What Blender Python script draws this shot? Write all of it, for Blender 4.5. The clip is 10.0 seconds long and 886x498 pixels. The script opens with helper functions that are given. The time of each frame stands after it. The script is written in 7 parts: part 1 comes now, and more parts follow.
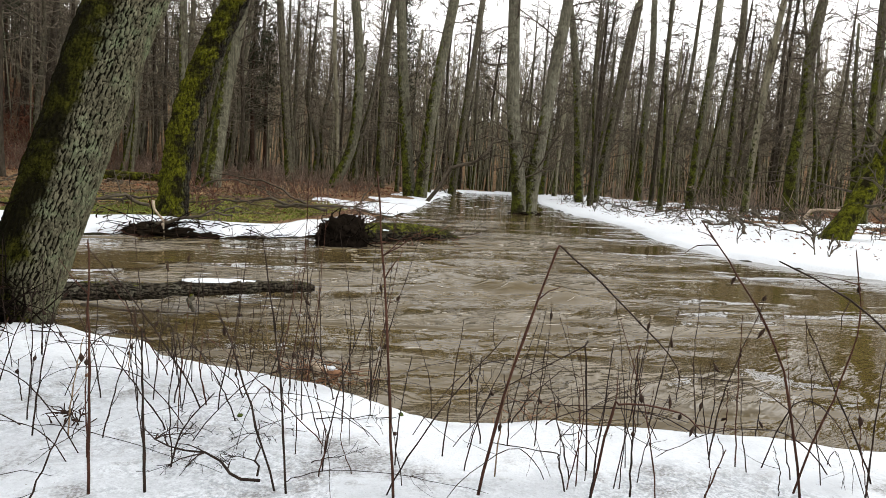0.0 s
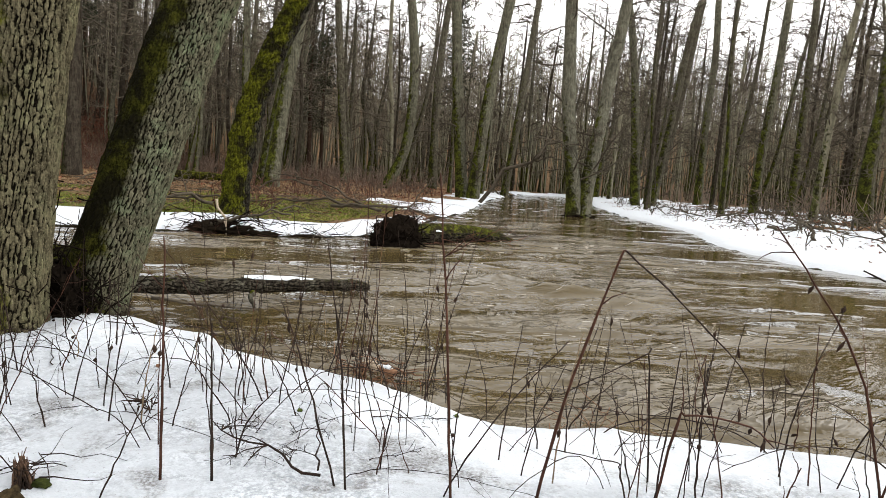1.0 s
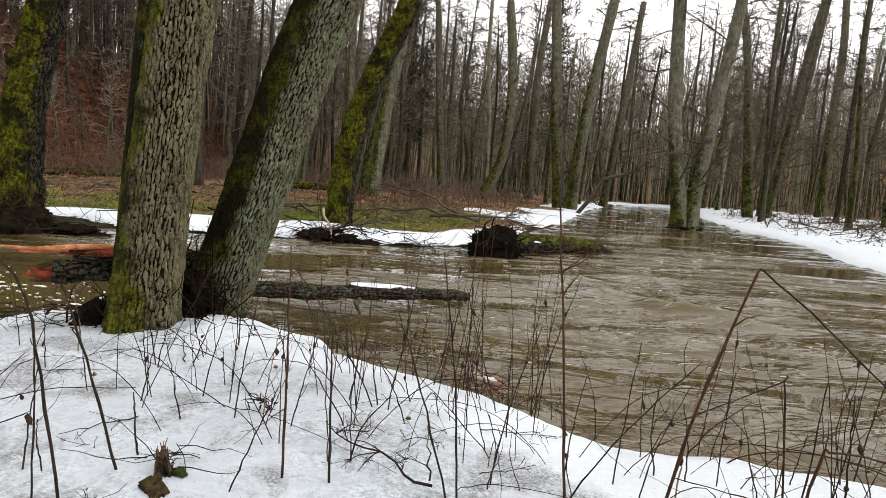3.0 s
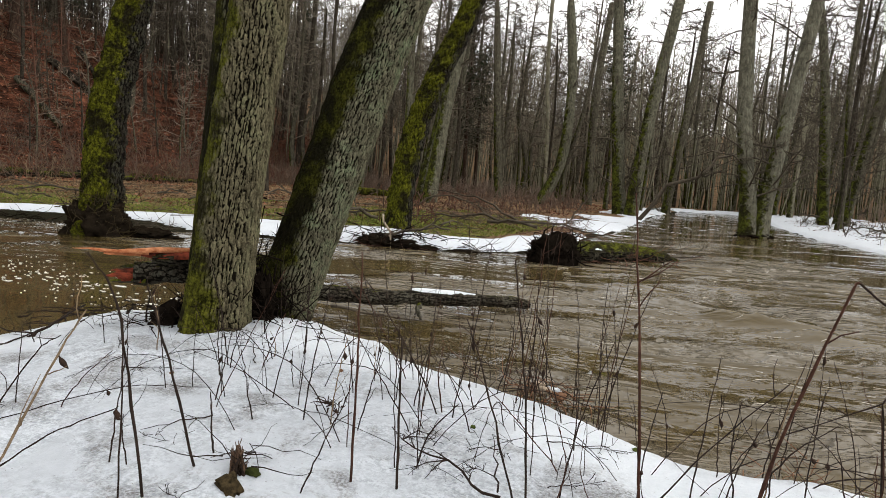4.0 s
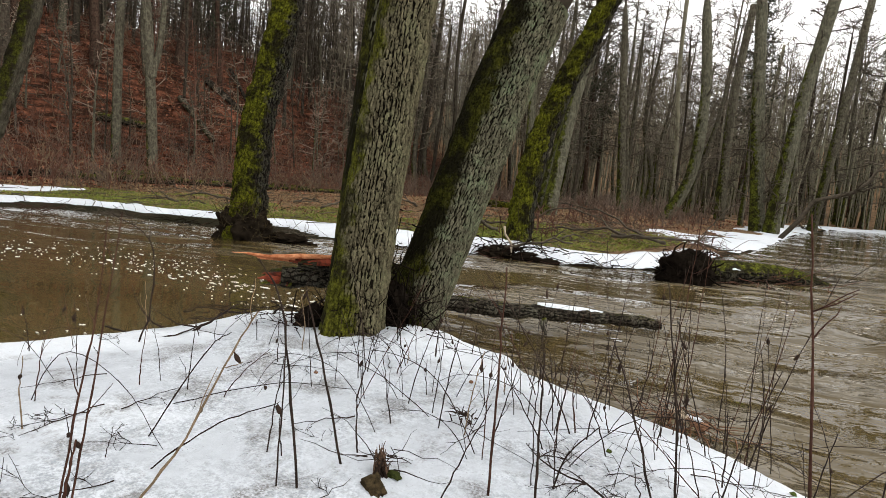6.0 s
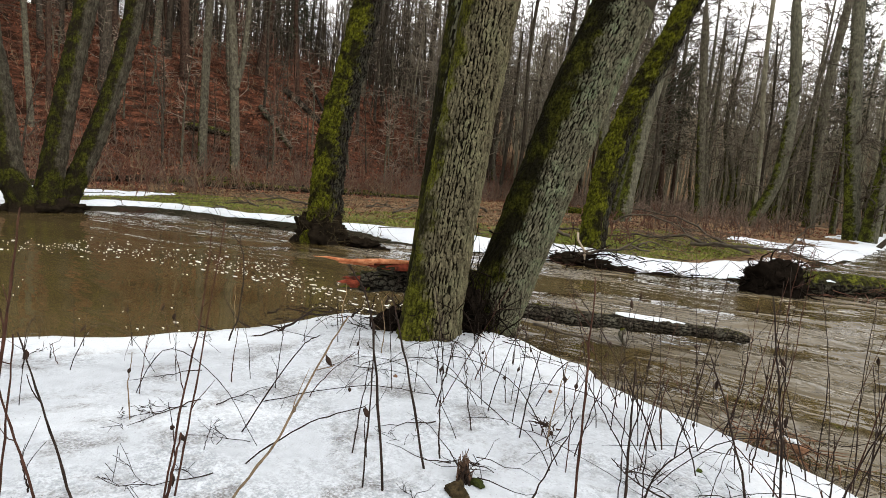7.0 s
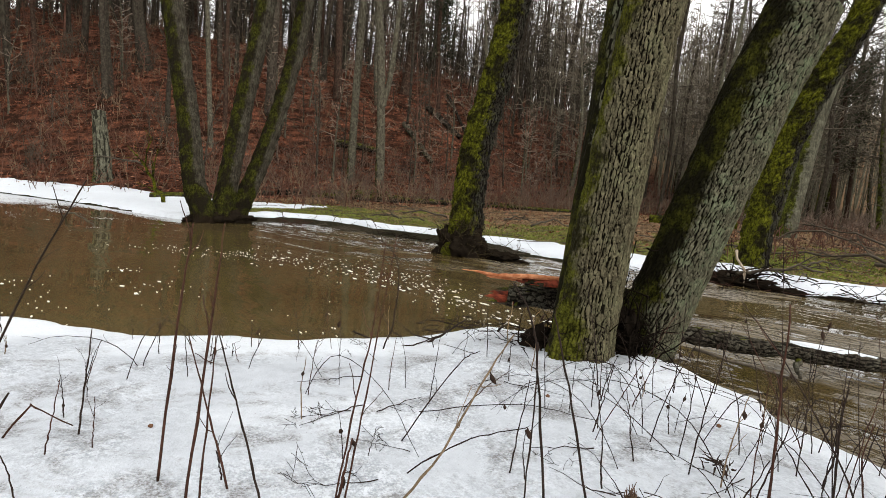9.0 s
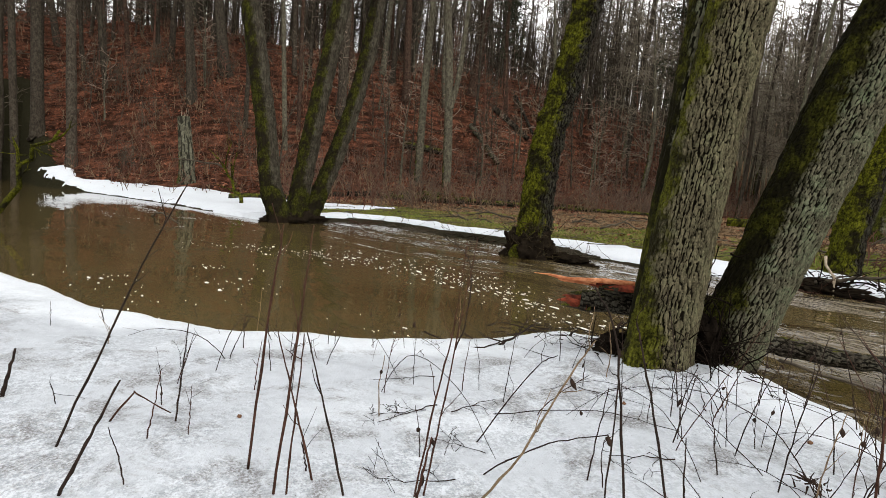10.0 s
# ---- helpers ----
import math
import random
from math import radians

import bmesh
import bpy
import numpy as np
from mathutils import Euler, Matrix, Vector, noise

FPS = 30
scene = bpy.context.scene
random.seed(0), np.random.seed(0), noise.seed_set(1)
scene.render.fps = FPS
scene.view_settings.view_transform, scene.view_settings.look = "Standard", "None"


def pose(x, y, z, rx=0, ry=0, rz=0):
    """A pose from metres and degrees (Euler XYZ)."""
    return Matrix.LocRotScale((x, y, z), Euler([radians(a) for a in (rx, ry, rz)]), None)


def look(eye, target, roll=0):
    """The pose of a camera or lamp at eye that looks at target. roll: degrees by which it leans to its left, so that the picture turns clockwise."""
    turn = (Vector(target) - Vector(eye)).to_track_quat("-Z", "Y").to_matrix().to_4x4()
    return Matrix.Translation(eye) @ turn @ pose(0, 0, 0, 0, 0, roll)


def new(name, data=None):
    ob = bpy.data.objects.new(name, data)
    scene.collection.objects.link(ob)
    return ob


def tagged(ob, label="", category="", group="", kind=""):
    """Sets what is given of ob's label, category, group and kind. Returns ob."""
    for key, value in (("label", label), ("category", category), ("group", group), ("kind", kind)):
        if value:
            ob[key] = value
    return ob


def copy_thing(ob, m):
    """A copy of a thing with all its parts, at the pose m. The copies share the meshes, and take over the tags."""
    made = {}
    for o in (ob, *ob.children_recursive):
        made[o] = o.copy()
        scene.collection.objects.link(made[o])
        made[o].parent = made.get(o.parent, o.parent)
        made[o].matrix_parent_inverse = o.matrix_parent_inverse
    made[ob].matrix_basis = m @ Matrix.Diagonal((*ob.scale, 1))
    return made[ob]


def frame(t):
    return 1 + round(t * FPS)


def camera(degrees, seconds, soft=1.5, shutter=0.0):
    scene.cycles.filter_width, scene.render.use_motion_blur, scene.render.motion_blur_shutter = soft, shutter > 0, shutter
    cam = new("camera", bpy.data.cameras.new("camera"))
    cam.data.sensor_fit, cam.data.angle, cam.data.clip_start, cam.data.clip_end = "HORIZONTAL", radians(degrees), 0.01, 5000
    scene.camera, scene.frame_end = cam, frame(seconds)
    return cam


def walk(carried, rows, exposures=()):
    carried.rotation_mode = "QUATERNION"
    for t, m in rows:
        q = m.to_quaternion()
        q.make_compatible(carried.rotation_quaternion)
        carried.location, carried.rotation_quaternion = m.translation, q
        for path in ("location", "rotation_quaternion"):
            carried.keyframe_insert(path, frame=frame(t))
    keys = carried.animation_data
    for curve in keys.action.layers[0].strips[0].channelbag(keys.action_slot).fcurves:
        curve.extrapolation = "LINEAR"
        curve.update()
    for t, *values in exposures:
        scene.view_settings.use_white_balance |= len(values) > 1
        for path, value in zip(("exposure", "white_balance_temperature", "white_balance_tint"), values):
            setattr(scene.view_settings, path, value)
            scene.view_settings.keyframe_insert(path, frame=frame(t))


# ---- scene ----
cam = camera(74.4, 10.0, soft=0.7)
PATH = [
    (0, (0.133, -0.013, 1.501), (0.017, 1.97, 1.264), 2.8),
    (0.5, (0.11, -0.014, 1.504), (-0.089, 1.962, 1.266), 3.1),
    (1, (0.089, -0.012, 1.501), (-0.2, 1.952, 1.259), 3.2),
    (1.5, (0.065, -0.003, 1.502), (-0.296, 1.949, 1.256), 3.4),
    (2, (0.041, 0.003, 1.505), (-0.403, 1.938, 1.267), 3.4),
    (2.5, (0.021, -0.007, 1.506), (-0.497, 1.911, 1.275), 3.3),
    (4, (-0.071, -0.021, 1.511), (-0.852, 1.807, 1.293), 3.2),
    (4.5, (-0.099, -0.023, 1.511), (-0.959, 1.77, 1.302), 3.4),
    (5, (-0.121, -0.048, 1.514), (-1.07, 1.701, 1.308), 3.5),
    (5.5, (-0.15, -0.069, 1.518), (-1.186, 1.629, 1.313), 3.7),
    (7, (-0.247, -0.145, 1.528), (-1.557, 1.353, 1.326), 3.9),
    (7.5, (-0.285, -0.162, 1.526), (-1.679, 1.258, 1.323), 3.9),
    (8, (-0.305, -0.186, 1.527), (-1.774, 1.156, 1.323), 4.0),
    (8.5, (-0.333, -0.201, 1.537), (-1.877, 1.056, 1.345), 3.9),
    (9, (-0.367, -0.221, 1.537), (-1.985, 0.938, 1.347), 3.8),
    (9.5, (-0.389, -0.253, 1.54), (-2.069, 0.813, 1.34), 3.7),
    (10, (-0.384, -0.292, 1.542), (-2.12, 0.68, 1.342), 3.9),
]
walk(cam, [(t, look(eye, target, roll)) for t, eye, target, roll in PATH], exposures=((0, 0.50), (1, 0.58), (2.5, 0.50), (4, 0.24), (4.5, 0.18), (5.5, 0.30), (7.5, 0.50), (8.5, 0.44), (9.5, 0.34), (10, 0.32)))

# ---- light: a bright overcast winter sky ----
SUN_HEIGHT, SUN_ROUND = radians(38), radians(85)
world = bpy.data.worlds.new("overcast_sky")
scene.world = world
world.use_nodes = True
wt = world.node_tree
sky = wt.nodes.new("ShaderNodeTexSky")
sky.sky_type, sky.sun_disc = "NISHITA", False
sky.sun_elevation, sky.sun_rotation, sky.dust_density = SUN_HEIGHT, SUN_ROUND, 4.0
pale = wt.nodes.new("ShaderNodeHueSaturation")
pale.inputs["Saturation"].default_value = 0.12
cloud = wt.nodes.new("ShaderNodeMix")
cloud.data_type = "RGBA"
cloud.inputs["Factor"].default_value = 0.65
cloud.inputs["B"].default_value = (10.15, 10.0, 9.8, 1)
wt.links.new(sky.outputs["Color"], pale.inputs["Color"])
wt.links.new(pale.outputs["Color"], cloud.inputs["A"])
wt.links.new(cloud.outputs["Result"], wt.nodes["Background"].inputs["Color"])
wt.nodes["Background"].inputs["Strength"].default_value = 0.15
sun = new("sun", bpy.data.lights.new("sun", "SUN"))
sun.data.energy, sun.data.angle, sun.data.color = 0.7, radians(40), (1.0, 0.97, 0.93)
sun.matrix_world = look((0, 0, 30), Vector((0, 0, 30)) - 10 * Vector((math.sin(SUN_ROUND) * math.cos(SUN_HEIGHT), math.cos(SUN_ROUND) * math.cos(SUN_HEIGHT), math.sin(SUN_HEIGHT))))


# ---- materials ----
class Nodes:
    """A node material with short calls for the usual nodes."""

    def __init__(self, name, rough=0.8, gloss=0.3):
        self.mat = bpy.data.materials.new(name)
        self.mat.use_nodes = True
        self.tree = self.mat.node_tree
        self.bsdf = self.tree.nodes["Principled BSDF"]
        self.bsdf.inputs["Roughness"].default_value = rough
        self.bsdf.inputs["Specular IOR Level"].default_value = gloss

    def add(self, kind, **sockets):
        n = self.tree.nodes.new(kind)
        for k, v in sockets.items():
            self.put(n.inputs[k], v)
        return n

    def put(self, socket, v):
        if isinstance(v, bpy.types.NodeSocket):
            self.tree.links.new(v, socket)
        else:
            socket.default_value = v

    def place(self, scale=(1, 1, 1), spread=True):
        """Object coordinates, stretched, and moved from object to object."""
        co = self.add("ShaderNodeTexCoord").outputs["Object"]
        m = self.add("ShaderNodeMapping", Vector=co, Scale=scale)
        if spread:
            info = self.add("ShaderNodeObjectInfo")
            v = self.add("ShaderNodeVectorMath")
            v.operation = "SCALE"
            self.put(v.inputs[0], (37.0, 21.0, 13.0))
            self.put(v.inputs["Scale"], info.outputs["Random"])
            self.put(m.inputs["Location"], v.outputs["Vector"])
        return m.outputs["Vector"]

    def noise(self, vec, scale, detail=4, rough=0.6, warp=0.0):
        return self.add("ShaderNodeTexNoise", Vector=vec, Scale=scale, Detail=detail, Roughness=rough, Distortion=warp).outputs["Fac"]

    def cells(self, vec, scale, feature="F1"):
        n = self.add("ShaderNodeTexVoronoi", Vector=vec, Scale=scale)
        n.feature = feature
        return n.outputs["Distance"]

    def ramp(self, fac, *stops):
        n = self.add("ShaderNodeValToRGB", Fac=fac)
        e = n.color_ramp.elements
        while len(e) < len(stops):
            e.new(0.5)
        for el, (p, c) in zip(e, stops):
            el.position = p
            el.color = (c, c, c, 1) if isinstance(c, (int, float)) else (*c, 1)
        return n.outputs["Color"]

    def mix(self, fac, a, b, blend="MIX"):
        n = self.add("ShaderNodeMix")
        n.data_type, n.blend_type = "RGBA", blend
        self.put(n.inputs["Factor"], fac)
        for s, v in (("A", a), ("B", b)):
            self.put(n.inputs[s], v if isinstance(v, bpy.types.NodeSocket) else (*v, 1))
        return n.outputs["Result"]

    def calc(self, op, a, b=0.0, c=0.0):
        n = self.add("ShaderNodeMath")
        n.operation = op
        for s, v in zip(n.inputs, (a, b, c)):
            self.put(s, v)
        return n.outputs[0]

    def facing(self, way, trunk=False):
        """How far the surface, or the side of the trunk, faces that way, -1 to 1."""
        n = self.add("ShaderNodeVectorMath")
        n.operation = "DOT_PRODUCT"
        side = self.add("ShaderNodeAttribute")
        side.attribute_name = "side"
        self.put(n.inputs[0], side.outputs["Vector"] if trunk else self.add("ShaderNodeNewGeometry").outputs["Normal"])
        self.put(n.inputs[1], Vector(way).normalized())
        return n.outputs["Value"]

    def height(self):
        return self.add("ShaderNodeSeparateXYZ", Vector=self.add("ShaderNodeNewGeometry").outputs["Position"]).outputs["Z"]

    def bump(self, h, strength, dist):
        n = self.add("ShaderNodeBump", Height=h, Strength=strength, Distance=dist)
        old = self.bsdf.inputs["Normal"].links
        if old:
            self.put(n.inputs["Normal"], old[0].from_socket)
        self.put(self.bsdf.inputs["Normal"], n.outputs["Normal"])

    def colour(self, c):
        self.put(self.bsdf.inputs["Base Color"], c if isinstance(c, bpy.types.NodeSocket) else (*c, 1))
        return self.mat


def bark(name, dark, light, lichen, moss, moss_way, moss_from, moss_top=None, grain=26, relief=0.02, soil=(0.014, 0.012, 0.006), bare=0.5, ragged=3.2, foot=None, creep=None, cracks=0.9, trunk=False):
    """Fissured bark with lichen, and moss where the side faces moss_way more than moss_from, thinning out above moss_top metres."""
    n = Nodes(name, 0.9, 0.06)
    v = n.place((1, 1, 0.22))
    w = n.place((1, 1, 1))
    fine = n.noise(v, grain, 6, 0.7, 0.4)
    crack = n.cells(v, grain * 0.8)
    c = n.mix(n.ramp(fine, (0.34, 0), (0.66, 1)), dark, light)
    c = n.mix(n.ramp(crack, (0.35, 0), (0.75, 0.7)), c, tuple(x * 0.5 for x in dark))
    c = n.mix(n.ramp(n.noise(w, 4.2, 6, 0.72), (0.48, 0), (0.62, 0.62)), c, lichen)
    c = n.mix(n.ramp(n.noise(w, 60, 3), (0.48, 0), (0.72, 0.6)), c, tuple(x * 1.4 for x in light))
    c = n.mix(n.ramp(n.noise(v, 90, 4, 0.75), (0.40, 0.55), (0.56, 0)), c, tuple(x * 0.9 for x in dark))
    tone = n.add("ShaderNodeAttribute")
    tone.attribute_name = "tone"
    c = n.mix(n.ramp(tone.outputs["Fac"], (0.3, 0.0), (1.0, 0.4)), c, n.mix(fine, dark, light))
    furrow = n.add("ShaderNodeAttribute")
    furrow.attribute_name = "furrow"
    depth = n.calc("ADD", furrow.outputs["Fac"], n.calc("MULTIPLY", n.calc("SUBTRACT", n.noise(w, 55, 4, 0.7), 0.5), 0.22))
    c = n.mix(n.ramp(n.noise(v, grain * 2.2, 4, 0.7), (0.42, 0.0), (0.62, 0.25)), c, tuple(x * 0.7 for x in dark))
    # Furrow colour: naturally darker bark, with the cracks' shade put in as well.
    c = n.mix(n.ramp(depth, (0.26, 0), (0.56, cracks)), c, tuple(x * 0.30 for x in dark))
    lumps = n.noise(w, 5.0, 6, 0.75)
    amount = n.calc("ADD", n.facing(moss_way, trunk), n.calc("MULTIPLY", n.calc("SUBTRACT", lumps, 0.5), ragged))
    if creep:
        low = n.calc("MAXIMUM", n.calc("SUBTRACT", creep, n.height()), 0.0)
        amount = n.calc("ADD", amount, n.calc("MULTIPLY", low, 1.7))
    if moss_top:
        amount = n.calc("SUBTRACT", amount, n.calc("MULTIPLY", n.height(), 1.2 / moss_top))
    mask = n.ramp(n.calc("ADD", n.calc("MULTIPLY", n.calc("SUBTRACT", amount, moss_from), 0.5), 0.5), (0.42, 0), (0.58, 1))
    tuft = n.noise(w, 45, 5, 0.75)
    clump = n.calc("ADD", n.calc("MULTIPLY", tuft, 0.5), n.calc("MULTIPLY", n.noise(w, 13, 4, 0.7), 0.5))
    green = n.mix(n.ramp(clump, (0.42, 0), (0.60, 1)), tuple(x * 0.12 for x in moss), moss)
    green = n.mix(n.ramp(n.noise(w, 2.6, 5, 0.7), (bare - 0.06, 0), (bare + 0.06, 0.92)), green, soil)
    # Furrows under moss get the same painted shade, in the soil colour.
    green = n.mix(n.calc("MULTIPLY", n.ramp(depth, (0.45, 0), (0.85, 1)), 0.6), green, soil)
    c = n.mix(mask, c, green)
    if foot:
        above_foot = n.calc("SUBTRACT", n.calc("ADD", n.height(), n.calc("MULTIPLY", n.calc("SUBTRACT", lumps, 0.5), 0.55)), foot)
        # Near-black below the foot height, with a ragged upper edge.
        c = n.mix(n.ramp(n.calc("ADD", above_foot, 0.5), (0.40, 0.96), (0.56, 0)), c, n.mix(tuft, (0.004, 0.003, 0.002), (0.022, 0.014, 0.008)))
    n.bump(n.mix(mask, fine, tuft), 0.7, relief)
    n.bump(n.ramp(crack, (0.2, 1), (0.8, 0)), 0.6, relief)
    return n.colour(c)


WEATHER = (-0.8, -0.5, 0.2)
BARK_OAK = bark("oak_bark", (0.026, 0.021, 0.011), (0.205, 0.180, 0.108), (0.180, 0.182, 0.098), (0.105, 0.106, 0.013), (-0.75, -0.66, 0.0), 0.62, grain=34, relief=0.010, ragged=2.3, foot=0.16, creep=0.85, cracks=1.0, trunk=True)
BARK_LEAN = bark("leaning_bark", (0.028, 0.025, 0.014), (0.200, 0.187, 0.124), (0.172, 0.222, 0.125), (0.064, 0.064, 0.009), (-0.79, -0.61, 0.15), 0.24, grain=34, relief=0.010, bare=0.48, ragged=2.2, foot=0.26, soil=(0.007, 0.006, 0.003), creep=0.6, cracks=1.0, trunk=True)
BARK_MOSS = bark("mossy_bark", (0.010, 0.008, 0.006), (0.050, 0.042, 0.029), (0.11, 0.112, 0.08), (0.140, 0.145, 0.011), (-0.62, -0.72, 0.3), -0.38, grain=20, relief=0.05, bare=0.52, soil=(0.009, 0.007, 0.004), ragged=3.0, trunk=True)
BARK_ALDER = bark("alder_bark", (0.036, 0.031, 0.021), (0.146, 0.131, 0.093), (0.19, 0.182, 0.128), (0.110, 0.122, 0.018), WEATHER, 0.05, 12.0, 14, 0.03)
BARK_GREEN = bark("green_alder_bark", (0.052, 0.048, 0.033), (0.175, 0.166, 0.116), (0.225, 0.228, 0.160), (0.125, 0.140, 0.019), WEATHER, 0.0, 12.0, 14, 0.03)
BARK_PALE = bark("pale_alder_bark", (0.060, 0.055, 0.040), (0.200, 0.190, 0.140), (0.235, 0.235, 0.170), (0.105, 0.115, 0.018), WEATHER, 0.30, 8.0, 14, 0.03)
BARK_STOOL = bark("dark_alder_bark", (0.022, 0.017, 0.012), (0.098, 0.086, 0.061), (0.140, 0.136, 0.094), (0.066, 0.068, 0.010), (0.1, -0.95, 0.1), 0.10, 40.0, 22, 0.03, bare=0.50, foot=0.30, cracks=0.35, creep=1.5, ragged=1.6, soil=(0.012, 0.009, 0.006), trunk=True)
BARK_SLOPE = bark("brown_slope_bark", (0.022, 0.016, 0.012), (0.088, 0.070, 0.051), (0.125, 0.115, 0.082), (0.055, 0.060, 0.012), WEATHER, 0.35, 8.0, 14, 0.03)
# Bark paled for distance: haze and scattered light are put into the colour.
BARK_HAZY = bark("hazy_bark", (0.130, 0.117, 0.080), (0.30, 0.278, 0.195), (0.32, 0.305, 0.22), (0.15, 0.16, 0.050), WEATHER, 0.3, 9.0, 8, 0.03)
# Bark of dark trunks, with the slope canopy's shade worked into its colour.
BARK_DARK = bark("dark_bark", (0.020, 0.015, 0.011), (0.070, 0.056, 0.041), (0.095, 0.088, 0.062), (0.050, 0.054, 0.011), WEATHER, 0.45, 8.0, 14, 0.03)
BARK_PINE = bark("red_brown_bark", (0.022, 0.013, 0.009), (0.085, 0.050, 0.034), (0.10, 0.075, 0.052), (0.05, 0.054, 0.011), WEATHER, 0.8, 8.0, 14, 0.03)
BARK_LOG = bark("grey_log_bark", (0.012, 0.009, 0.006), (0.105, 0.090, 0.066), (0.170, 0.166, 0.126), (0.11, 0.118, 0.014), (-0.6, -0.2, 1), 0.80, grain=26, relief=0.02)
BARK_WET = bark("wet_log_bark", (0.012, 0.010, 0.007), (0.065, 0.054, 0.038), (0.13, 0.125, 0.088), (0.14, 0.15, 0.017), (0, 0, 1), 0.25, grain=22, relief=0.02)


def plain(name, a, b, scale=8, rough=0.8, relief=0.004, stretch=(1, 1, 1), gloss=0.06):
    n = Nodes(name, rough, gloss)
    v = n.place(stretch)
    f = n.noise(v, scale, 6, 0.7)
    c = n.mix(n.ramp(f, (0.32, 0), (0.68, 1)), a, b)
    c = n.mix(n.ramp(n.noise(v, scale * 0.15, 3), (0.4, 0), (0.65, 0.4)), c, tuple(x * 0.6 for x in a))
    n.bump(f, 0.6, relief)
    return n.colour(c)


TWIG = plain("twig_bark", (0.045, 0.037, 0.027), (0.125, 0.104, 0.076), 6)
# Twigs painted paler, so the deep wood looks hazy and less shaded.
TWIG_HAZY = plain("hazy_twigs", (0.115, 0.096, 0.070), (0.255, 0.220, 0.165), 2)
TWIG_WOOD = plain("grey_brown_brush", (0.145, 0.108, 0.082), (0.32, 0.25, 0.195), 3)
TWIG_MID = plain("brown_brush", (0.075, 0.052, 0.039), (0.20, 0.142, 0.105), 3)
NEEDLE = plain("pine_needles", (0.018, 0.022, 0.012), (0.055, 0.060, 0.034), 5)
TWIG_RED = plain("reddish_brush", (0.066, 0.032, 0.022), (0.17, 0.090, 0.060), 3)
STEM_DARK = plain("dry_stem_dark", (0.011, 0.008, 0.006), (0.038, 0.024, 0.018), 30, 0.6)
STEM_RED = plain("dry_stem_red", (0.024, 0.011, 0.007), (0.078, 0.036, 0.024), 30, 0.55)
STEM_TAN = plain("dry_stem_tan", (0.11, 0.075, 0.045), (0.26, 0.19, 0.12), 30, 0.6)
LEAF_DEAD = plain("withered_leaf", (0.015, 0.010, 0.008), (0.05, 0.03, 0.02), 40, 0.75)
SHEATH = plain("dead_sheath", (0.035, 0.021, 0.014), (0.17, 0.105, 0.068), 40, 0.75)
LEAF_BROWN = plain("fallen_leaf", (0.10, 0.05, 0.028), (0.24, 0.13, 0.075), 30, 0.7)
WOOD_ORANGE = plain("fresh_split_wood", (0.30, 0.075, 0.024), (0.74, 0.34, 0.17), 24, 0.6, 0.006, (0.3, 1, 1))
WOOD_RED = plain("red_split_wood", (0.040, 0.011, 0.007), (0.30, 0.062, 0.030), 24, 0.6, 0.006, (0.3, 1, 1))
WOOD_PALE = plain("barkless_wood", (0.20, 0.15, 0.10), (0.48, 0.40, 0.30), 14, 0.65, 0.004)
WOOD_ROT = plain("rotten_wood", (0.008, 0.006, 0.003), (0.070, 0.050, 0.024), 45, 0.8, 0.006)
MUD = plain("wet_mud", (0.005, 0.004, 0.003), (0.024, 0.018, 0.012), 7, 0.9, 0.04, gloss=0.0)
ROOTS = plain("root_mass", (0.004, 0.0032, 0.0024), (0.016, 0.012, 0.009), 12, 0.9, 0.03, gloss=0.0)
MOSS_DARK = plain("dark_moss", (0.010, 0.013, 0.004), (0.050, 0.060, 0.014), 60)
MOSS_SCRAP = plain("moss_scrap", (0.02, 0.03, 0.006), (0.10, 0.13, 0.03), 60)
GRASS_GREEN = plain("winter_grass", (0.080, 0.105, 0.018), (0.30, 0.32, 0.068), 2.5)
GRASS_DRY = plain("dry_grass", (0.17, 0.112, 0.058), (0.44, 0.315, 0.180), 2.5)


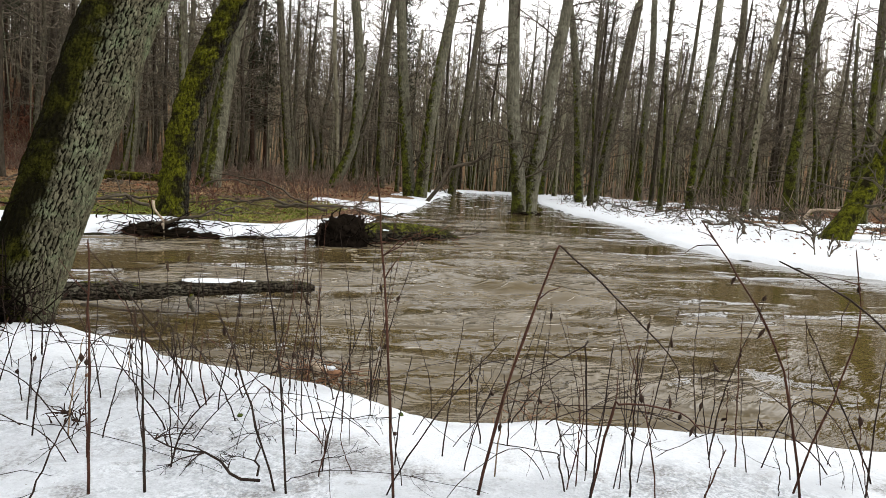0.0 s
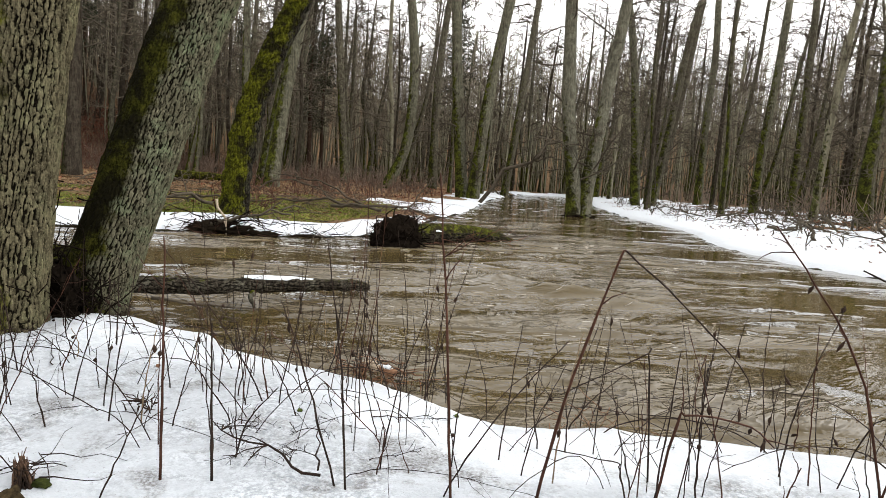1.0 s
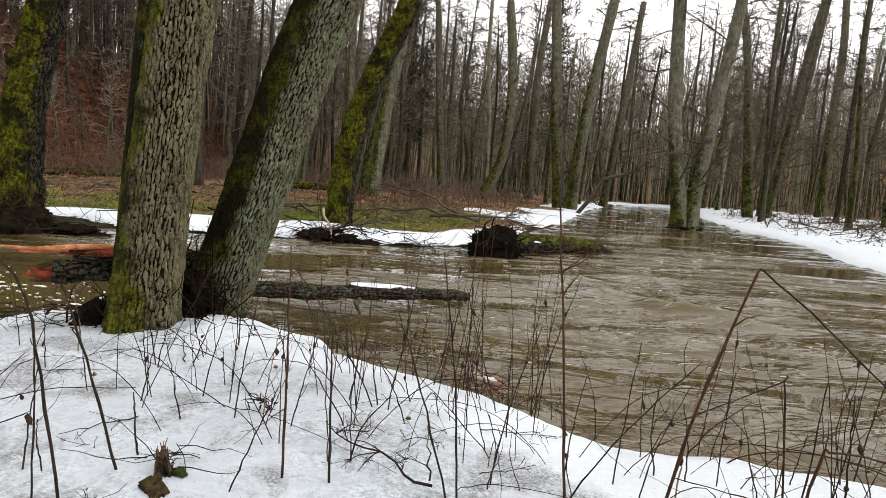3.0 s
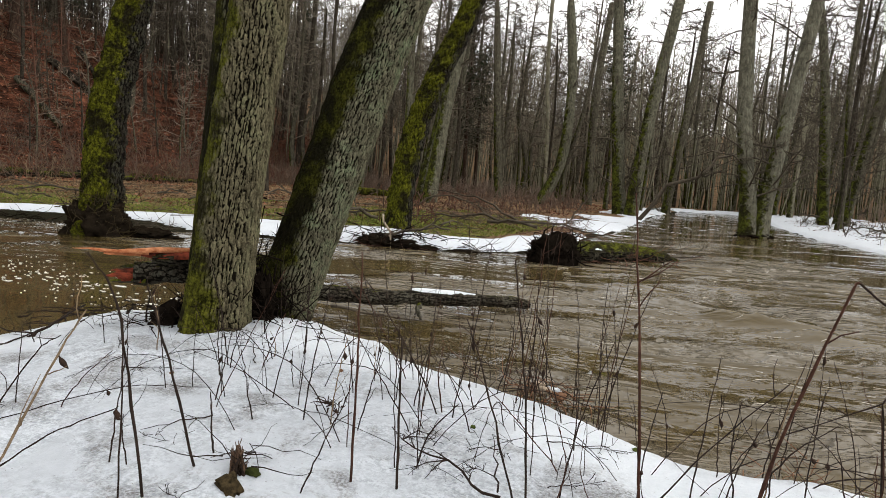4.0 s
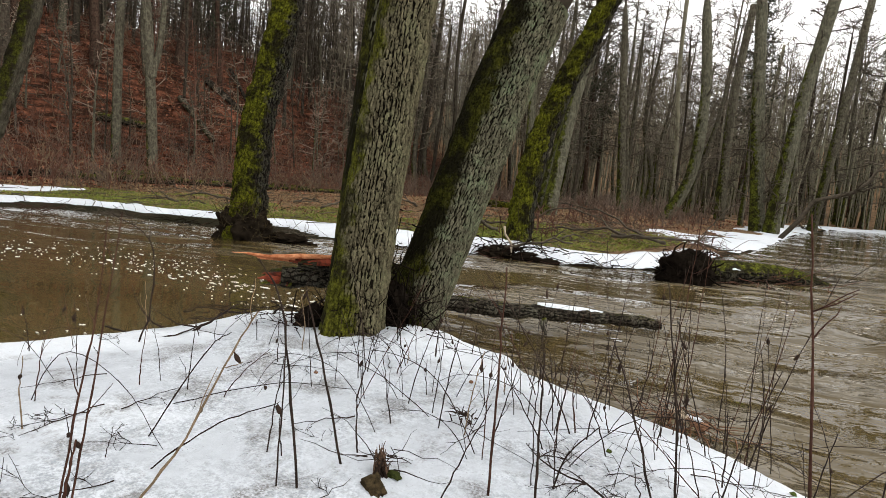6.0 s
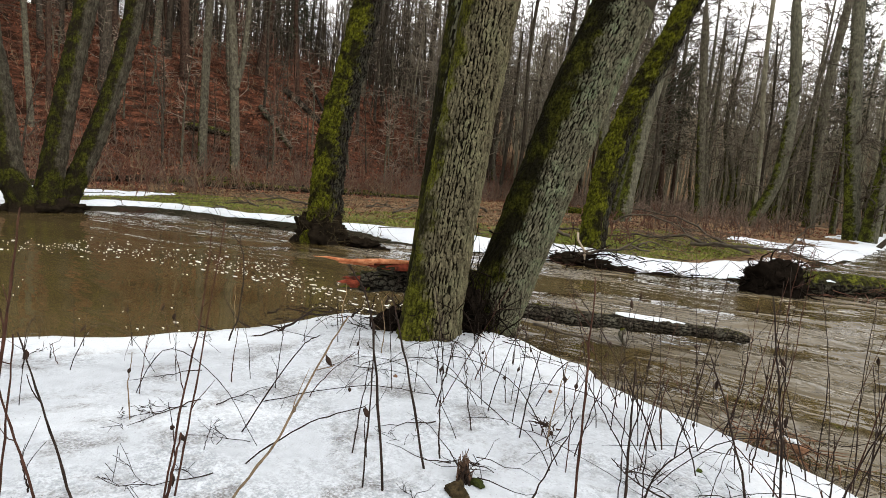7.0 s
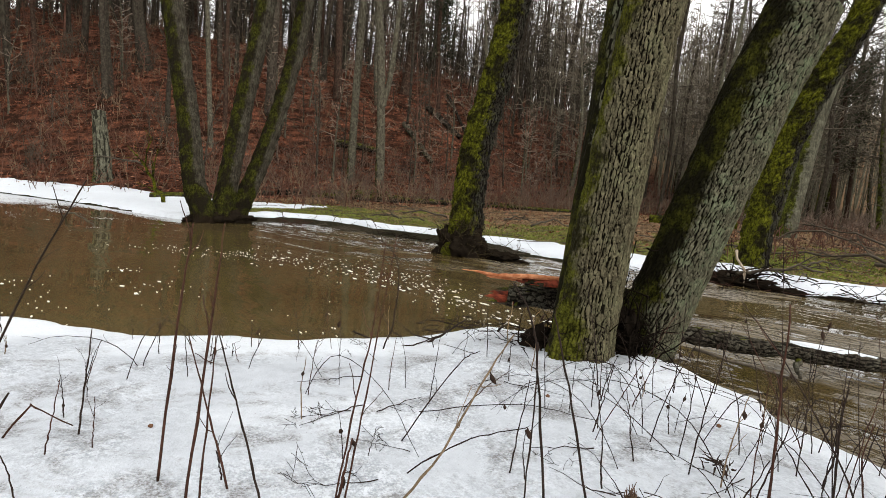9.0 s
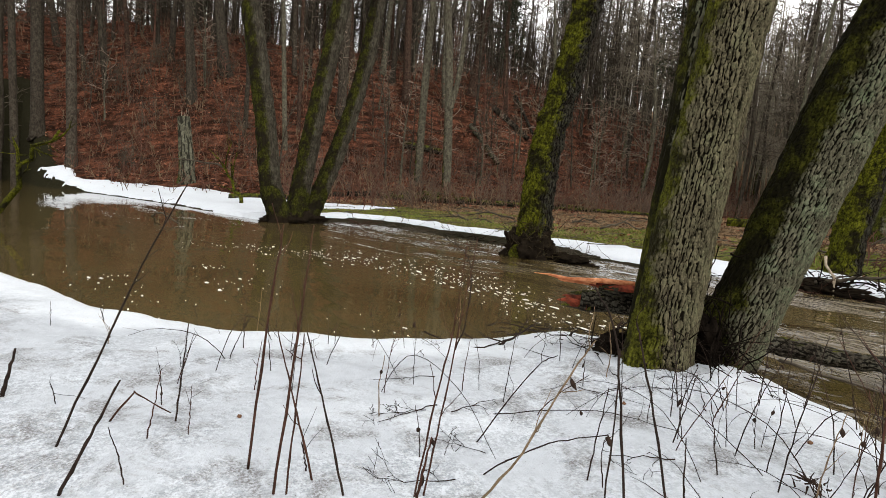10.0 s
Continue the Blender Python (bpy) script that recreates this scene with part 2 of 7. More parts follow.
def snow_material(name, ice, dirt):
    """Old snow, in places frozen to grey mottled ice, with grit and litter melted into it."""
    n = Nodes(name, 0.6, 0.25)
    v = n.place(spread=False)
    edge = n.add("ShaderNodeAttribute")
    edge.attribute_name = "inland"
    big = n.noise(v, 0.8, 5, 0.6, 0.3)
    grit = n.calc("ADD", n.calc("MULTIPLY", n.noise(v, 30, 4, 0.65), 0.6), n.calc("MULTIPLY", n.noise(v, 85, 2, 0.6), 0.4))
    fleck = n.noise(v, 70, 3, 0.6)
    crust = n.ramp(n.calc("ADD", big, n.calc("MULTIPLY", edge.outputs["Fac"], 0.30)), (0.52, 0), (0.66, 1))
    white = n.mix(n.ramp(grit, (0.3, 0), (0.7, 1)), (0.565, 0.600, 0.640), (0.685, 0.715, 0.750))
    icy = n.mix(n.ramp(grit, (0.42, 0), (0.50, 0.5), (0.57, 1)), (0.262, 0.288, 0.318), (0.600, 0.632, 0.670))
    glazed = n.mix(n.ramp(n.noise(v, 9, 5, 0.65), (0.3, 0), (0.7, 1)), (0.405, 0.432, 0.468), (0.520, 0.551, 0.590))
    icy = n.mix(n.ramp(n.noise(v, 1.3, 5, 0.65, 0.4), (0.42, 0), (0.58, 0.85)), glazed, icy)
    c = n.mix(n.calc("MULTIPLY", crust, ice), white, icy)
    stain = n.calc("MULTIPLY", n.ramp(n.noise(v, 2.6, 6, 0.68, 0.5), (0.515, 0), (0.63, 1)), n.ramp(edge.outputs["Fac"], (0.1, 0.15), (0.38, 1)))
    grain = n.ramp(fleck, (0.38, 0.12), (0.60, 0.95))
    c = n.mix(n.calc("MULTIPLY", n.calc("MULTIPLY", stain, grain), dirt), c, (0.105, 0.094, 0.084))
    speck = n.ramp(n.noise(v, 90, 2, 0.5), (0.70, 0), (0.75, 0.8))
    c = n.mix(n.calc("MULTIPLY", speck, dirt), c, (0.10, 0.075, 0.05))
    n.bump(grit, 0.6, 0.014)
    n.bump(fleck, 0.35, 0.006)
    n.put(n.bsdf.inputs["Roughness"], n.ramp(crust, (0, 0.62), (1, 0.40)))
    return n.colour(c)


SNOW_NEAR = snow_material("crusted_snow", 0.9, 0.9)
SNOW_FAR = snow_material("old_snow", 0.25, 0.8)
SNOW_CAP = snow_material("snow_cap", 0.1, 0.1)


def ground_material():
    """Leaf litter, brown grass, moss and mud, with green near the bank."""
    n = Nodes("forest_floor", 0.95, 0.03)
    v = n.place(spread=False)
    leaf = n.noise(v, 9, 7, 0.8, 0.5)
    patch = n.noise(v, 0.22, 6, 0.65)
    tuft = n.noise(v, 1.6, 6, 0.75)
    drift = n.noise(n.place((1.0, 0.35, 1.6), spread=False), 1.3, 6, 0.75, 0.4)
    litter = n.mix(n.ramp(leaf, (0.32, 0), (0.50, 0.45), (0.70, 1)), (0.022, 0.009, 0.006), (0.25, 0.096, 0.052))
    litter = n.mix(n.ramp(drift, (0.44, 0.9), (0.52, 0.0), (0.60, 0.0)), litter, (0.016, 0.009, 0.006))
    litter = n.mix(n.ramp(drift, (0.54, 0.0), (0.64, 0.6)), litter, (0.31, 0.130, 0.075))
    litter = n.mix(n.ramp(tuft, (0.40, 0), (0.62, 0.85)), litter, (0.024, 0.012, 0.008))
    litter = n.mix(n.ramp(n.cells(v, 6.0), (0.05, 0.6), (0.2, 0)), litter, (0.20, 0.10, 0.065))
    grass = n.mix(n.ramp(leaf, (0.3, 0), (0.7, 1)), (0.075, 0.048, 0.026), (0.30, 0.195, 0.112))
    green = n.mix(n.ramp(leaf, (0.3, 0), (0.7, 1)), (0.050, 0.065, 0.013), (0.18, 0.21, 0.042))
    mud = n.mix(leaf, (0.007, 0.006, 0.004), (0.034, 0.031, 0.015))
    low = n.add("ShaderNodeAttribute")
    low.attribute_name = "cover"
    xyz = n.add("ShaderNodeSeparateXYZ", Vector=low.outputs["Vector"])
    c = n.mix(n.ramp(n.calc("ADD", xyz.outputs["X"], n.calc("MULTIPLY", n.calc("SUBTRACT", tuft, 0.5), 1.2)), (0.4, 0), (0.6, 1)), grass, litter)
    c = n.mix(n.ramp(n.calc("ADD", xyz.outputs["Y"], n.calc("MULTIPLY", n.calc("SUBTRACT", tuft, 0.5), 1.6)), (0.45, 0), (0.65, 0.95)), c, green)
    c = n.mix(n.ramp(n.calc("ADD", xyz.outputs["Z"], n.calc("MULTIPLY", n.calc("SUBTRACT", tuft, 0.5), 0.8)), (0.45, 0), (0.6, 1)), c, mud)
    bare = n.ramp(n.calc("ADD", n.calc("MULTIPLY", patch, 0.5), n.calc("MULTIPLY", n.noise(v, 0.9, 6, 0.75, 0.6), 0.5)), (0.50, 0), (0.58, 0.5))
    c = n.mix(n.calc("MULTIPLY", bare, n.ramp(xyz.outputs["X"], (0.3, 1), (0.6, 0))), c, n.mix(leaf, (0.018, 0.013, 0.009), (0.085, 0.062, 0.042)))
    n.bump(leaf, 0.9, 0.08)
    n.bump(tuft, 0.7, 0.25)
    return n.colour(c)


GROUND = ground_material()


def water_material():
    n = Nodes("muddy_river_water", 0.02, 0.5)
    n.bsdf.inputs["IOR"].default_value = 1.37
    v = n.place(spread=False)
    silt = n.mix(n.ramp(n.noise(v, 0.35, 5, 0.6, 0.6), (0.35, 0), (0.65, 1)), (0.060, 0.042, 0.015), (0.092, 0.067, 0.027))
    way = n.add("ShaderNodeAttribute")
    way.attribute_name = "flow"
    xyz = n.add("ShaderNodeSeparateXYZ", Vector=way.outputs["Vector"])
    # Paler where rough: stirred-up water, plus the sky's sheen put into the colour.
    churn_sheen = n.calc("ADD", n.calc("MULTIPLY", xyz.outputs["X"], 0.5), n.calc("MULTIPLY", n.calc("SUBTRACT", n.noise(v, 1.1, 5, 0.65, 1.2), 0.5), 0.9))
    silt = n.mix(n.ramp(churn_sheen, (0.28, 0), (0.80, 0.40)), silt, (0.215, 0.192, 0.155))
    co = n.add("ShaderNodeAttribute")
    co.attribute_name = "stream"
    s = co.outputs["Vector"]
    ripple = n.noise(s, 3.4, 1, 0.4, 0.8)
    fine = n.noise(s, 11.0, 2, 0.5, 0.3)
    fold = n.noise(n.add("ShaderNodeMapping", Vector=s, Rotation=(0, 0, 0.25), Scale=(0.8, 1.0, 1.0)).outputs["Vector"], 3.1, 2, 0.5, 1.0)
    crest = n.calc("SUBTRACT", 0.5, n.calc("ABSOLUTE", n.calc("SUBTRACT", fold, 0.5)))
    h = n.calc("ADD", n.calc("MULTIPLY", ripple, 0.9), n.calc("ADD", n.calc("MULTIPLY", fine, 0.28), n.calc("MULTIPLY", crest, 1.2)))
    n.bump(n.calc("MULTIPLY", h, xyz.outputs["X"]), 1.0, 0.056)
    return n.colour(silt)


WATER = water_material()
# Pale colour of the modelled sky glints, with a little foam.
GLINT_FOAM = plain("glint_foam", (0.30, 0.26, 0.20), (0.62, 0.59, 0.53), 25, 0.6)
FOAM = plain("foam", (0.70, 0.68, 0.64), (0.88, 0.87, 0.85), 40, 0.7)


# ---- mesh helpers ----
class Shape:
    """Collects tubes and faces for one mesh."""

    def __init__(self):
        self.v, self.quads, self.others, self.count, self.waiting = [], [], [], 0, {}
        self.furrow = self.side = self.tone = None

    def add(self, verts, faces):
        verts = np.asarray(verts, float).reshape(-1, 3)
        self.v.append(verts)
        k = self.count
        if isinstance(faces, np.ndarray):
            self.quads.append(faces + k)
        else:
            for q in faces:
                if len(q) == 4:
                    self.quads.append(np.array([q]) + k)
                else:
                    self.others.append([int(i) + k for i in q])
        self.count += len(verts)

    def tube(self, pts, radii, sides=5, cap=True):
        pts, radii = np.asarray(pts, float), np.asarray(radii, float)
        self.waiting.setdefault((len(pts), sides, cap), []).append((pts, radii))

    def flush(self):
        """Makes all waiting tubes of one kind at once."""
        for (n, sides, cap), tubes in self.waiting.items():
            P, R = np.stack([t[0] for t in tubes]), np.stack([t[1] for t in tubes])
            tan = np.gradient(P, axis=1)
            tan /= np.linalg.norm(tan, axis=2)[..., None] + 1e-9
            mean = P[:, -1] - P[:, 0]
            ref = np.eye(3)[np.argmin(np.abs(mean), axis=1)][:, None, :]
            a = np.cross(tan, np.broadcast_to(ref, tan.shape))
            a /= np.linalg.norm(a, axis=2)[..., None] + 1e-9
            b = np.cross(tan, a)
            ang = np.arange(sides) * 2 * np.pi / sides
            ring = P[:, :, None] + R[:, :, None, None] * (np.cos(ang)[:, None] * a[:, :, None] + np.sin(ang)[:, None] * b[:, :, None])
            k = len(tubes)
            idx = np.arange(k * n * sides).reshape(k, n, sides)
            nxt = np.roll(idx, -1, axis=2)
            q = np.stack([idx[:, :-1], nxt[:, :-1], nxt[:, 1:], idx[:, 1:]], -1).reshape(-1, 4)
            if cap:
                for m in range(k):
                    self.others.append([int(i) + self.count for i in idx[m, 0, ::-1]])
                    self.others.append([int(i) + self.count for i in idx[m, -1]])
            self.add(ring.reshape(-1, 3), q)
        self.waiting = {}

    def mesh(self, name, mat, smooth=True):
        self.flush()
        me = bpy.data.meshes.new(name)
        v = np.concatenate(self.v)
        q = np.concatenate(self.quads) if self.quads else np.zeros((0, 4), int)
        loops = np.concatenate([q.ravel()] + [np.array(o) for o in self.others]).astype(np.int32)
        sizes = np.array([4] * len(q) + [len(o) for o in self.others])
        me.vertices.add(len(v))
        me.vertices.foreach_set("co", v.ravel())
        me.loops.add(len(loops))
        me.loops.foreach_set("vertex_index", loops)
        me.polygons.add(len(sizes))
        me.polygons.foreach_set("loop_start", np.concatenate([[0], np.cumsum(sizes)[:-1]]).astype(np.int32))
        if smooth:
            me.polygons.foreach_set("use_smooth", [True] * len(sizes))
        me.materials.append(mat)
        me.update(calc_edges=True)
        me.validate()
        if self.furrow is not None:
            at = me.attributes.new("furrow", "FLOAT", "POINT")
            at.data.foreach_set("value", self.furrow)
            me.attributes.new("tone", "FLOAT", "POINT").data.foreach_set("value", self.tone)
        if self.side is not None:
            me.attributes.new("side", "FLOAT_VECTOR", "POINT").data.foreach_set("vector", self.side.ravel())
        return me


def part(name, shape, mat, parent=None, label="", smooth=True):
    """One mesh object, under a thing or a part."""
    ob = new(name, shape.mesh(name, mat, smooth) if isinstance(shape, Shape) else shape)
    if parent:
        ob.parent = parent
    if label:
        ob["label"] = label
    return ob


def spline(pts, n):
    """A smooth line of n points through the given ones."""
    p = np.asarray(pts, float)
    if len(p) == 2:
        return p[0] + np.linspace(0, 1, n)[:, None] * (p[1] - p[0])
    q = np.vstack([2 * p[0] - p[1], p, 2 * p[-1] - p[-2]])
    s = np.linspace(0, len(p) - 1 - 1e-6, n)
    i, u = s.astype(int), (s % 1)[:, None]
    a, b, c, d = q[i], q[i + 1], q[i + 2], q[i + 3]
    return 0.5 * (2 * b + (c - a) * u + (2 * a - 5 * b + 4 * c - d) * u ** 2 + (3 * b - a - 3 * c + d) * u ** 3)


def value_noise(x, y, seed=0):
    """Smooth noise, 0 to 1, for arrays of plan coordinates."""
    xi, yi = np.floor(x).astype(np.int64), np.floor(y).astype(np.int64)
    u, v = x - xi, y - yi
    u, v = u * u * (3 - 2 * u), v * v * (3 - 2 * v)

    def h(a, b):
        k = (a * 374761393 + b * 668265263 + seed * 974711) & 0xFFFFFFFF
        k = ((k ^ (k >> 13)) * 1274126177) & 0xFFFFFFFF
        return ((k ^ (k >> 16)) & 0xFFFF) / 65535.0

    return (h(xi, yi) * (1 - u) + h(xi + 1, yi) * u) * (1 - v) + (h(xi, yi + 1) * (1 - u) + h(xi + 1, yi + 1) * u) * v


def fbm(x, y, seed=0, octaves=4):
    return sum(value_noise(x * 2 ** k, y * 2 ** k, seed + k) * 0.5 ** (k + 1) for k in range(octaves))


def smooth(a, b, x):
    t = np.clip((x - a) / (b - a), 0, 1)
    return t * t * (3 - 2 * t)


def inside(poly, x, y):
    """Signed distance to a closed outline: positive inside it."""
    p = np.asarray(poly, float)
    d2, odd = np.full(x.shape, 1e18), np.zeros(x.shape, bool)
    for (ax, ay), (bx, by) in zip(p, np.roll(p, -1, axis=0)):
        ex, ey = bx - ax, by - ay
        t = np.clip(((x - ax) * ex + (y - ay) * ey) / (ex * ex + ey * ey), 0, 1)
        d2 = np.minimum(d2, (x - ax - t * ex) ** 2 + (y - ay - t * ey) ** 2)
        odd ^= ((ay > y) != (by > y)) & (x < ex * (y - ay) / (ey if ey else 1e-9) + ax)
    return np.where(odd, 1, -1) * np.sqrt(d2)


def sheet(xs, ys, keep, z):
    """A grid of quads over the lines xs and ys, less the faces with no corner kept."""
    X, Y = np.meshgrid(xs, ys)
    Z, K = z(X, Y), keep(X, Y)
    nx, ny = len(xs), len(ys)
    idx = np.arange(nx * ny).reshape(ny, nx)
    q = np.stack([idx[:-1, :-1], idx[:-1, 1:], idx[1:, 1:], idx[1:, :-1]], -1).reshape(-1, 4)
    q = q[K.ravel()[q].any(axis=1)]
    used = np.unique(q)
    back = np.full(nx * ny, -1)
    back[used] = np.arange(len(used))
    return np.stack([X.ravel(), Y.ravel(), Z.ravel()], -1)[used], back[q]


def sheet_object(name, verts, quads, mat):
    me = bpy.data.meshes.new(name)
    me.from_pydata(verts.tolist(), [], quads.tolist())
    me.polygons.foreach_set("use_smooth", [True] * len(me.polygons))
    me.materials.append(mat)
    return new(name, me)


# ---- the land: one sheet, with the river bed in it ----
NEAR_EDGE = [(-60, -16), (-14, -3.6), (-9.5, -1.5), (-7.1, -0.3), (-6.1, 0.6), (-5.35, 2.0), (-5.25, 3.1), (-5.3, 3.95), (-4.5, 4.5),
             (-3.3, 4.65), (-2.0, 4.15), (-1.2, 3.95), (-0.6, 3.6), (0.0, 3.35), (1.1, 3.4), (2.5, 3.38), (5, 3.6), (14, 2.0), (60, -6)]
FAR_EDGE = [(60, 6), (20, 8), (12, 9.6), (7.6, 11.4), (5.9, 13.6), (5.3, 17.7), (5.8, 23.7), (4.8, 30.5), (4.6, 45), (6, 62), (3, 74), (-1.5, 70), (-3.0, 46),
            (-2.8, 28), (-3.2, 17), (-3.6, 13.2), (-5.4, 12.0), (-8.0, 11.6), (-10.9, 10.7), (-12.6, 10.2), (-15.9, 9.9), (-18.7, 9.0), (-21.2, 8.7), (-22.4, 8.2), (-22.2, 7.0), (-21.3, 6.0), (-21.2, 4.8), (-22.6, 4.1), (-25.6, 3.2), (-32.2, 1.3), (-38, -1.0), (-48, -5.2), (-60, -7.4)]
RIVER = NEAR_EDGE + FAR_EDGE


def ground_z(x, y, river=None):
    river = inside(RIVER, x, y) if river is None else river
    out = np.maximum(-river, 0)
    near = y < 0.1 * x + 7 - 9 * smooth(-7, -16, x)
    bank = 0.10 * smooth(0, 1.4, out) + (0.035 * np.minimum(out, 12) + 0.010 * np.minimum(out, 40)) * (x < 0) + 0.005 * np.minimum(out, 40) * (x >= 0)
    bank = np.where(near, 0.08 * smooth(0, 0.6, out), bank)
    d = -37.5 + 4 * (fbm(y * 0.06, y * 0 + 3.3, 5) - 0.5) - 9 * smooth(9, -8, y) - x
    hill = 16.5 * smooth(-4, 34, d) * (1 - 0.45 * smooth(40, 110, y)) * smooth(-90, -30, y + 0 * x)
    r = np.hypot(x, y)
    far = 21 * smooth(95, 210, r) * smooth(-40, 40, y)
    rough = (fbm(x * 0.5, y * 0.5, 9) - 0.5) * 0.30 * smooth(0.5, 4, out) + (fbm(x * 0.8, y * 0.4, 13) - 0.47) * 1.1 * smooth(3, 10, d) * smooth(70, 45, d) + (fbm(x * 0.12, y * 0.12, 11) - 0.5) * 1.6 * smooth(2, 14, d)
    bed = -0.7 * smooth(0, 1.2, river)
    return np.where(river > 0, bed, bank + hill + far + rough * ~near)


def snow_cover(x, y, river):
    """How far inside the snow a place of the far banks lies."""
    out = -river
    wob = (fbm(x * 0.45, y * 0.45, 21) - 0.5) * 3.0
    near = y < 0.1 * x + 7 - 9 * smooth(-7, -16, x)
    left = (x < -3.0) & (y < 20) & ~near
    strip = np.where(left, 2.3 - 1.3 * smooth(12.6, 14.5, y) * (x > -7) + 0.15 * (x < -9) + 4.8 * smooth(-25, -29, x) * smooth(-44, -33, x) - 0.9 * smooth(-38, -46, x) - 12 * smooth(-47, -52, x) + wob * 0.7 - out, -1)
    patch = np.where((x < -2) & (y >= 22), 2.6 + 3.4 * wob - out, -9) + np.where(y > 62, -9, 0)
    field = np.where(x > 2, np.minimum(19 + 5 * wob - out, (1.2 - 0.78 * smooth(2, 10, out) - fbm(x * 0.55, y * 0.8, 31)) * 5), -9)
    end = np.where((y > 64) & (x > -9) & (x < 16), 2.5 + wob - out, -9)
    cover = np.maximum(np.maximum(np.maximum(strip, patch * 0.5), field), end)
    return np.where(near, -1, np.minimum(cover, (out - 0.02 - 0.06 * left - (0.35 + 0.2 * left) * np.maximum(fbm(x * 1.1, y * 1.1, 41) - 0.3, 0) - 0.1 * (x < -9) - 0.7 * smooth(-11, -13.5, x) * smooth(-26, -23, x)) * 2))


def build_ground():
    u = np.linspace(-1, 1, 290)
    xs, ys = -8 + 11 * np.sinh(5.6 * u), 14 + 11 * np.sinh(5.6 * u)
    xs = np.concatenate([xs[xs < -72], np.arange(-71.8, -30, 0.42), xs[xs > -29.8]])
    ys = np.concatenate([ys[ys < -16], np.arange(-15.8, 2, 0.42), ys[(ys > 2.2) & (ys < 27)], np.arange(27.2, 46, 0.42), ys[ys > 46.2]])
    verts, quads = sheet(xs, ys, lambda x, y: np.ones(x.shape, bool), ground_z)
    ob = sheet_object("ground", verts, quads, GROUND)
    x, y = verts[:, 0], verts[:, 1]
    river = inside(RIVER, x, y)
    out = -river
    litter = np.where(x < 0, smooth(-30, -38, x) * (1 - smooth(50, 80, y)) + 0.3 * smooth(22, 40, y) * (1 - smooth(55, 75, y)), 0.25 + 0.2 * smooth(25, 45, y) * (1 - smooth(55, 75, y)))
    green = smooth(1.2, 3.0, out) * (1 - smooth(5.5, 9, out)) * ((x < -3) & (y < 22) & (y > -2) & (x > -30)) * (0.55 + 0.18 * smooth(-4, -9, x))
    mud = 1 - smooth(0.15 + 0.6 * (x < -9), 0.8 + 0.8 * (x < -9), out)
    at = ob.data.attributes.new("cover", "FLOAT_VECTOR", "POINT")
    at.data.foreach_set("vector", np.stack([np.clip(litter, 0, 1), green, mud], -1).ravel())
    return tagged(ob, "forest floor of leaf litter, brown grass and mud", "ground", kind="structure")


build_ground()


def near_snow_z(x, y):
    bank = -inside(RIVER, x, y) + (fbm(x * 1.6, y * 1.6, 51) - 0.5) * 0.30 + (fbm(x * 7, y * 7, 52) - 0.5) * 0.06
    lip = 0.015 + 0.15 * (1 - np.exp(-np.maximum(bank, 0) / 0.10)) + 0.05 * smooth(0, 1.5, bank)
    lumps = (fbm(x * 0.9, y * 0.9, 53) - 0.5) * 0.07 + (fbm(x * 5, y * 5, 54) - 0.5) * 0.02 + (fbm(x * 18, y * 18, 55, 2) - 0.4) * 0.010
    mound = 0.07 * np.exp(-((x + 3.65) ** 2 + (y - 3.4) ** 2) / 0.8)
    mound = mound + 0.10 * np.exp(-((x + 3.15) ** 2 + (y - 3.85) ** 2) / 0.14)
    return np.where(bank > 0, lip + (lumps + mound) * smooth(0, 0.3, bank), -0.06)


def build_near_snow():
    xs = np.concatenate([np.arange(-26, -10, 0.25), np.arange(-10, 4.5, 0.042), np.arange(4.5, 16, 0.25)])
    ys = np.concatenate([np.arange(-14, -2.4, 0.25), np.arange(-2.4, 5.1, 0.042)])
    verts, quads = sheet(xs, ys, lambda x, y: near_snow_z(x, y) > -0.05, near_snow_z)
    ob = sheet_object("snow_bank", verts, quads, SNOW_NEAR)
    inland = smooth(0.45, 1.2, -inside(RIVER, verts[:, 0], verts[:, 1]))
    inland = inland * (1 - 0.3 * smooth(-1.9, -3.3, verts[:, 0]))
    ob.data.attributes.new("inland", "FLOAT", "POINT").data.foreach_set("value", inland)
    return tagged(ob, "crusted, partly icy snow shelf along the near bank", "snow", kind="structure")


build_near_snow()


def build_far_snow():
    def z(x, y):
        river = inside(RIVER, x, y)
        c = snow_cover(x, y, river)
        return ground_z(x, y, river) + np.where(c > 0, 0.10 * (1 - np.exp(-c / 0.25)) + 0.03 * fbm(x * 1.5, y * 1.5, 61), -0.12)

    def keep(x, y):
        return snow_cover(x, y, inside(RIVER, x, y)) > 0

    for x0, x1, y0, y1, step, label in ((-62, -2.8, -16, 17.5, 0.15, "old snow strip along the far bank"), (-14, -2.2, 17.5, 64, 0.22, "patchy snow between the alders"), (-9, 16, 66, 80, 0.3, "snow at the far end of the channel"), (3.5, 46, 7, 66, 0.22, "wide snow sheet on the opposite bank")):
        verts, quads = sheet(np.arange(x0, x1, step), np.arange(y0, y1, step), keep, z)
        tagged(sheet_object("snow_sheet", verts, quads, SNOW_FAR), label, "snow", kind="structure")


build_far_snow()


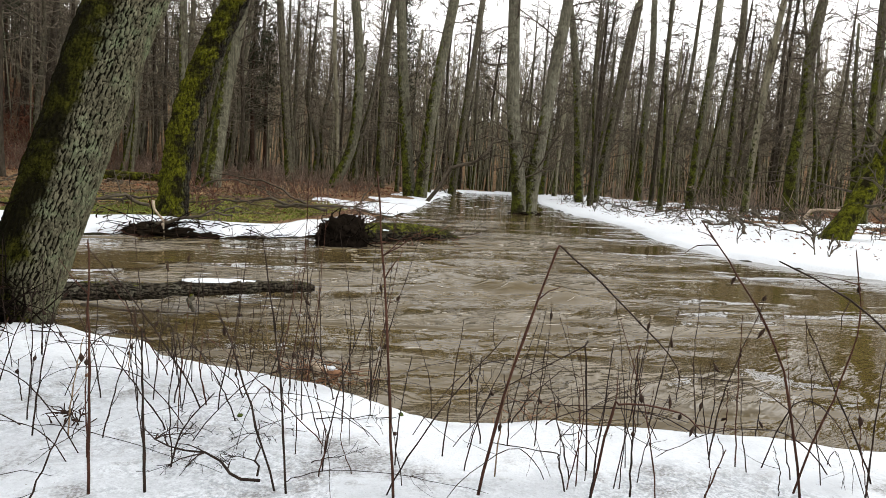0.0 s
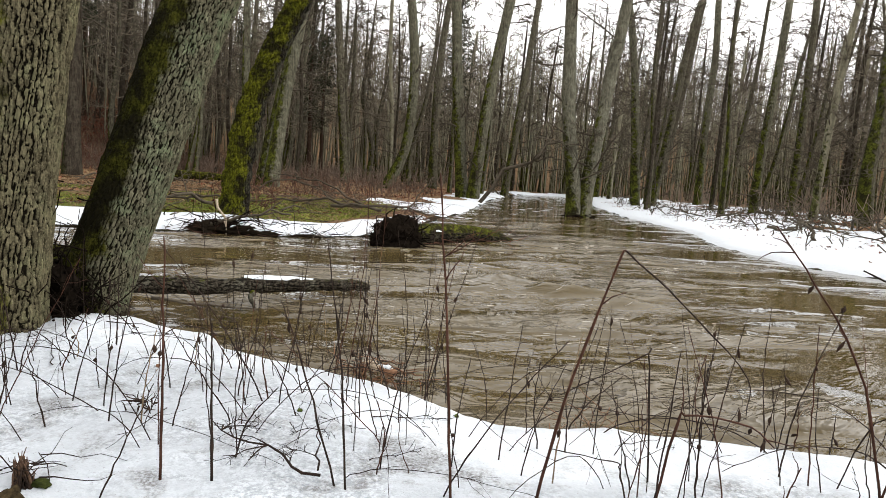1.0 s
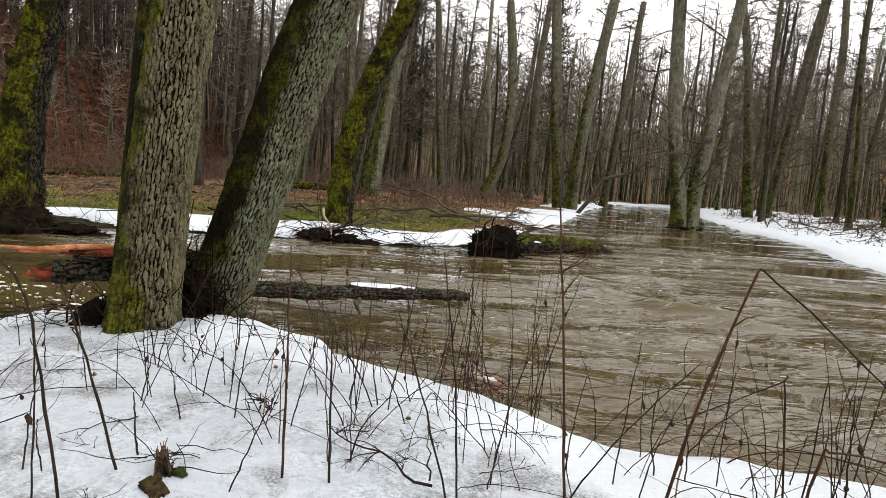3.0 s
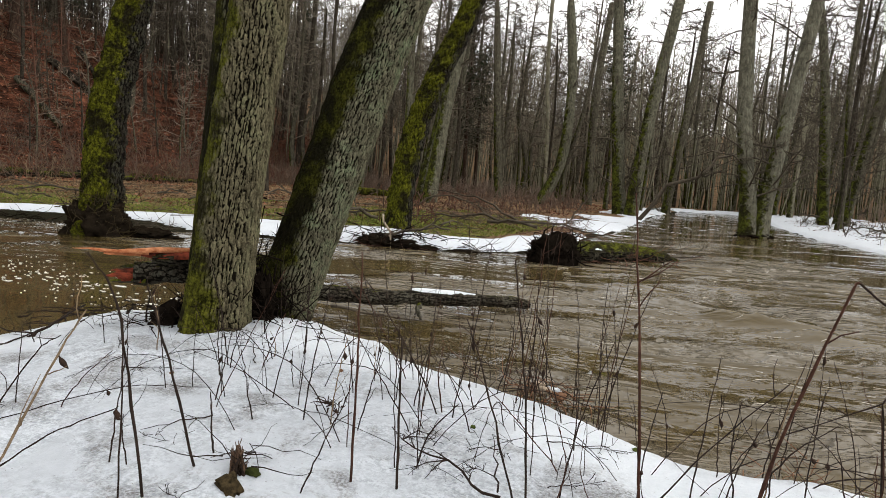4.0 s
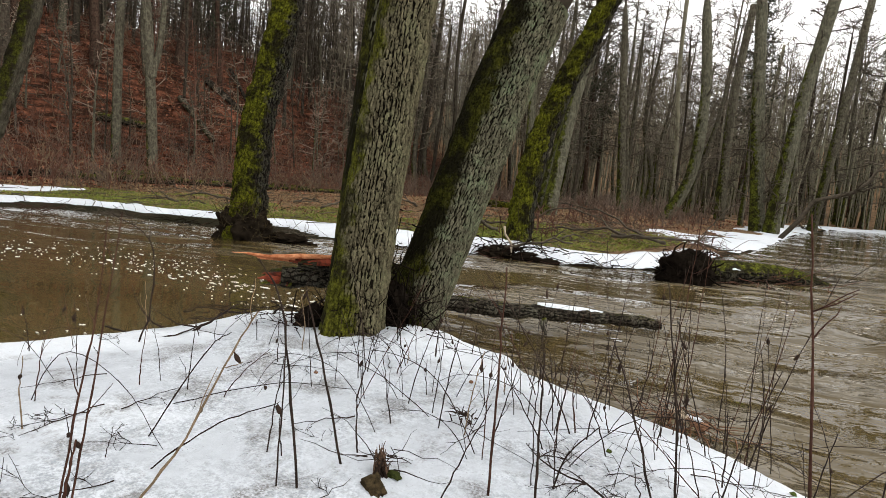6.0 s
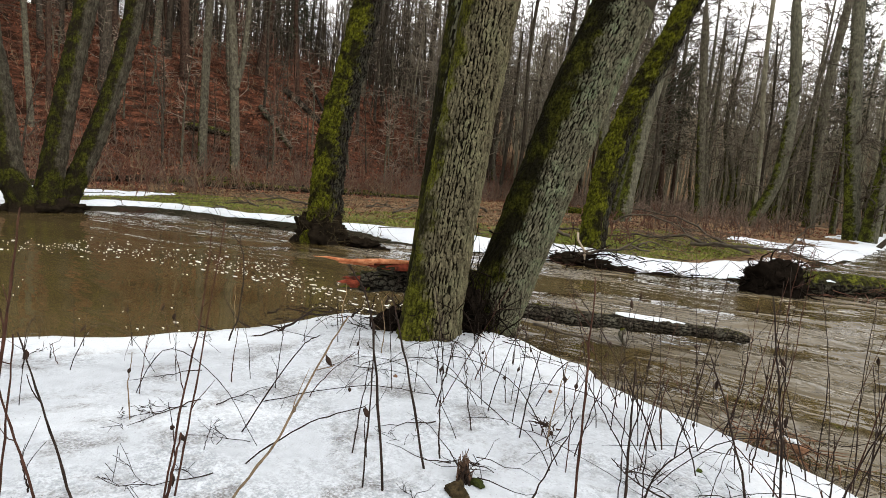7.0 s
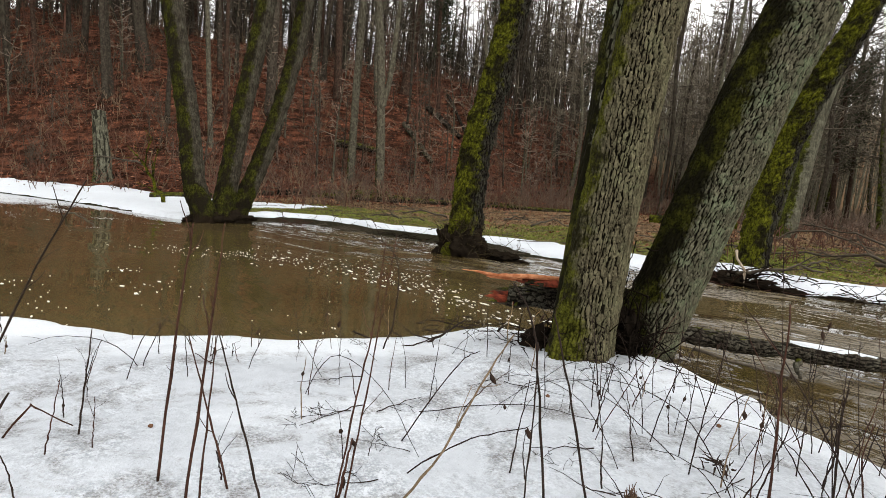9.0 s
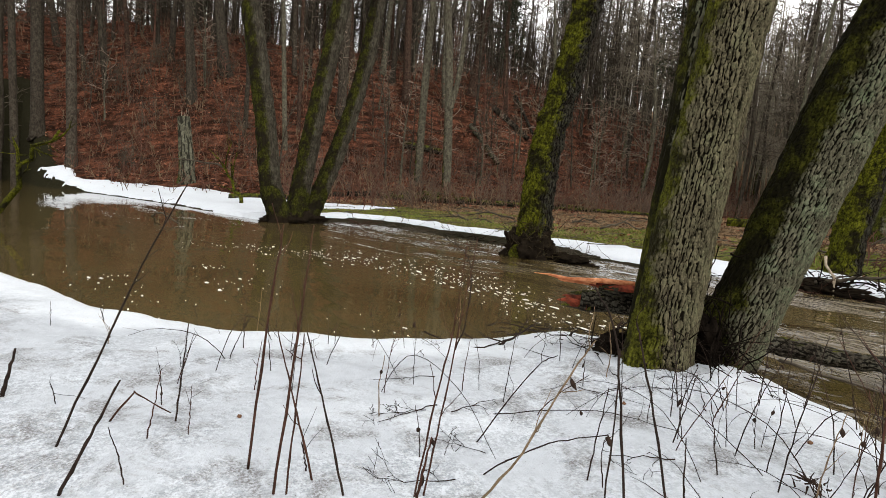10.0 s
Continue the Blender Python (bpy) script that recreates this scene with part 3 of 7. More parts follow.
# ---- the river ----
def water_force(x, y):
    """How rough the water runs: calm in the pool upstream, broken below the logs."""
    calm = smooth(-3.2, -5.2, x) * smooth(9, 4, y)
    rapid = np.exp(-((x - 0.6) ** 2 / 12 + (y - 9.5) ** 2 / 30))
    gust = 0.16 + 1.5 * smooth(0.36, 0.60, fbm(x * 0.5 + 3, y * 1.3 - x * 0.25, 79, 3))
    near = 0.55 * smooth(8.5, 5.5, y) * smooth(-4.4, -3.2, x)
    open_water = 1 - 0.62 * smooth(1.6, 4.2, x)
    return (0.50 * (1 - 0.85 * calm) + 0.75 * rapid * (1 - calm) + near) * open_water * gust * (1 + 0.8 * smooth(5, 10, y) * smooth(26, 16, y))


def water_stream(x, y):
    """Coordinates along and across the current."""
    bend = 0.5 * smooth(-2, 4, x) * smooth(16, 4, y)
    return x * np.cos(bend) + y * np.sin(bend), -x * np.sin(bend) + y * np.cos(bend)


STANDING_WAVES = ((0.75, 8.1, 0.75, 0.26, 0.17), (-0.15, 8.7, 0.75, 0.24, 0.14), (1.3, 7.6, 0.6, 0.20, 0.11), (-0.5, 7.9, 0.7, 0.22, 0.10), (-1.1, 9.9, 0.9, 0.30, 0.09), (0.5, 10.8, 1.1, 0.34, 0.09), (-1.4, 11.4, 0.8, 0.30, 0.05), (1.7, 9.1, 0.9, 0.30, 0.05), (0.9, 12.6, 1.0, 0.4, 0.06), (-0.9, 13.6, 0.9, 0.4, 0.05), (2.6, 11.2, 0.9, 0.32, 0.045), (0.1, 6.3, 0.9, 0.14, 0.045), (0.9, 6.0, 0.9, 0.13, 0.045), (-0.6, 6.9, 0.9, 0.16, 0.05), (-1.1, 6.0, 0.8, 0.14, 0.04), (0.4, 5.4, 0.9, 0.11, 0.035), (1.5, 5.3, 0.9, 0.11, 0.035), (2.2, 6.4, 0.9, 0.14, 0.04), (1.6, 6.9, 0.8, 0.14, 0.045), (-1.8, 7.4, 0.8, 0.16, 0.04))


def water_z(x, y):
    a, b = water_stream(x, y)
    wave = (fbm(a * 0.5, b * 1.1, 71, 2) - 0.37) * 0.080 + (fbm(a * 1.1, b * 3.0, 74, 2) - 0.37) * 0.055
    hump = 0 * x
    for hx, hy, wide, deep, tall in STANDING_WAVES:
        u, v = x - hx + 0.35 * (y - hy), y - hy - 0.25 * (x - hx)
        hump = hump + tall * np.exp(-((u / wide) ** 2 + (v / deep) ** 2))
    return wave * water_force(x, y) + hump * (0.5 + 0.8 * fbm(a * 1.5, b * 4, 75, 2) + 0.9 * (fbm(a * 2.2, b * 7, 76, 2) - 0.37))


def build_water():
    xs = np.concatenate([np.arange(-70, -22, 1.2), np.arange(-22, -8, 0.16), np.arange(-8, -4, 0.08), np.arange(-4, 5, 0.065), np.arange(5, 14, 0.12), np.arange(14, 70, 1.5)])
    ys = np.concatenate([np.arange(-20, -2, 0.4), np.arange(-2, 3, 0.13), np.arange(3, 13, 0.06), np.arange(13, 30, 0.15), np.arange(30, 80, 0.8)])

    verts, quads = sheet(xs, ys, lambda x, y: inside(RIVER, x, y) > -1.5, water_z)
    ob = sheet_object("river_water", verts, quads, WATER)
    x, y = verts[:, 0], verts[:, 1]
    a, b = water_stream(x, y)
    at = ob.data.attributes.new("flow", "FLOAT_VECTOR", "POINT")
    at.data.foreach_set("vector", np.stack([water_force(x, y), 0 * x, 0 * x], -1).ravel())
    at = ob.data.attributes.new("stream", "FLOAT_VECTOR", "POINT")
    at.data.foreach_set("vector", np.stack([a * 0.50, b * 1.25, 0 * x], -1).ravel())
    return tagged(ob, "fast brown muddy flood water with pale ripples", "river", kind="structure")


build_water()


# ---- trees ----
def branch_line(rng, p, d, length, n, wander=0.18, rise=0.0):
    """A crooked line from p along d."""
    pts, step = [np.array(p, float)], length / n
    d = np.array(d, float) / np.linalg.norm(d)
    for _ in range(n):
        d = d + rng.normal(0, wander, 3) + (0, 0, rise)
        d /= np.linalg.norm(d)
        pts.append(pts[-1] + d * step)
    return np.array(pts)


def fork(rng, shape, p, d, length, r, depth, sides=4, kids=5, wander=0.16, rise=0.02, least=0.015):
    """A limb with its side branches, down to the twigs."""
    n = 4 if depth > 1 else 2 if depth else 1
    line = branch_line(rng, p, d, length, n, wander, rise)
    shape.tube(line, np.maximum(np.linspace(r, r * 0.35, n + 1), least), max(3, sides), cap=False)
    if depth == 0:
        return
    for _ in range(kids):
        t = rng.uniform(0.2, 1.0)
        i = min(int(t * n), n - 1)
        q = line[i] + (line[i + 1] - line[i]) * (t * n - i)
        way = line[i + 1] - line[i]
        way = way / np.linalg.norm(way) + rng.normal(0, 0.62, 3)
        fork(rng, shape, q, way, length * rng.uniform(0.28, 0.55), r * 0.45, depth - 1, sides - 1, max(2, kids - 2), wander * 1.15, rise, least)


def crown_of(rng, line, radii, bottom, limbs, reach, depth=2, kids=5):
    """Side limbs all the way up a trunk, shorter towards its top."""
    s = Shape()
    n = len(line)
    for k in range(limbs):
        t = bottom + (1 - bottom) * (k + rng.uniform(0, 1)) / limbs
        i = min(int(t * (n - 1)), n - 2)
        p = line[i] + (line[i + 1] - line[i]) * (t * (n - 1) - i)
        a = rng.uniform(0, 2 * np.pi)
        up = rng.uniform(0.05, 0.75)
        length = reach * (1.15 - t) * rng.uniform(0.45, 1.1)
        fork(rng, s, p, (math.cos(a), math.sin(a), up), length, max(0.030, radii[i] * rng.uniform(0.10, 0.20)), depth, 4, kids)
    return s


def trunk_shape(rng, line, radii, sides=12, flare=1.5, lumps=0.05):
    """A trunk with a spread foot and uneven sides."""
    s = Shape()
    n = len(line)
    tan = np.gradient(line, axis=0)
    tan /= np.linalg.norm(tan, axis=1)[:, None]
    a = np.cross(tan[0], (0, 1.0, 0))
    a /= np.linalg.norm(a)
    ang = np.arange(sides) * 2 * np.pi / sides
    ridge = 1 + 0.13 * np.sin(ang * 3 + rng.uniform(0, 6)) + 0.10 * np.sin(ang * 5 + rng.uniform(0, 6))
    rings = []
    length = np.concatenate([[0], np.cumsum(np.linalg.norm(np.diff(line, axis=0), axis=1))])
    for p, t, r, l in zip(line, tan, radii, length):
        a = a - t * (a @ t)
        a /= np.linalg.norm(a)
        b = np.cross(t, a)
        foot = (flare - 1) * math.exp(-l / (2.2 * radii[0]))
        rr = r * (1 + foot * ridge + rng.normal(0, lumps, sides) * 0.5 + rng.normal(0, lumps) * 0.5)
        rings.append(p + rr[:, None] * (np.cos(ang)[:, None] * a + np.sin(ang)[:, None] * b))
    s.add(np.concatenate(rings), [(i * sides + j, i * sides + (j + 1) % sides, (i + 1) * sides + (j + 1) % sides, (i + 1) * sides + j) for i in range(n - 1) for j in range(sides)] + [tuple(range((n - 1) * sides, n * sides))])
    return s


def grow_on(spine, r0, r1, height):
    """Carries a spine on to the tree's full height, straightening up, with radii that taper to the tip."""
    p = [np.array(q, float) for q in spine]
    d = p[-1] - p[-2]
    d /= np.linalg.norm(d)
    seen = p[-1][2] - p[0][2]
    while p[-1][2] - p[0][2] < height:
        d = d + np.array((0, 0, 0.12))
        d /= np.linalg.norm(d)
        p.append(p[-1] + d * height * 0.14)
    line = spline(p, 22)
    h = line[:, 2] - line[0, 2]
    full = h[-1]
    radii = np.where(h < seen, r0 + (r1 - r0) * h / seen, r1 * (1 - 0.93 * (h - seen) / max(full - seen, 0.1)))
    return line, np.maximum(radii, 0.012)


def alder(spine, r0, r1, label, seed, height=20, mat=None, bottom=0.28, limbs=34, reach=3.6, name="alder_tree", group="alders of the flooded wood"):
    rng = np.random.default_rng(seed)
    tree = tagged(new(name), label, "tree", group)
    base = Vector(spine[0]) - Vector((0, 0, 0.25))
    tree.location = base
    spine0 = spine[0]
    spine = [tuple(base)] + [spine[0]] + list(spine[1:])
    spine = [np.array(p) - np.array(base) for p in spine]
    line, radii = grow_on(spine, r0, r1, height * (0.74 if -20 < spine0[0] and name == "alder_tree" else 1))
    part("trunk", trunk_shape(rng, line, radii), mat or BARK_ALDER, tree)
    part("crown", crown_of(rng, line, radii, bottom, limbs, reach), TWIG_HAZY if name == "broadleaf_tree" else TWIG, tree)
    return tree


def bark_trunk(spine, r0, r1, nu, nv, plate, depth, flare, seed, lumpy=0.0, wide=0.40, skirt=1.1):
    """A close trunk, its bark broken into long plates with furrows between them, and moss cushions where it is lumpy."""
    rng = np.random.default_rng(seed)
    line = spline(spine, nv)
    seg = np.concatenate([[0], np.cumsum(np.linalg.norm(np.diff(line, axis=0), axis=1))])
    tan = np.gradient(line, axis=0)
    tan /= np.linalg.norm(tan, axis=1)[:, None]
    R = np.linspace(r0, r1, nv)
    th = np.arange(nu) * 2 * np.pi / nu
    cols = max(8, int(round(2 * np.pi * r0 / plate[0])))
    U, V = np.meshgrid(th / (2 * np.pi) * cols, seg / plate[1])
    X, Y = np.cos(th)[None, :] * cols / 6.3, np.sin(th)[None, :] * cols / 6.3
    Uw = U + (fbm(X * 1.1 + V * 0.8 + 40, Y * 1.1 + V * 0.5 + 20, seed) - 0.47) * 1.5 + (fbm(X * 3.1 + V * 2.2 + 40, Y * 3.1 - V * 1.7 + 60, seed + 5) - 0.47) * 0.8
    Vw = V + (fbm(X * 2.3 + V * 1.3 + 70, Y * 2.3 + 30, seed + 6) - 0.47) * 0.7
    rows = int(V.max()) + 6
    jit = rng.uniform(-0.34, 0.34, (cols, rows, 2))
    col, row = np.floor(Uw).astype(int), np.floor(Vw).astype(int)
    near, pts = np.full(U.shape, 9e9), []
    best = np.zeros(U.shape + (2,))
    for di in (-2, -1, 0, 1, 2):
        for dj in (-2, -1, 0, 1, 2):
            ci, cj = col + di, row + dj
            w = jit[ci % cols, (cj + 3) % rows]
            q = np.stack([ci + 0.5 + w[..., 0] * 0.8, cj + 0.5 + 0.5 * (ci % cols % 2) + w[..., 1]], -1)
            pts.append(q)
            d = (q[..., 0] - Uw) ** 2 + (q[..., 1] - Vw) ** 2
            best = np.where((d < near)[..., None], q, best)
            near = np.minimum(near, d)
    gap = np.full(U.shape, 9.0)
    for q in pts:
        step = q - best
        size = np.sqrt((step ** 2).sum(-1)) + 1e-9
        d = ((q[..., 0] - Uw) ** 2 + (q[..., 1] - Vw) ** 2 - near) / (2 * size)
        slant = np.sqrt((step[..., 0] / size / plate[0]) ** 2 + (step[..., 1] / size / plate[1]) ** 2)
        d = d / slant * (1 + 1.6 * (np.abs(step[..., 1]) / size) ** 2)
        gap = np.where(size > 1e-6, np.minimum(gap, d), gap)
    grain = fbm(U * 3.1, V * 5.0, seed + 8)
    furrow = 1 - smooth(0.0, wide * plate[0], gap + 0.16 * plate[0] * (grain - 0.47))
    tone = np.sin(best[..., 0] * 12.9 + best[..., 1] * 78.2) * 0.5 + 0.5
    plates = (1 - furrow ** 1.5) * (0.75 + 0.25 * tone) + 0.3 * (grain - 0.5)
    ridge = 0.5 * np.sin(3 * th + 1.0 + seed) + 0.4 * np.sin(5 * th + seed * 2.0) + 0.3 * np.sin(8 * th + seed)
    foot = (flare - 1) * np.exp(-seg / (skirt * r0))
    big = 1 + foot[:, None] * (0.7 + 0.6 * ridge[None, :]) + 0.03 * ridge[None, :] + 0.05 * (fbm(np.cos(th)[None, :] * 1.5 + seg[:, None] * 1.3 + 9, np.sin(th)[None, :] * 1.5 + 0 * seg[:, None] + 5, seed + 11) - 0.5)
    girth = np.cos(th)[None, :] * r0, np.sin(th)[None, :] * r0
    cushion = fbm(girth[0] * 6 + seg[:, None] * 5 + 30, girth[1] * 6 + seg[:, None] * 3.1 + 50, seed + 21) - 0.47
    rad = R[:, None] * big + depth * (plates - 0.6) + lumpy * cushion
    a = np.cross(tan[0], (0, 1.0, 0))
    a /= np.linalg.norm(a)
    rings, outward = [], []
    for i in range(nv):
        a = a - tan[i] * (a @ tan[i])
        a /= np.linalg.norm(a)
        b = np.cross(tan[i], a)
        outward.append(np.cos(th)[:, None] * a + np.sin(th)[:, None] * b)
        rings.append(line[i] + rad[i][:, None] * outward[-1])
    s = Shape()
    idx = np.arange(nu * nv).reshape(nv, nu)
    nxt = np.roll(idx, -1, axis=1)
    s.add(np.concatenate(rings), np.stack([idx[:-1], nxt[:-1], nxt[1:], idx[1:]], -1).reshape(-1, 4))
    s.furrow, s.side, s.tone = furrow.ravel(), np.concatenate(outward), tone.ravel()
    return s, line, rad


def crown_above(line, r, seed, limbs, reach, height):
    """The top of a close tree, out of sight but for its reflection."""
    rng = np.random.default_rng(seed)
    d = line[-1] - line[-20]
    d /= np.linalg.norm(d)
    up = branch_line(rng, line[-1] - d * 0.05, d, height, 8, 0.05, 0.06)
    radii = np.linspace(r, 0.04, 9)
    s = crown_of(rng, up, radii, 0.05, limbs, reach)
    s.tube(up, radii, 10)
    return s


# the two close trunks on the near bank
oak = tagged(new("bank_tree"), "upright grey tree with deeply furrowed bark on the snowy bank", "tree")
shape, line, _ = bark_trunk([(-3.53, 3.43, -0.1), (-3.51, 3.475, 0.3), (-3.435, 3.62, 1.7), (-3.38, 3.71, 2.5), (-3.32, 3.81, 3.3)], 0.222, 0.222, 300, 560, (0.029, 0.100), 0.030, 1.66, 3, 0.02, 0.31, 1.7)
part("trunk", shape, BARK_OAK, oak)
part("crown", crown_above(line, 0.23, 4, 16, 3.5, 11), TWIG, oak)
oak2 = tagged(new("bank_tree"), "leaning grey-green tree with furrowed bark and a dark mossy side", "tree")
shape, line, _ = bark_trunk([(-3.54, 4.20, -0.1), (-3.48, 4.265, 0.3), (-3.19, 4.59, 1.6), (-2.99, 4.81, 2.5), (-2.79, 5.05, 3.3)], 0.256, 0.282, 300, 560, (0.028, 0.095), 0.028, 1.30, 5, 0.03, 0.30)
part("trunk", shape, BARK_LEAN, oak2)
part("crown", crown_above(line, 0.25, 6, 16, 3.5, 10), TWIG, oak2)

slim = tagged(new("bank_tree"), "slim dark mossy stem close behind the furrowed tree", "tree")
shape, line, _ = bark_trunk([(-3.82, 3.56, -0.1), (-3.82, 3.60, 0.4), (-3.81, 3.77, 1.86), (-3.83, 3.97, 3.4), (-3.88, 4.12, 4.3)], 0.11, 0.09, 60, 200, (0.05, 0.12), 0.012, 1.3, 14)
part("trunk", shape, BARK_LEAN, slim)
part("crown", crown_above(line, 0.09, 15, 10, 2.5, 6), TWIG, slim)

# mossy trees on the far bank
moss_a = tagged(new("mossy_tree"), "leaning tree thickly covered in green moss on the far bank", "tree")
shape, line, _ = bark_trunk([(-7.40, 13.75, -0.2), (-7.38, 13.8, 0.2), (-7.24, 14.05, 2.2), (-6.88, 14.35, 3.85), (-6.3, 14.7, 5.4), (-5.5, 15.2, 7.6), (-4.6, 15.8, 10)], 0.36, 0.24, 110, 420, (0.09, 0.16), 0.03, 1.30, 7, 0.16)
part("trunk", shape, BARK_MOSS, moss_a)
part("crown", crown_above(line, 0.22, 8, 14, 3, 7), TWIG, moss_a)
moss_b = tagged(new("mossy_tree"), "upright mossy tree with pale bark on one side at the water", "tree")
shape, line, _ = bark_trunk([(-12.2, 8.85, -0.2), (-12.2, 8.87, 0.2), (-12.28, 9.15, 2.7), (-12.2, 9.55, 4.5), (-12.1, 9.9, 6.2), (-11.9, 10.4, 9)], 0.44, 0.32, 110, 400, (0.09, 0.16), 0.035, 1.45, 9, 0.18)
part("trunk", shape, BARK_MOSS, moss_b)
part("crown", crown_above(line, 0.28, 10, 14, 3, 7), TWIG, moss_b)

# the three stems on the point upstream
for spine, r0, r1, seed, label in (([(-21.53, 4.74, 0.26), (-21.66, 4.43, 1.24), (-22.02, 4.21, 3.73), (-22.64, 3.72, 7.64)], 0.40, 0.34, 11, "curved dark alder stem, one of three from one stool"), ([(-21.66, 5.36, 0.26), (-21.73, 5.54, 1.41), (-21.80, 5.99, 4.00), (-21.84, 6.79, 8.18)], 0.41, 0.31, 12, "middle dark alder stem of three from one mossy stool"), ([(-21.84, 5.90, 0.26), (-21.80, 6.34, 1.33), (-21.75, 6.92, 2.93), (-21.66, 7.63, 5.51), (-21.71, 8.17, 8.45)], 0.37, 0.27, 13, "leaning mossy alder stem of three from one stool")):
    stem = tagged(new("alder_tree"), label, "tree", "alder stems on the point")
    shape, line, _ = bark_trunk([(spine[0][0], spine[0][1], -0.25)] + spine, r0, r1, 72, 260, (0.10, 0.45), 0.02, 1.6, seed, 0.10)
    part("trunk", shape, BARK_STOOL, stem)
    part("crown", crown_above(line, r1 * 0.95, seed + 900, 22, 3.6, 9), TWIG, stem)
# trees of the flooded wood
alder([(2.15, 28.8, 0), (2.0, 28.9, 1.4), (1.5, 29.4, 5.2), (1.3, 30.0, 10.4)], 0.36, 0.29, "pale grey-green alder standing in the river", 21, 21, BARK_PALE)
alder([(2.52, 28.85, 0), (2.66, 29.0, 1.5), (3.2, 29.5, 5.3), (3.95, 30.2, 10.6)], 0.35, 0.25, "leaning pale alder standing in the river", 22, 21, BARK_PALE)
alder([(8.4, 50, 0.1), (7.7, 51.2, 10.6), (7.0, 51.7, 15.6)], 0.34, 0.26, "slim alder with a mossy foot", 23, 22)
alder([(10.1, 52.3, 0.1), (11.6, 53.2, 7), (12.6, 54, 13), (13.3, 54.6, 18)], 0.34, 0.26, "curved leaning bare alder", 24, 22)
alder([(16.5, 62, 0.1), (16.8, 63, 9.1), (17.2, 63.8, 15.0), (17.1, 64.5, 21)], 0.42, 0.29, "tall alder with a mossy foot", 25, 23, BARK_GREEN)
alder([(15.5, 44, 0.05), (15.9, 44.7, 5), (16.5, 45.3, 10), (17, 46, 15.6)], 0.31, 0.24, "green-tinged alder on the snow", 26, 21, BARK_GREEN)
alder([(18, 44.2, 0.05), (18.5, 45.2, 7.9), (18.8, 46.1, 15.7)], 0.29, 0.22, "straight dark alder on the snow", 27, 21)
alder([(17.7, 34.3, 0.05), (17.8, 34.7, 3.35), (18.3, 35.2, 6.8), (18.4, 35.5, 9.4), (19, 35.9, 12.7)], 0.38, 0.27, "forked alder with a bare side limb", 28, 19)
alder([(11.13, 18.8, 0.15), (11.87, 19.0, 1.33), (12.66, 19.25, 2.99), (13.75, 19.6, 5.7)], 0.31, 0.27, "strongly leaning mossy tree on the snow", 29, 13, BARK_MOSS)
alder([(19.4, 30.7, 0.05), (19.7, 31.4, 5.9), (19.95, 32.1, 11.6)], 0.25, 0.19, "slim dark alder on the snow", 30, 19)
alder([(-4.8, 41, 0.1), (-5.6, 41.7, 7.4), (-6.2, 42.4, 14.4)], 0.44, 0.34, "thick grey alder beside the channel", 31, 22, BARK_GREEN)
alder([(-4.0, 40.3, 0.1), (-3.4, 41.2, 7.0), (-2.3, 42.3, 14.4)], 0.42, 0.34, "thick leaning alder beside the channel", 32, 22, BARK_GREEN)
alder([(-2.6, 56, 0.1), (-1.7, 57, 8), (-0.6, 58.8, 19)], 0.36, 0.28, "leaning alder by the channel", 33, 23)
alder([(-11.0, 43, 0.3), (-9.6, 43.8, 3.8), (-9.4, 44.5, 9.5), (-10, 45, 15)], 0.40, 0.33, "crooked alder with mossy bark", 34, 21, BARK_GREEN)
alder([(-9.4, 55, 0.3), (-9.5, 56, 10.8), (-8.9, 57.2, 19)], 0.42, 0.3, "dark bare winter alder", 35, 22)
alder([(-15.4, 47, 0.4), (-16.2, 47.8, 8), (-17, 48.5, 16)], 0.34, 0.28, "straight bare grey alder", 36, 22)
alder([(-12.9, 27.8, 0.7), (-12.5, 28.4, 5.2), (-12, 29, 9)], 0.34, 0.28, "pale alder behind the brown grass", 37, 20, BARK_GREEN)
alder([(-13.7, 28.3, 0.7), (-13.0, 28.9, 5.2), (-12.3, 29.5, 9)], 0.26, 0.22, "pale alder behind the brown grass", 38, 20, BARK_GREEN)
alder([(-15.1, 29.2, 0.7), (-15.4, 29.9, 7), (-15.6, 30.3, 11)], 0.21, 0.18, "slim spotted pale tree", 39, 20, BARK_GREEN)
alder([(-21.9, 25.3, 0.8), (-22.1, 25.8, 5.6), (-22.3, 26.3, 10)], 0.36, 0.30, "dark tree behind the grass", 40, 20, BARK_DARK)
alder([(7.7, 45.1, 0.1), (7.2, 45.9, 7.4), (6.4, 46.4, 13.8)], 0.31, 0.25, "mossy-footed alder on the snow", 41, 21, BARK_GREEN)
alder([(8.8, 45.2, 0.1), (9.8, 46.2, 6), (10.7, 47.1, 12), (11.5, 47.8, 15.6)], 0.29, 0.23, "curved alder on the snow", 42, 21)
# trees at the foot of the slope and on it
alder([(-37.3, 20.3, 1.2), (-38.1, 20.4, 9.5), (-38.9, 20.2, 15.2)], 0.33, 0.28, "grey forked tree at the foot of the slope", 51, 20, BARK_ALDER, 0.4, 18)
alder([(-37.75, 20.45, 7.6), (-37.7, 20.9, 9.5), (-37.7, 21.3, 14)], 0.20, 0.15, "side stem of the grey forked tree", 52, 11, BARK_ALDER, 0.3, 12)
alder([(-40.2, 19.4, 1.6), (-41.0, 19.9, 8.5), (-41.9, 20.6, 15)], 0.30, 0.26, "grey tree with a broken strip of bark on the slope", 53, 19, BARK_ALDER, 0.45, 16)
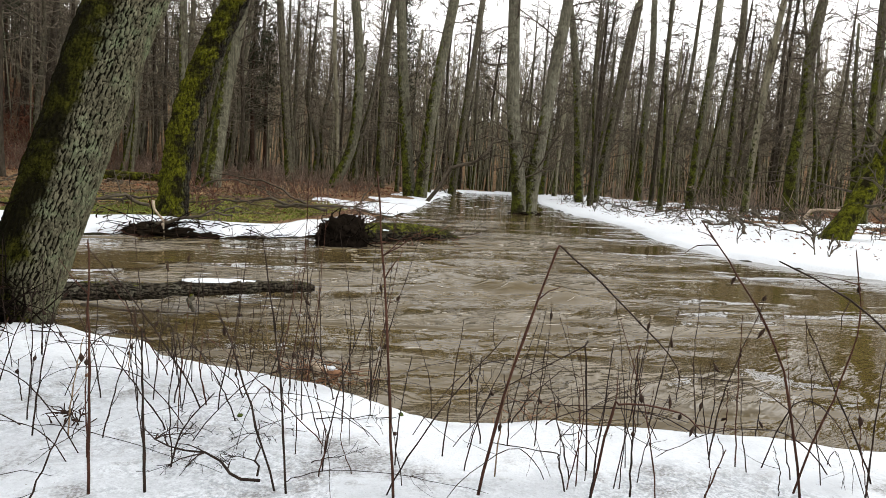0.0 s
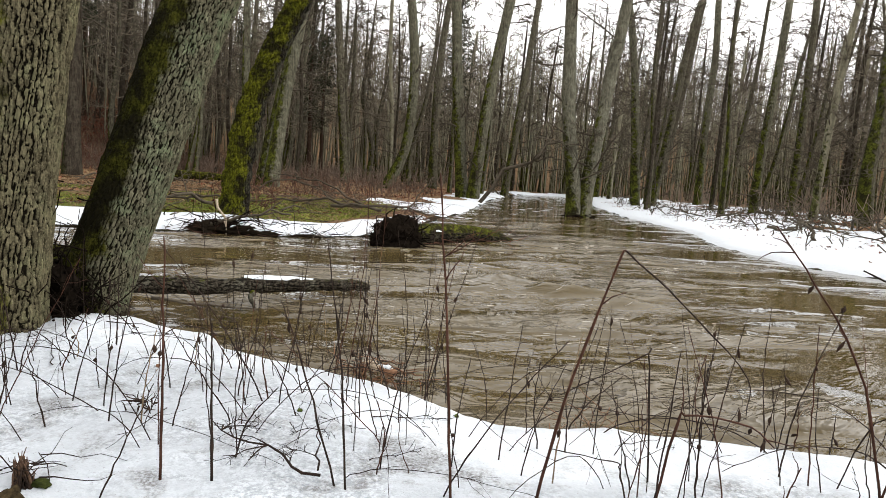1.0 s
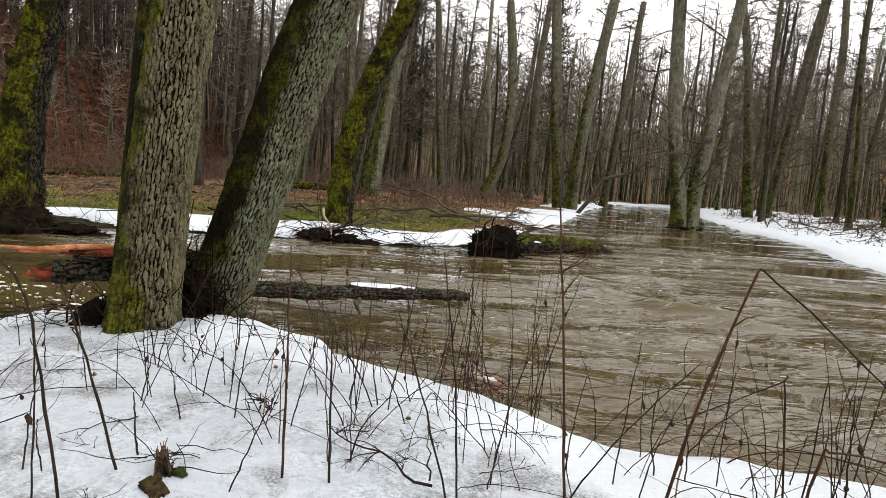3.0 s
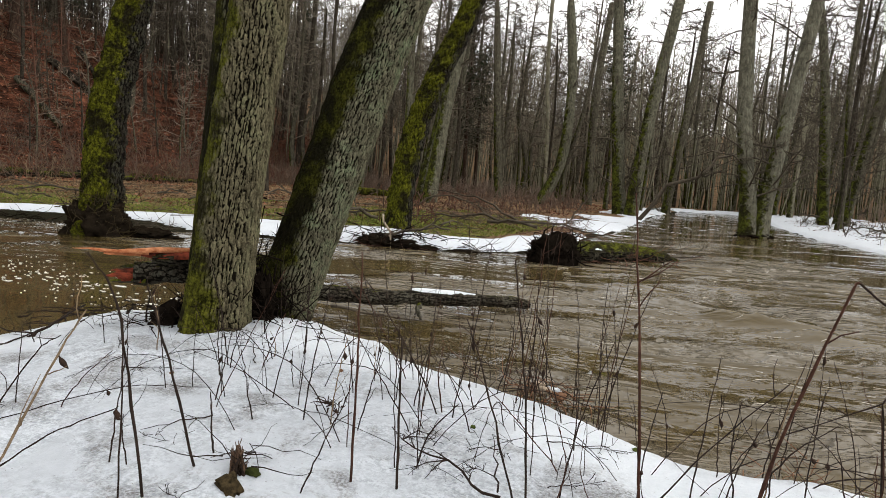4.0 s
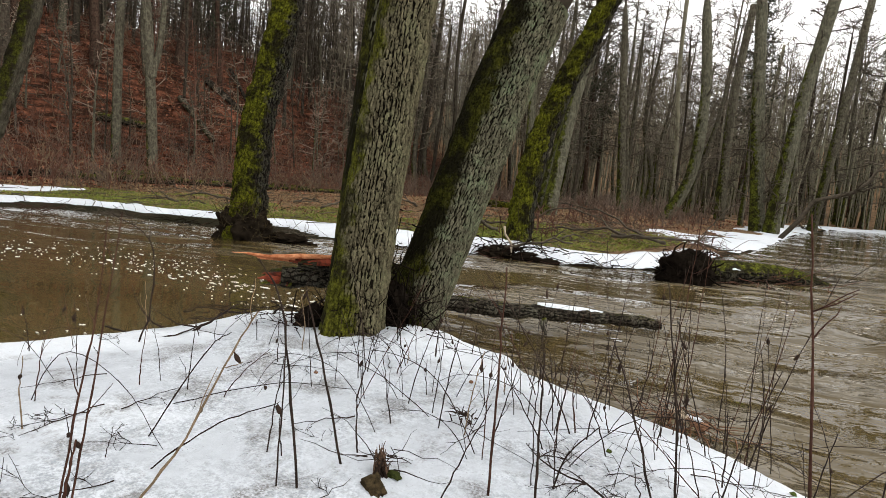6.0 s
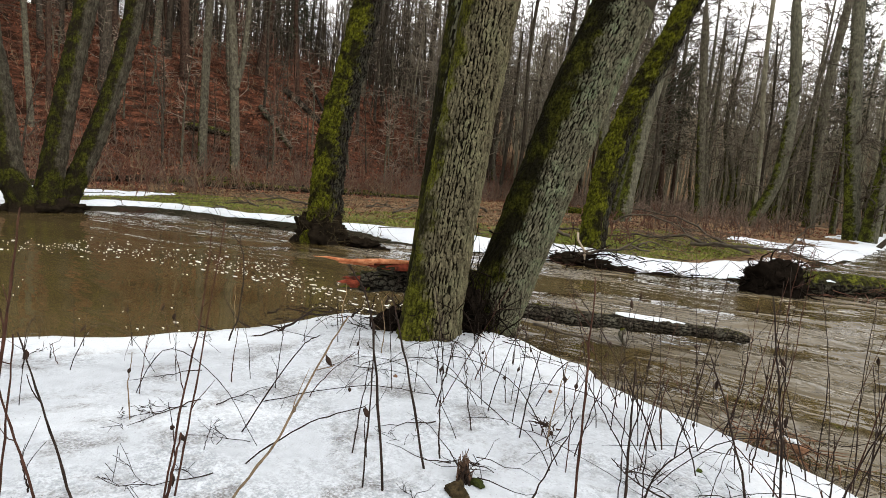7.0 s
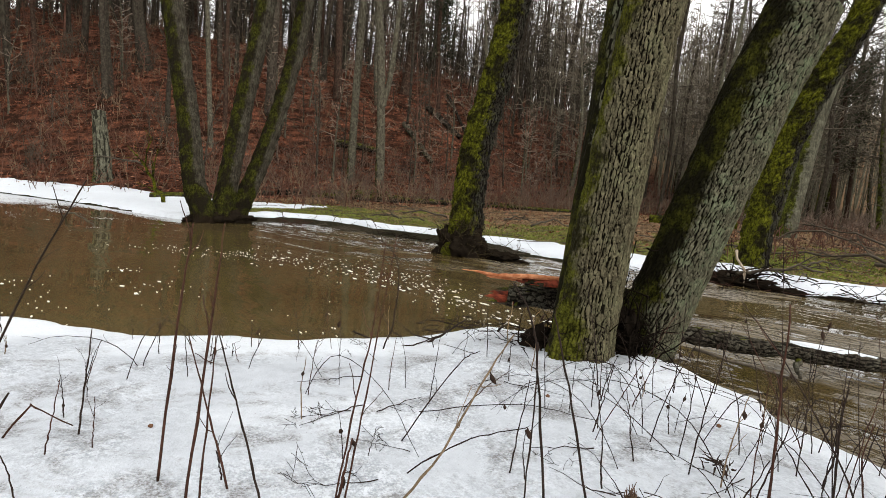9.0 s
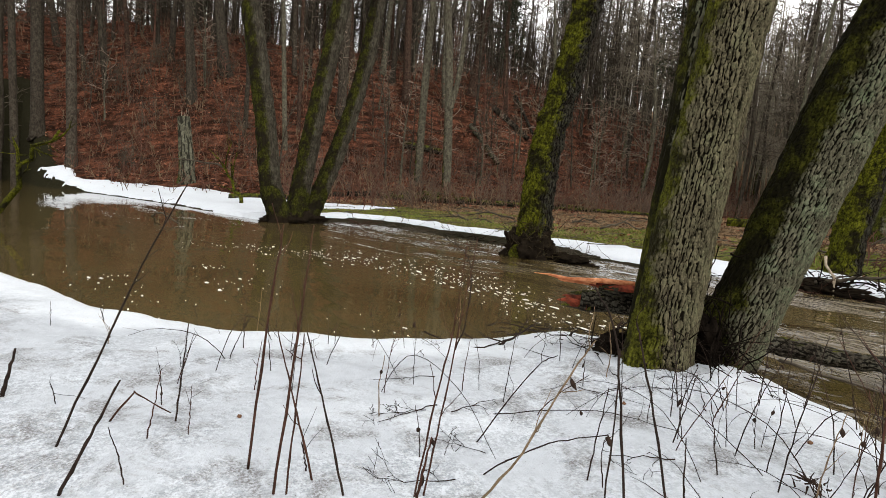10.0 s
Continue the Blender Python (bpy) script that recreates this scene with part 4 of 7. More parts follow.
for k, (foot, top, r, mat, label) in enumerate((((-51.3, 4.8, 7.3), (-53.6, 4.6, 13.7), 0.28, BARK_DARK, "dark tree on the leafy slope"), ((-54.9, 7.7, 9.8), (-57.0, 7.4, 15.1), 0.43, BARK_DARK, "thick dark tree high on the slope"), ((-44.8, 10.5, 3.6), (-47.3, 10.6, 13.9), 0.20, BARK_ALDER, "slim grey tree low on the slope"), ((-57.2, 14.1, 11.3), (-59.0, 14.4, 17.3), 0.23, BARK_SLOPE, "brown mossy tree high on the slope"), ((-47.3, 12.1, 5.3), (-49.3, 12.6, 14.8), 0.17, BARK_PINE, "slim reddish stem on the slope"), ((-50.5, 16.6, 7.2), (-52.3, 17.4, 16.6), 0.42, BARK_SLOPE, "thick grey tree on the slope"), ((-58.3, 20.1, 12.0), (-60.2, 20.5, 19.1), 0.27, BARK_PINE, "red-brown pine trunk high on the slope"), ((-59.1, 23.9, 13.1), (-60.5, 24.9, 20.2), 0.32, BARK_ALDER, "olive grey tree high on the slope"), ((-54.4, 24.6, 9.8), (-56.3, 25.2, 19.4), 0.40, BARK_PINE, "dark red-brown pine trunk on the slope"), ((-56.8, 33.6, 11.9), (-57.7, 35.5, 22.3), 0.50, BARK_PINE, "leaning red-brown pine trunk on the slope"),
        ((-53.3, -5.6, 3.5), (-55.8, -5.9, 13.8), 0.44, BARK_DARK, "thick dark tree on the slope"), ((-47.1, -3.1, 1.3), (-49.6, -3.3, 12.8), 0.34, BARK_SLOPE, "brown-grey tree at the foot of the slope"), ((-50.4, -6.6, 1.9), (-53.0, -7.1, 12.8), 0.27, BARK_DARK, "slim dark tree at the foot of the slope"), ((-61.9, -1.6, 10.7), (-63.7, -1.8, 16.6), 0.28, BARK_SLOPE, "mossy tree high on the slope"), ((-50.9, 4.5, 6.9), (-53.2, 4.3, 15.3), 0.24, BARK_DARK, "slim dark tree on the slope"), ((-55.4, 7.4, 10.2), (-57.4, 7.1, 16.9), 0.32, BARK_DARK, "dark tree high on the slope"), ((-60.4, 0.3, 10.9), (-62.4, 0.0, 16.6), 0.20, BARK_PINE, "slim red-brown stem high on the slope"), ((-67.9, -5.5, 12.7), (-70.0, -6.2, 17.1), 0.32, BARK_DARK, "dark tree on the top of the slope"))):
    foot = (foot[0], foot[1], float(ground_z(np.array([foot[0]]), np.array([foot[1]]))[0]) - 0.1)
    mid = tuple(0.5 * (a + b) for a, b in zip(foot, top))
    alder([foot, mid, top], r, r * 0.85, label, 540 + k, 20, mat, 0.5, 16, 3.6, "slope_tree", "trees on the leafy slope")


def filler_trees():
    """Copies of a few alders, thinly set where the wood goes on."""
    models = []
    for k in range(12):
        rng = np.random.default_rng(100 + k)
        lean = rng.normal(0, 0.05, 2) + (0.03, 0)
        spine = [(0, 0, 0)] + [(lean[0] * h + rng.normal(0, 0.12), lean[1] * h + rng.normal(0, 0.12), h) for h in (4, 9, 14)]
        models.append(alder(spine, rng.uniform(0.12, 0.24), rng.uniform(0.08, 0.14), ("slender bare alder", "slim grey alder", "bare dark alder")[k % 3] + " of the winter wood", 200 + k, rng.uniform(18, 24), (BARK_ALDER, BARK_HAZY, BARK_GREEN)[k % 3] if k < 9 else BARK_DARK, 0.36, 32, 4.4))
    rng = np.random.default_rng(77)
    spots = []
    for m, (x, y) in zip(models, ((-17, 58), (-7, 72), (12, 74), (24, 58), (30, 40), (-27, 44), (21, 84), (-30, 62), (-13, 84), (-47, 8), (-50, 30), (-44, 45))):
        m.location = (x, y, float(ground_z(np.array([x * 1.0]), np.array([y * 1.0]))[0]) - 0.25)
        spots.append((x, y))
    tries = 0
    while len(spots) < 178 and tries < 12000:
        tries += 1
        az = radians(rng.uniform(-100, 36))
        r = 34 + 75 * rng.uniform(0, 1) ** 0.85
        x, y = r * math.sin(az), r * math.cos(az)
        if (-57 < x < -33 and y < 44) or (x > -33 and rng.uniform() < 0.15):
            continue
        river = inside(RIVER, np.array([x]), np.array([y]))[0]
        if river > -1.5 or any((x - a) ** 2 + (y - b) ** 2 < 5 for a, b in spots):
            continue
        if y < 42 and -36 < x < 0:
            continue
        spots.append((x, y))
        z = float(ground_z(np.array([x]), np.array([y]))[0])
        s = rng.uniform(0.8, 1.2) * (1.0 if r < 58 and x > -30 else 1.3)
        k = int(rng.integers(9))
        k = 9 + k % 3 if x < -30 or k % 4 == 1 else k
        m = copy_thing(models[k], Matrix.Translation((x, y, z - 0.2)) @ Matrix.Rotation(rng.uniform(-0.7, 0.7), 4, "Z") @ Matrix.Diagonal((s, s, s * rng.uniform(0.9, 1.15), 1)))
    count = 0
    while count < 16:
        x, y = rng.uniform(-76, -55), rng.uniform(-16, 30)
        if x > -55 or any((x - a) ** 2 + (y - b) ** 2 < 9 for a, b in spots):
            continue
        spots.append((x, y))
        count += 1
        z = float(ground_z(np.array([x]), np.array([y]))[0])
        copy_thing(models[9 + count % 3], Matrix.Translation((x, y, z - 0.25)) @ Matrix.Rotation(rng.uniform(0, 6.28), 4, "Z") @ Matrix.Scale(rng.uniform(1.0, 1.5), 4))


filler_trees()


def saplings():
    """Thin young stems scattered over the slope and along its foot."""
    models = []
    for k in range(7):
        rng = np.random.default_rng(480 + k)
        tree = tagged(new("sapling"), ("thin pale sapling on the leafy slope", "thin reddish sapling on the leafy slope", "thin dark sapling on the leafy slope")[k % 3], "sapling", "saplings on the leafy slope")
        h = rng.uniform(3.5, 9)
        line = spline([(0, 0, -0.2), (rng.normal(0, 0.15), rng.normal(0, 0.15), h * 0.5), (rng.normal(0.2, 0.5), rng.normal(0, 0.5), h)], 10)
        radii = np.linspace(0.035 + 0.006 * h, 0.012, 10)
        part("trunk", trunk_shape(rng, line, radii, 7, 1.2), (BARK_ALDER, TWIG_RED, BARK_SLOPE)[k % 3], tree)
        part("crown", crown_of(rng, line, radii, 0.25, 16, 1.7, 1, 4), (TWIG_WOOD, TWIG_RED, TWIG)[k % 3], tree)
        models.append(tree)
    rng = np.random.default_rng(481)
    n = 0
    while n < 120:
        x, y = rng.uniform(-68, -36), rng.uniform(-14, 44)
        if inside(RIVER, np.array([x]), np.array([y]))[0] > -4 or fbm(np.array([x * 0.1]), np.array([y * 0.1]), 482)[0] < 0.40:
            continue
        m = Matrix.Translation((x, y, float(ground_z(np.array([x]), np.array([y]))[0]))) @ Matrix.Rotation(rng.uniform(0, 6.28), 4, "Z") @ Matrix.Rotation(rng.normal(0, 0.10), 4, "X") @ Matrix.Scale(rng.uniform(0.7, 1.25), 4)
        if n < 7:
            models[n].matrix_basis = m
        else:
            copy_thing(models[n % 7], m @ Matrix.Diagonal([1 / c for c in models[n % 7].scale] + [1]))
        n += 1


saplings()


def bushy_trees():
    """Spreading trees with dense twigs, where the wood closes the sky."""
    models = []
    for k in range(3):
        rng = np.random.default_rng(400 + k)
        lean = rng.normal(0, 0.06, 2)
        spine = [(0, 0, 0)] + [(lean[0] * h + rng.normal(0, 0.3), lean[1] * h + rng.normal(0, 0.3), h) for h in (3, 7, 11)]
        models.append(alder(spine, rng.uniform(0.2, 0.28), 0.12, "spreading bare tree with dense dark twigs", 410 + k, rng.uniform(15, 18), BARK_ALDER, 0.28, 50, 5.0, "broadleaf_tree", "spreading trees of the wood"))
    rng = np.random.default_rng(78)
    spots = []
    for k in range(1600):
        az = radians(rng.uniform(-46, -22) if k % 3 == 0 else rng.uniform(-18, 10) if k % 3 == 1 else rng.uniform(-95, 34))
        r = rng.uniform(56, 98)
        x, y = r * math.sin(az), r * math.cos(az)
        if inside(RIVER, np.array([x]), np.array([y]))[0] > -3 or any((x - a) ** 2 + (y - b) ** 2 < 16 for a, b in spots):
            continue
        z = float(ground_z(np.array([x]), np.array([y]))[0])
        spots.append((x, y))
        n = len(spots) - 1
        if n < 3:
            models[n].location = (x, y, z - 0.25)
        else:
            copy_thing(models[n % 3], Matrix.Translation((x, y, z - 0.25)) @ Matrix.Rotation(rng.uniform(0, 6.28), 4, "Z") @ Matrix.Scale(rng.uniform(0.8, 1.25), 4))
        if len(spots) >= 66:
            break


bushy_trees()


def pines():
    """Tall pines behind, bare below, with fuzzy dark crowns."""
    models = []
    for k in range(3):
        rng = np.random.default_rng(440 + k)
        pine = tagged(new("pine_tree"), "tall pine with a fuzzy dark green crown", "tree", "pines of the slope")
        h = rng.uniform(19, 23)
        line = spline([(0, 0, 0), (rng.normal(0, 0.2), rng.normal(0, 0.2), h * 0.5), (rng.normal(0, 0.4), rng.normal(0, 0.4), h)], 12)
        part("trunk", trunk_shape(rng, line, np.linspace(0.26, 0.05, 12), 10), BARK_PINE, pine)
        limbs, needles = Shape(), []
        for m in range(70):
            t = rng.uniform(0.32, 1.0)
            p = line[0] + (line[-1] - line[0]) * t
            a = rng.uniform(0, 6.28)
            l = 3.4 * (1.12 - t) ** 0.7 * rng.uniform(0.5, 1.1)
            way = branch_line(rng, p, (math.cos(a), math.sin(a), rng.uniform(-0.25, 0.35)), l, 4, 0.16, 0.03)
            limbs.tube(way, np.linspace(0.05, 0.015, 5), 4, cap=False)
            if t < 0.45 and rng.uniform() < 0.7:
                continue
            for q in way[1:]:
                for _ in range(5):
                    needles.append(np.concatenate([q + rng.normal(0, 0.30, 3), rng.normal(0, 1, 3) + (0, 0, 0.4)]))
        limb_part = part("limb_mass", limbs, TWIG, pine)
        c = np.array(needles)
        blades = []
        for _ in range(3):
            d = c[:, 3:] + rng.normal(0, 1.1, (len(c), 3))
            d /= np.linalg.norm(d, axis=1)[:, None]
            side = np.cross(d, rng.normal(0, 1, (len(c), 3)))
            side /= np.linalg.norm(side, axis=1)[:, None] + 1e-9
            l = rng.uniform(0.18, 0.36, (len(c), 1))
            blades.append(np.stack([c[:, :3], c[:, :3] + d * l * 0.5 + side * 0.05, c[:, :3] + d * l, c[:, :3] + d * l * 0.5 - side * 0.05], 1))
        v = np.concatenate(blades)
        s = Shape()
        s.add(v.reshape(-1, 3), np.arange(len(v) * 4).reshape(-1, 4))
        tagged(limb_part, kind="stuff")
        tagged(part("needle_mass", s, NEEDLE, pine, smooth=False), kind="stuff")
        models.append(pine)
    rng = np.random.default_rng(79)
    spots = []
    for k in range(600):
        az = radians(rng.uniform(-40, -20) if k % 3 == 1 else rng.uniform(-78, -55) if k % 3 == 2 else rng.uniform(-98, 0))
        r = rng.uniform(62, 105)
        x, y = r * math.sin(az), r * math.cos(az)
        if inside(RIVER, np.array([x]), np.array([y]))[0] > -4 or any((x - a) ** 2 + (y - b) ** 2 < 20 for a, b in spots):
            continue
        z = float(ground_z(np.array([x]), np.array([y]))[0])
        spots.append((x, y))
        n = len(spots) - 1
        if n < 3:
            models[n].location = (x, y, z - 0.25)
        else:
            copy_thing(models[n % 3], Matrix.Translation((x, y, z - 0.25)) @ Matrix.Rotation(rng.uniform(0, 6.28), 4, "Z") @ Matrix.Scale(rng.uniform(0.8, 1.15), 4))
        if len(spots) >= 30:
            break


pines()


def far_woods():
    """The wood beyond, too dense to count."""
    rng = np.random.default_rng(5)
    trunks, twigs, slope_trunks, slope_twigs = Shape(), Shape(), Shape(), Shape()

    def az_of(x, y):
        return math.degrees(math.atan2(x, y))

    count = 1150
    az = np.radians(rng.uniform(-102, 38, count))
    r = rng.uniform(82, 200, count) * np.where(az < -0.85, rng.uniform(0.72, 0.95, count), 1)
    X, Y = r * np.sin(az), r * np.cos(az)
    Z = ground_z(X, Y) - 0.3
    for x, y, z in zip(X, Y, Z):
        h = rng.uniform(17, 28) if az_of(x, y) > -48 else rng.uniform(14, 22)
        lean = rng.normal(0.03, 0.05, 2)
        line = spline([(x, y, z), (x + lean[0] * h * 0.5, y + lean[1] * h * 0.5 + rng.normal(0, 0.2), z + h * 0.5), (x + lean[0] * h, y + lean[1] * h, z + h)], 5)
        high = az_of(x, y) < -44 + rng.normal(0, 4)
        (slope_trunks if high else trunks).tube(line, np.linspace(rng.uniform(0.12, 0.26), 0.03, 5), 5, cap=False)
        boughs = slope_twigs if high else twigs
        for k in range(25):
            t = rng.uniform(0.34, 1)
            p = line[0] + (line[-1] - line[0]) * t
            a = rng.uniform(0, 6.28)
            d = np.array((math.cos(a), math.sin(a), rng.uniform(0.1, 0.9)))
            l = 4.2 * (1.15 - t) * rng.uniform(0.5, 1.1)
            q = p + d * l * 0.5 + rng.normal(0, 0.15, 3)
            boughs.tube([p, q, p + d * l + rng.normal(0, 0.3, 3)], [0.075, 0.05, 0.02], 3, cap=False)
            for _ in range(2):
                boughs.tube([q, q + (d + rng.normal(0, 0.75, 3)) * l * rng.uniform(0.3, 0.6)], [0.045, 0.026], 3, cap=False)
    count = 2700
    az = np.radians(rng.uniform(-60, 38, count))
    r = rng.uniform(70, 190, count)
    X, Y = r * np.sin(az), r * np.cos(az)
    Z = ground_z(X, Y, inside(RIVER, X, Y)) - 0.3
    dry = inside(RIVER, X, Y) < -2
    for x, y, z in zip(X[dry], Y[dry], Z[dry]):
        h = rng.uniform(9, 19)
        a, b = rng.normal(0.03, 0.06, 2) * h
        w = rng.uniform(0.06, 0.15)
        (slope_trunks if az_of(x, y) < -36 + rng.normal(0, 4) else trunks).tube([(x, y, z), (x + a * 0.45 + rng.normal(0, 0.15), y + b * 0.5, z + h * 0.5), (x + a, y + b, z + h)], [w, w * 0.7, 0.02], 4, cap=False)
    wood = tagged(new("far_wood"), "dense bare winter wood in the distance", "woodland", kind="stuff")
    # The paled bark and twigs carry the wood's haze in their colour.
    tagged(part("trunks", trunks, BARK_HAZY, wood), kind="stuff")
    tagged(part("twigs", twigs, TWIG_HAZY, wood), kind="stuff")
    tagged(part("slope_trunks", slope_trunks, BARK_SLOPE, wood), kind="stuff")
    tagged(part("slope_twigs", slope_twigs, TWIG, wood), kind="stuff")


far_woods()


def brush(name, label, mat, spots, tall, seed, r=0.012):
    """Thin leafless shoots, too many to count."""
    rng = np.random.default_rng(seed)
    s = Shape()
    zs = ground_z(spots[:, 0], spots[:, 1])
    for (x, y), z in zip(spots, zs):
        h = tall * rng.uniform(0.4, 1.1)
        fork(rng, s, (x, y, z - 0.05), (rng.normal(0, 0.3), rng.normal(0, 0.3), 1), h, r, 1, 3, 4, 0.12, 0.02)
    return tagged(part(name, s, mat), label, "undergrowth", kind="stuff")


def scatter(n, x0, x1, y0, y1, seed, ok):
    rng = np.random.default_rng(seed)
    p = np.stack([rng.uniform(x0, x1, n), rng.uniform(y0, y1, n)], -1)
    river = inside(RIVER, p[:, 0], p[:, 1])
    return p[ok(p[:, 0], p[:, 1], -river)]


brush("slope_brush", "reddish brown leafless brush on the slope", TWIG_RED, scatter(5200, -75, -22, -14, 75, 1, lambda x, y, o: (o > np.where(x < -36, 1.0, 5)) & (x < -26 - 0.1 * y) & (fbm(x * 0.12, y * 0.12, 80) > 0.38)), 1.5, 2, 0.020)
brush("slope_scrub", "pale dead stalks and scrub on the slope", STEM_TAN, scatter(2600, -70, -24, -14, 70, 21, lambda x, y, o: (o > np.where(x < -37, 1.0, 6)) & (x < -27 - 0.05 * y)), 1.3, 22, 0.016)
brush("slope_thicket", "dark leafless thicket at the foot of the slope", TWIG, scatter(1500, -60, -40, -14, 8, 25, lambda x, y, o: (o > 3) & (fbm(x * 0.25, y * 0.25, 84) > 0.46)), 2.2, 26, 0.022)
brush("slope_tangle", "brown leafless tangle at the foot of the slope", TWIG_MID, scatter(2600, -44, -24, -10, 60, 23, lambda x, y, o: (o > 7) & (x < -28 + 0.0 * y) & (fbm(x * 0.2, y * 0.2, 82) > 0.42)), 1.7, 24, 0.02)
brush("wood_brush", "leafless undergrowth below the alders", TWIG_WOOD, scatter(5200, -34, 50, 26, 95, 3, lambda x, y, o: (o > 4) & ((x > 2) | (y > 50)) & (fbm(x * 0.1, y * 0.1, 81) > 0.40) & ((x < 4) | (fbm(x * 0.25, y * 0.25, 83) > 0.54))), 2.0, 4, 0.024)
brush("wood_brush", "grey-brown leafless undergrowth at the wood's edge", TWIG_MID, scatter(1300, -34, 2, 27, 50, 31, lambda x, y, o: (o > 4) & (fbm(x * 0.1, y * 0.1, 81) > 0.42)), 1.1, 32, 0.016)
brush("bank_brush", "low brown tangle on the far bank", TWIG_RED, scatter(420, -24, -2, 14, 34, 5, lambda x, y, o: (o > 3.5) & (o < 16) & (x > -9 - 0.4 * (y - 14))), 0.8, 6, 0.012)


def branch_shape(points, r, seed):
    """A bare crooked stick through the points."""
    rng = np.random.default_rng(seed)
    line = spline(points, 10)
    line[1:-1] += rng.normal(0, r * 0.3, (8, 3))
    s = Shape()
    s.tube(line, np.linspace(r, r * 0.45, 10), 8)
    return s


def leaf_quads(spots, size, seed, lift=0.02, flat=0.5):
    """Small curled leaves lying about."""
    rng = np.random.default_rng(seed)
    n = len(spots)
    z = ground_z(spots[:, 0], spots[:, 1]) + lift
    c = np.concatenate([spots, z[:, None]], 1)
    a = rng.normal(0, 1, (n, 3)) * (1, 1, flat)
    a /= np.linalg.norm(a, axis=1)[:, None]
    b = np.cross(a, rng.normal(0, 0.5, (n, 3)) + (0, 0, 1))
    b /= np.linalg.norm(b, axis=1)[:, None] + 1e-9
    s = size * rng.uniform(0.5, 1.2, (n, 1))
    v = np.stack([c - a * s, c - b * s * 0.45 + (0, 0, 0.02), c + a * s, c + b * s * 0.45 + (0, 0, 0.02)], 1)
    shape = Shape()
    shape.add(v.reshape(-1, 3), np.arange(n * 4).reshape(n, 4))
    return shape


def litter_material():
    n = Nodes("loose_leaves", 0.85, 0.06)
    r = n.add("ShaderNodeNewGeometry").outputs["Random Per Island"]
    return n.colour(n.ramp(r, (0.0, (0.030, 0.011, 0.006)), (0.45, (0.115, 0.040, 0.022)), (0.8, (0.235, 0.094, 0.052)), (1.0, (0.30, 0.15, 0.092))))


LITTER = litter_material()
LITTER_TAN = plain("bleached_leaves", (0.060, 0.038, 0.020), (0.30, 0.20, 0.115), 9)
spots = scatter(78000, -76, -24, -16, 72, 7, lambda x, y, o: (o > np.where(x < -37, 1.0, 4)) & (x < -29) & (fbm(x * 0.75, y * 0.75, 85) > 0.43))
tagged(part("leaf_litter", leaf_quads(spots, 0.16, 8), LITTER, smooth=False), "reddish brown fallen leaves covering the slope", "leaves", kind="stuff")
spots = scatter(26000, -30, 30, 14, 60, 9, lambda x, y, o: (o > 2.5) & (snow_cover(x, y, -o) < 0) & ((x < 0) | (y > 24)))
tagged(part("leaf_litter", leaf_quads(spots, 0.09, 10), LITTER, smooth=False), "brown fallen leaves under the alders", "leaves", kind="stuff")


def grass(name, spots, tall, mat, label, seed, wide=0.012):
    rng = np.random.default_rng(seed)
    n = len(spots)
    c = np.concatenate([spots, ground_z(spots[:, 0], spots[:, 1])[:, None] - 0.02], 1)
    a = rng.uniform(0, 6.28, n)
    side = np.stack([np.cos(a), np.sin(a), 0 * a], -1) * wide
    tip = np.stack([rng.normal(0, 0.6, n), rng.normal(0, 0.6, n), np.ones(n)], -1) * (tall * rng.uniform(0.4, 1.1, n))[:, None]
    v = np.stack([c - side, c + side, c + tip * 0.6 + side * 0.6 + (0, 0, 0.02), c + tip * (1, 1, 0.9)], 1)
    s = Shape()
    s.add(v.reshape(-1, 3), np.arange(n * 4).reshape(n, 4))
    return tagged(part(name, s, mat, smooth=False), label, "grass", kind="stuff")


grass("bank_grass", scatter(110000, -30, -3, 6, 24, 11, lambda x, y, o: (o > 1.7) & (o < 9) & (snow_cover(x, y, -o) < 0) & (fbm(x * 0.35, y * 0.35, 86) + 0.035 * (o - 4) < 0.56)), 0.11, GRASS_GREEN, "short green winter grass on the far bank", 12)
grass("dry_grass", scatter(70000, -34, -2, 6, 40, 13, lambda x, y, o: (o > 2.0) & (snow_cover(x, y, -o) < 0) & (fbm(x * 0.35, y * 0.35, 86) + 0.035 * (o - 4) > 0.40)), 0.10, GRASS_DRY, "flattened brown grass on the far bank", 14)


spots = scatter(60000, -32, -2, 5, 30, 15, lambda x, y, o: (o > 1.6) & (o < 16) & (snow_cover(x, y, -o) < 0) & (fbm(x * 0.8, y * 0.8, 87) + 0.012 * o > 0.46))
tagged(part("leaf_litter", leaf_quads(spots, 0.055, 16), LITTER_TAN, smooth=False), "brown fallen leaves on the grass of the far bank", "leaves", kind="stuff")


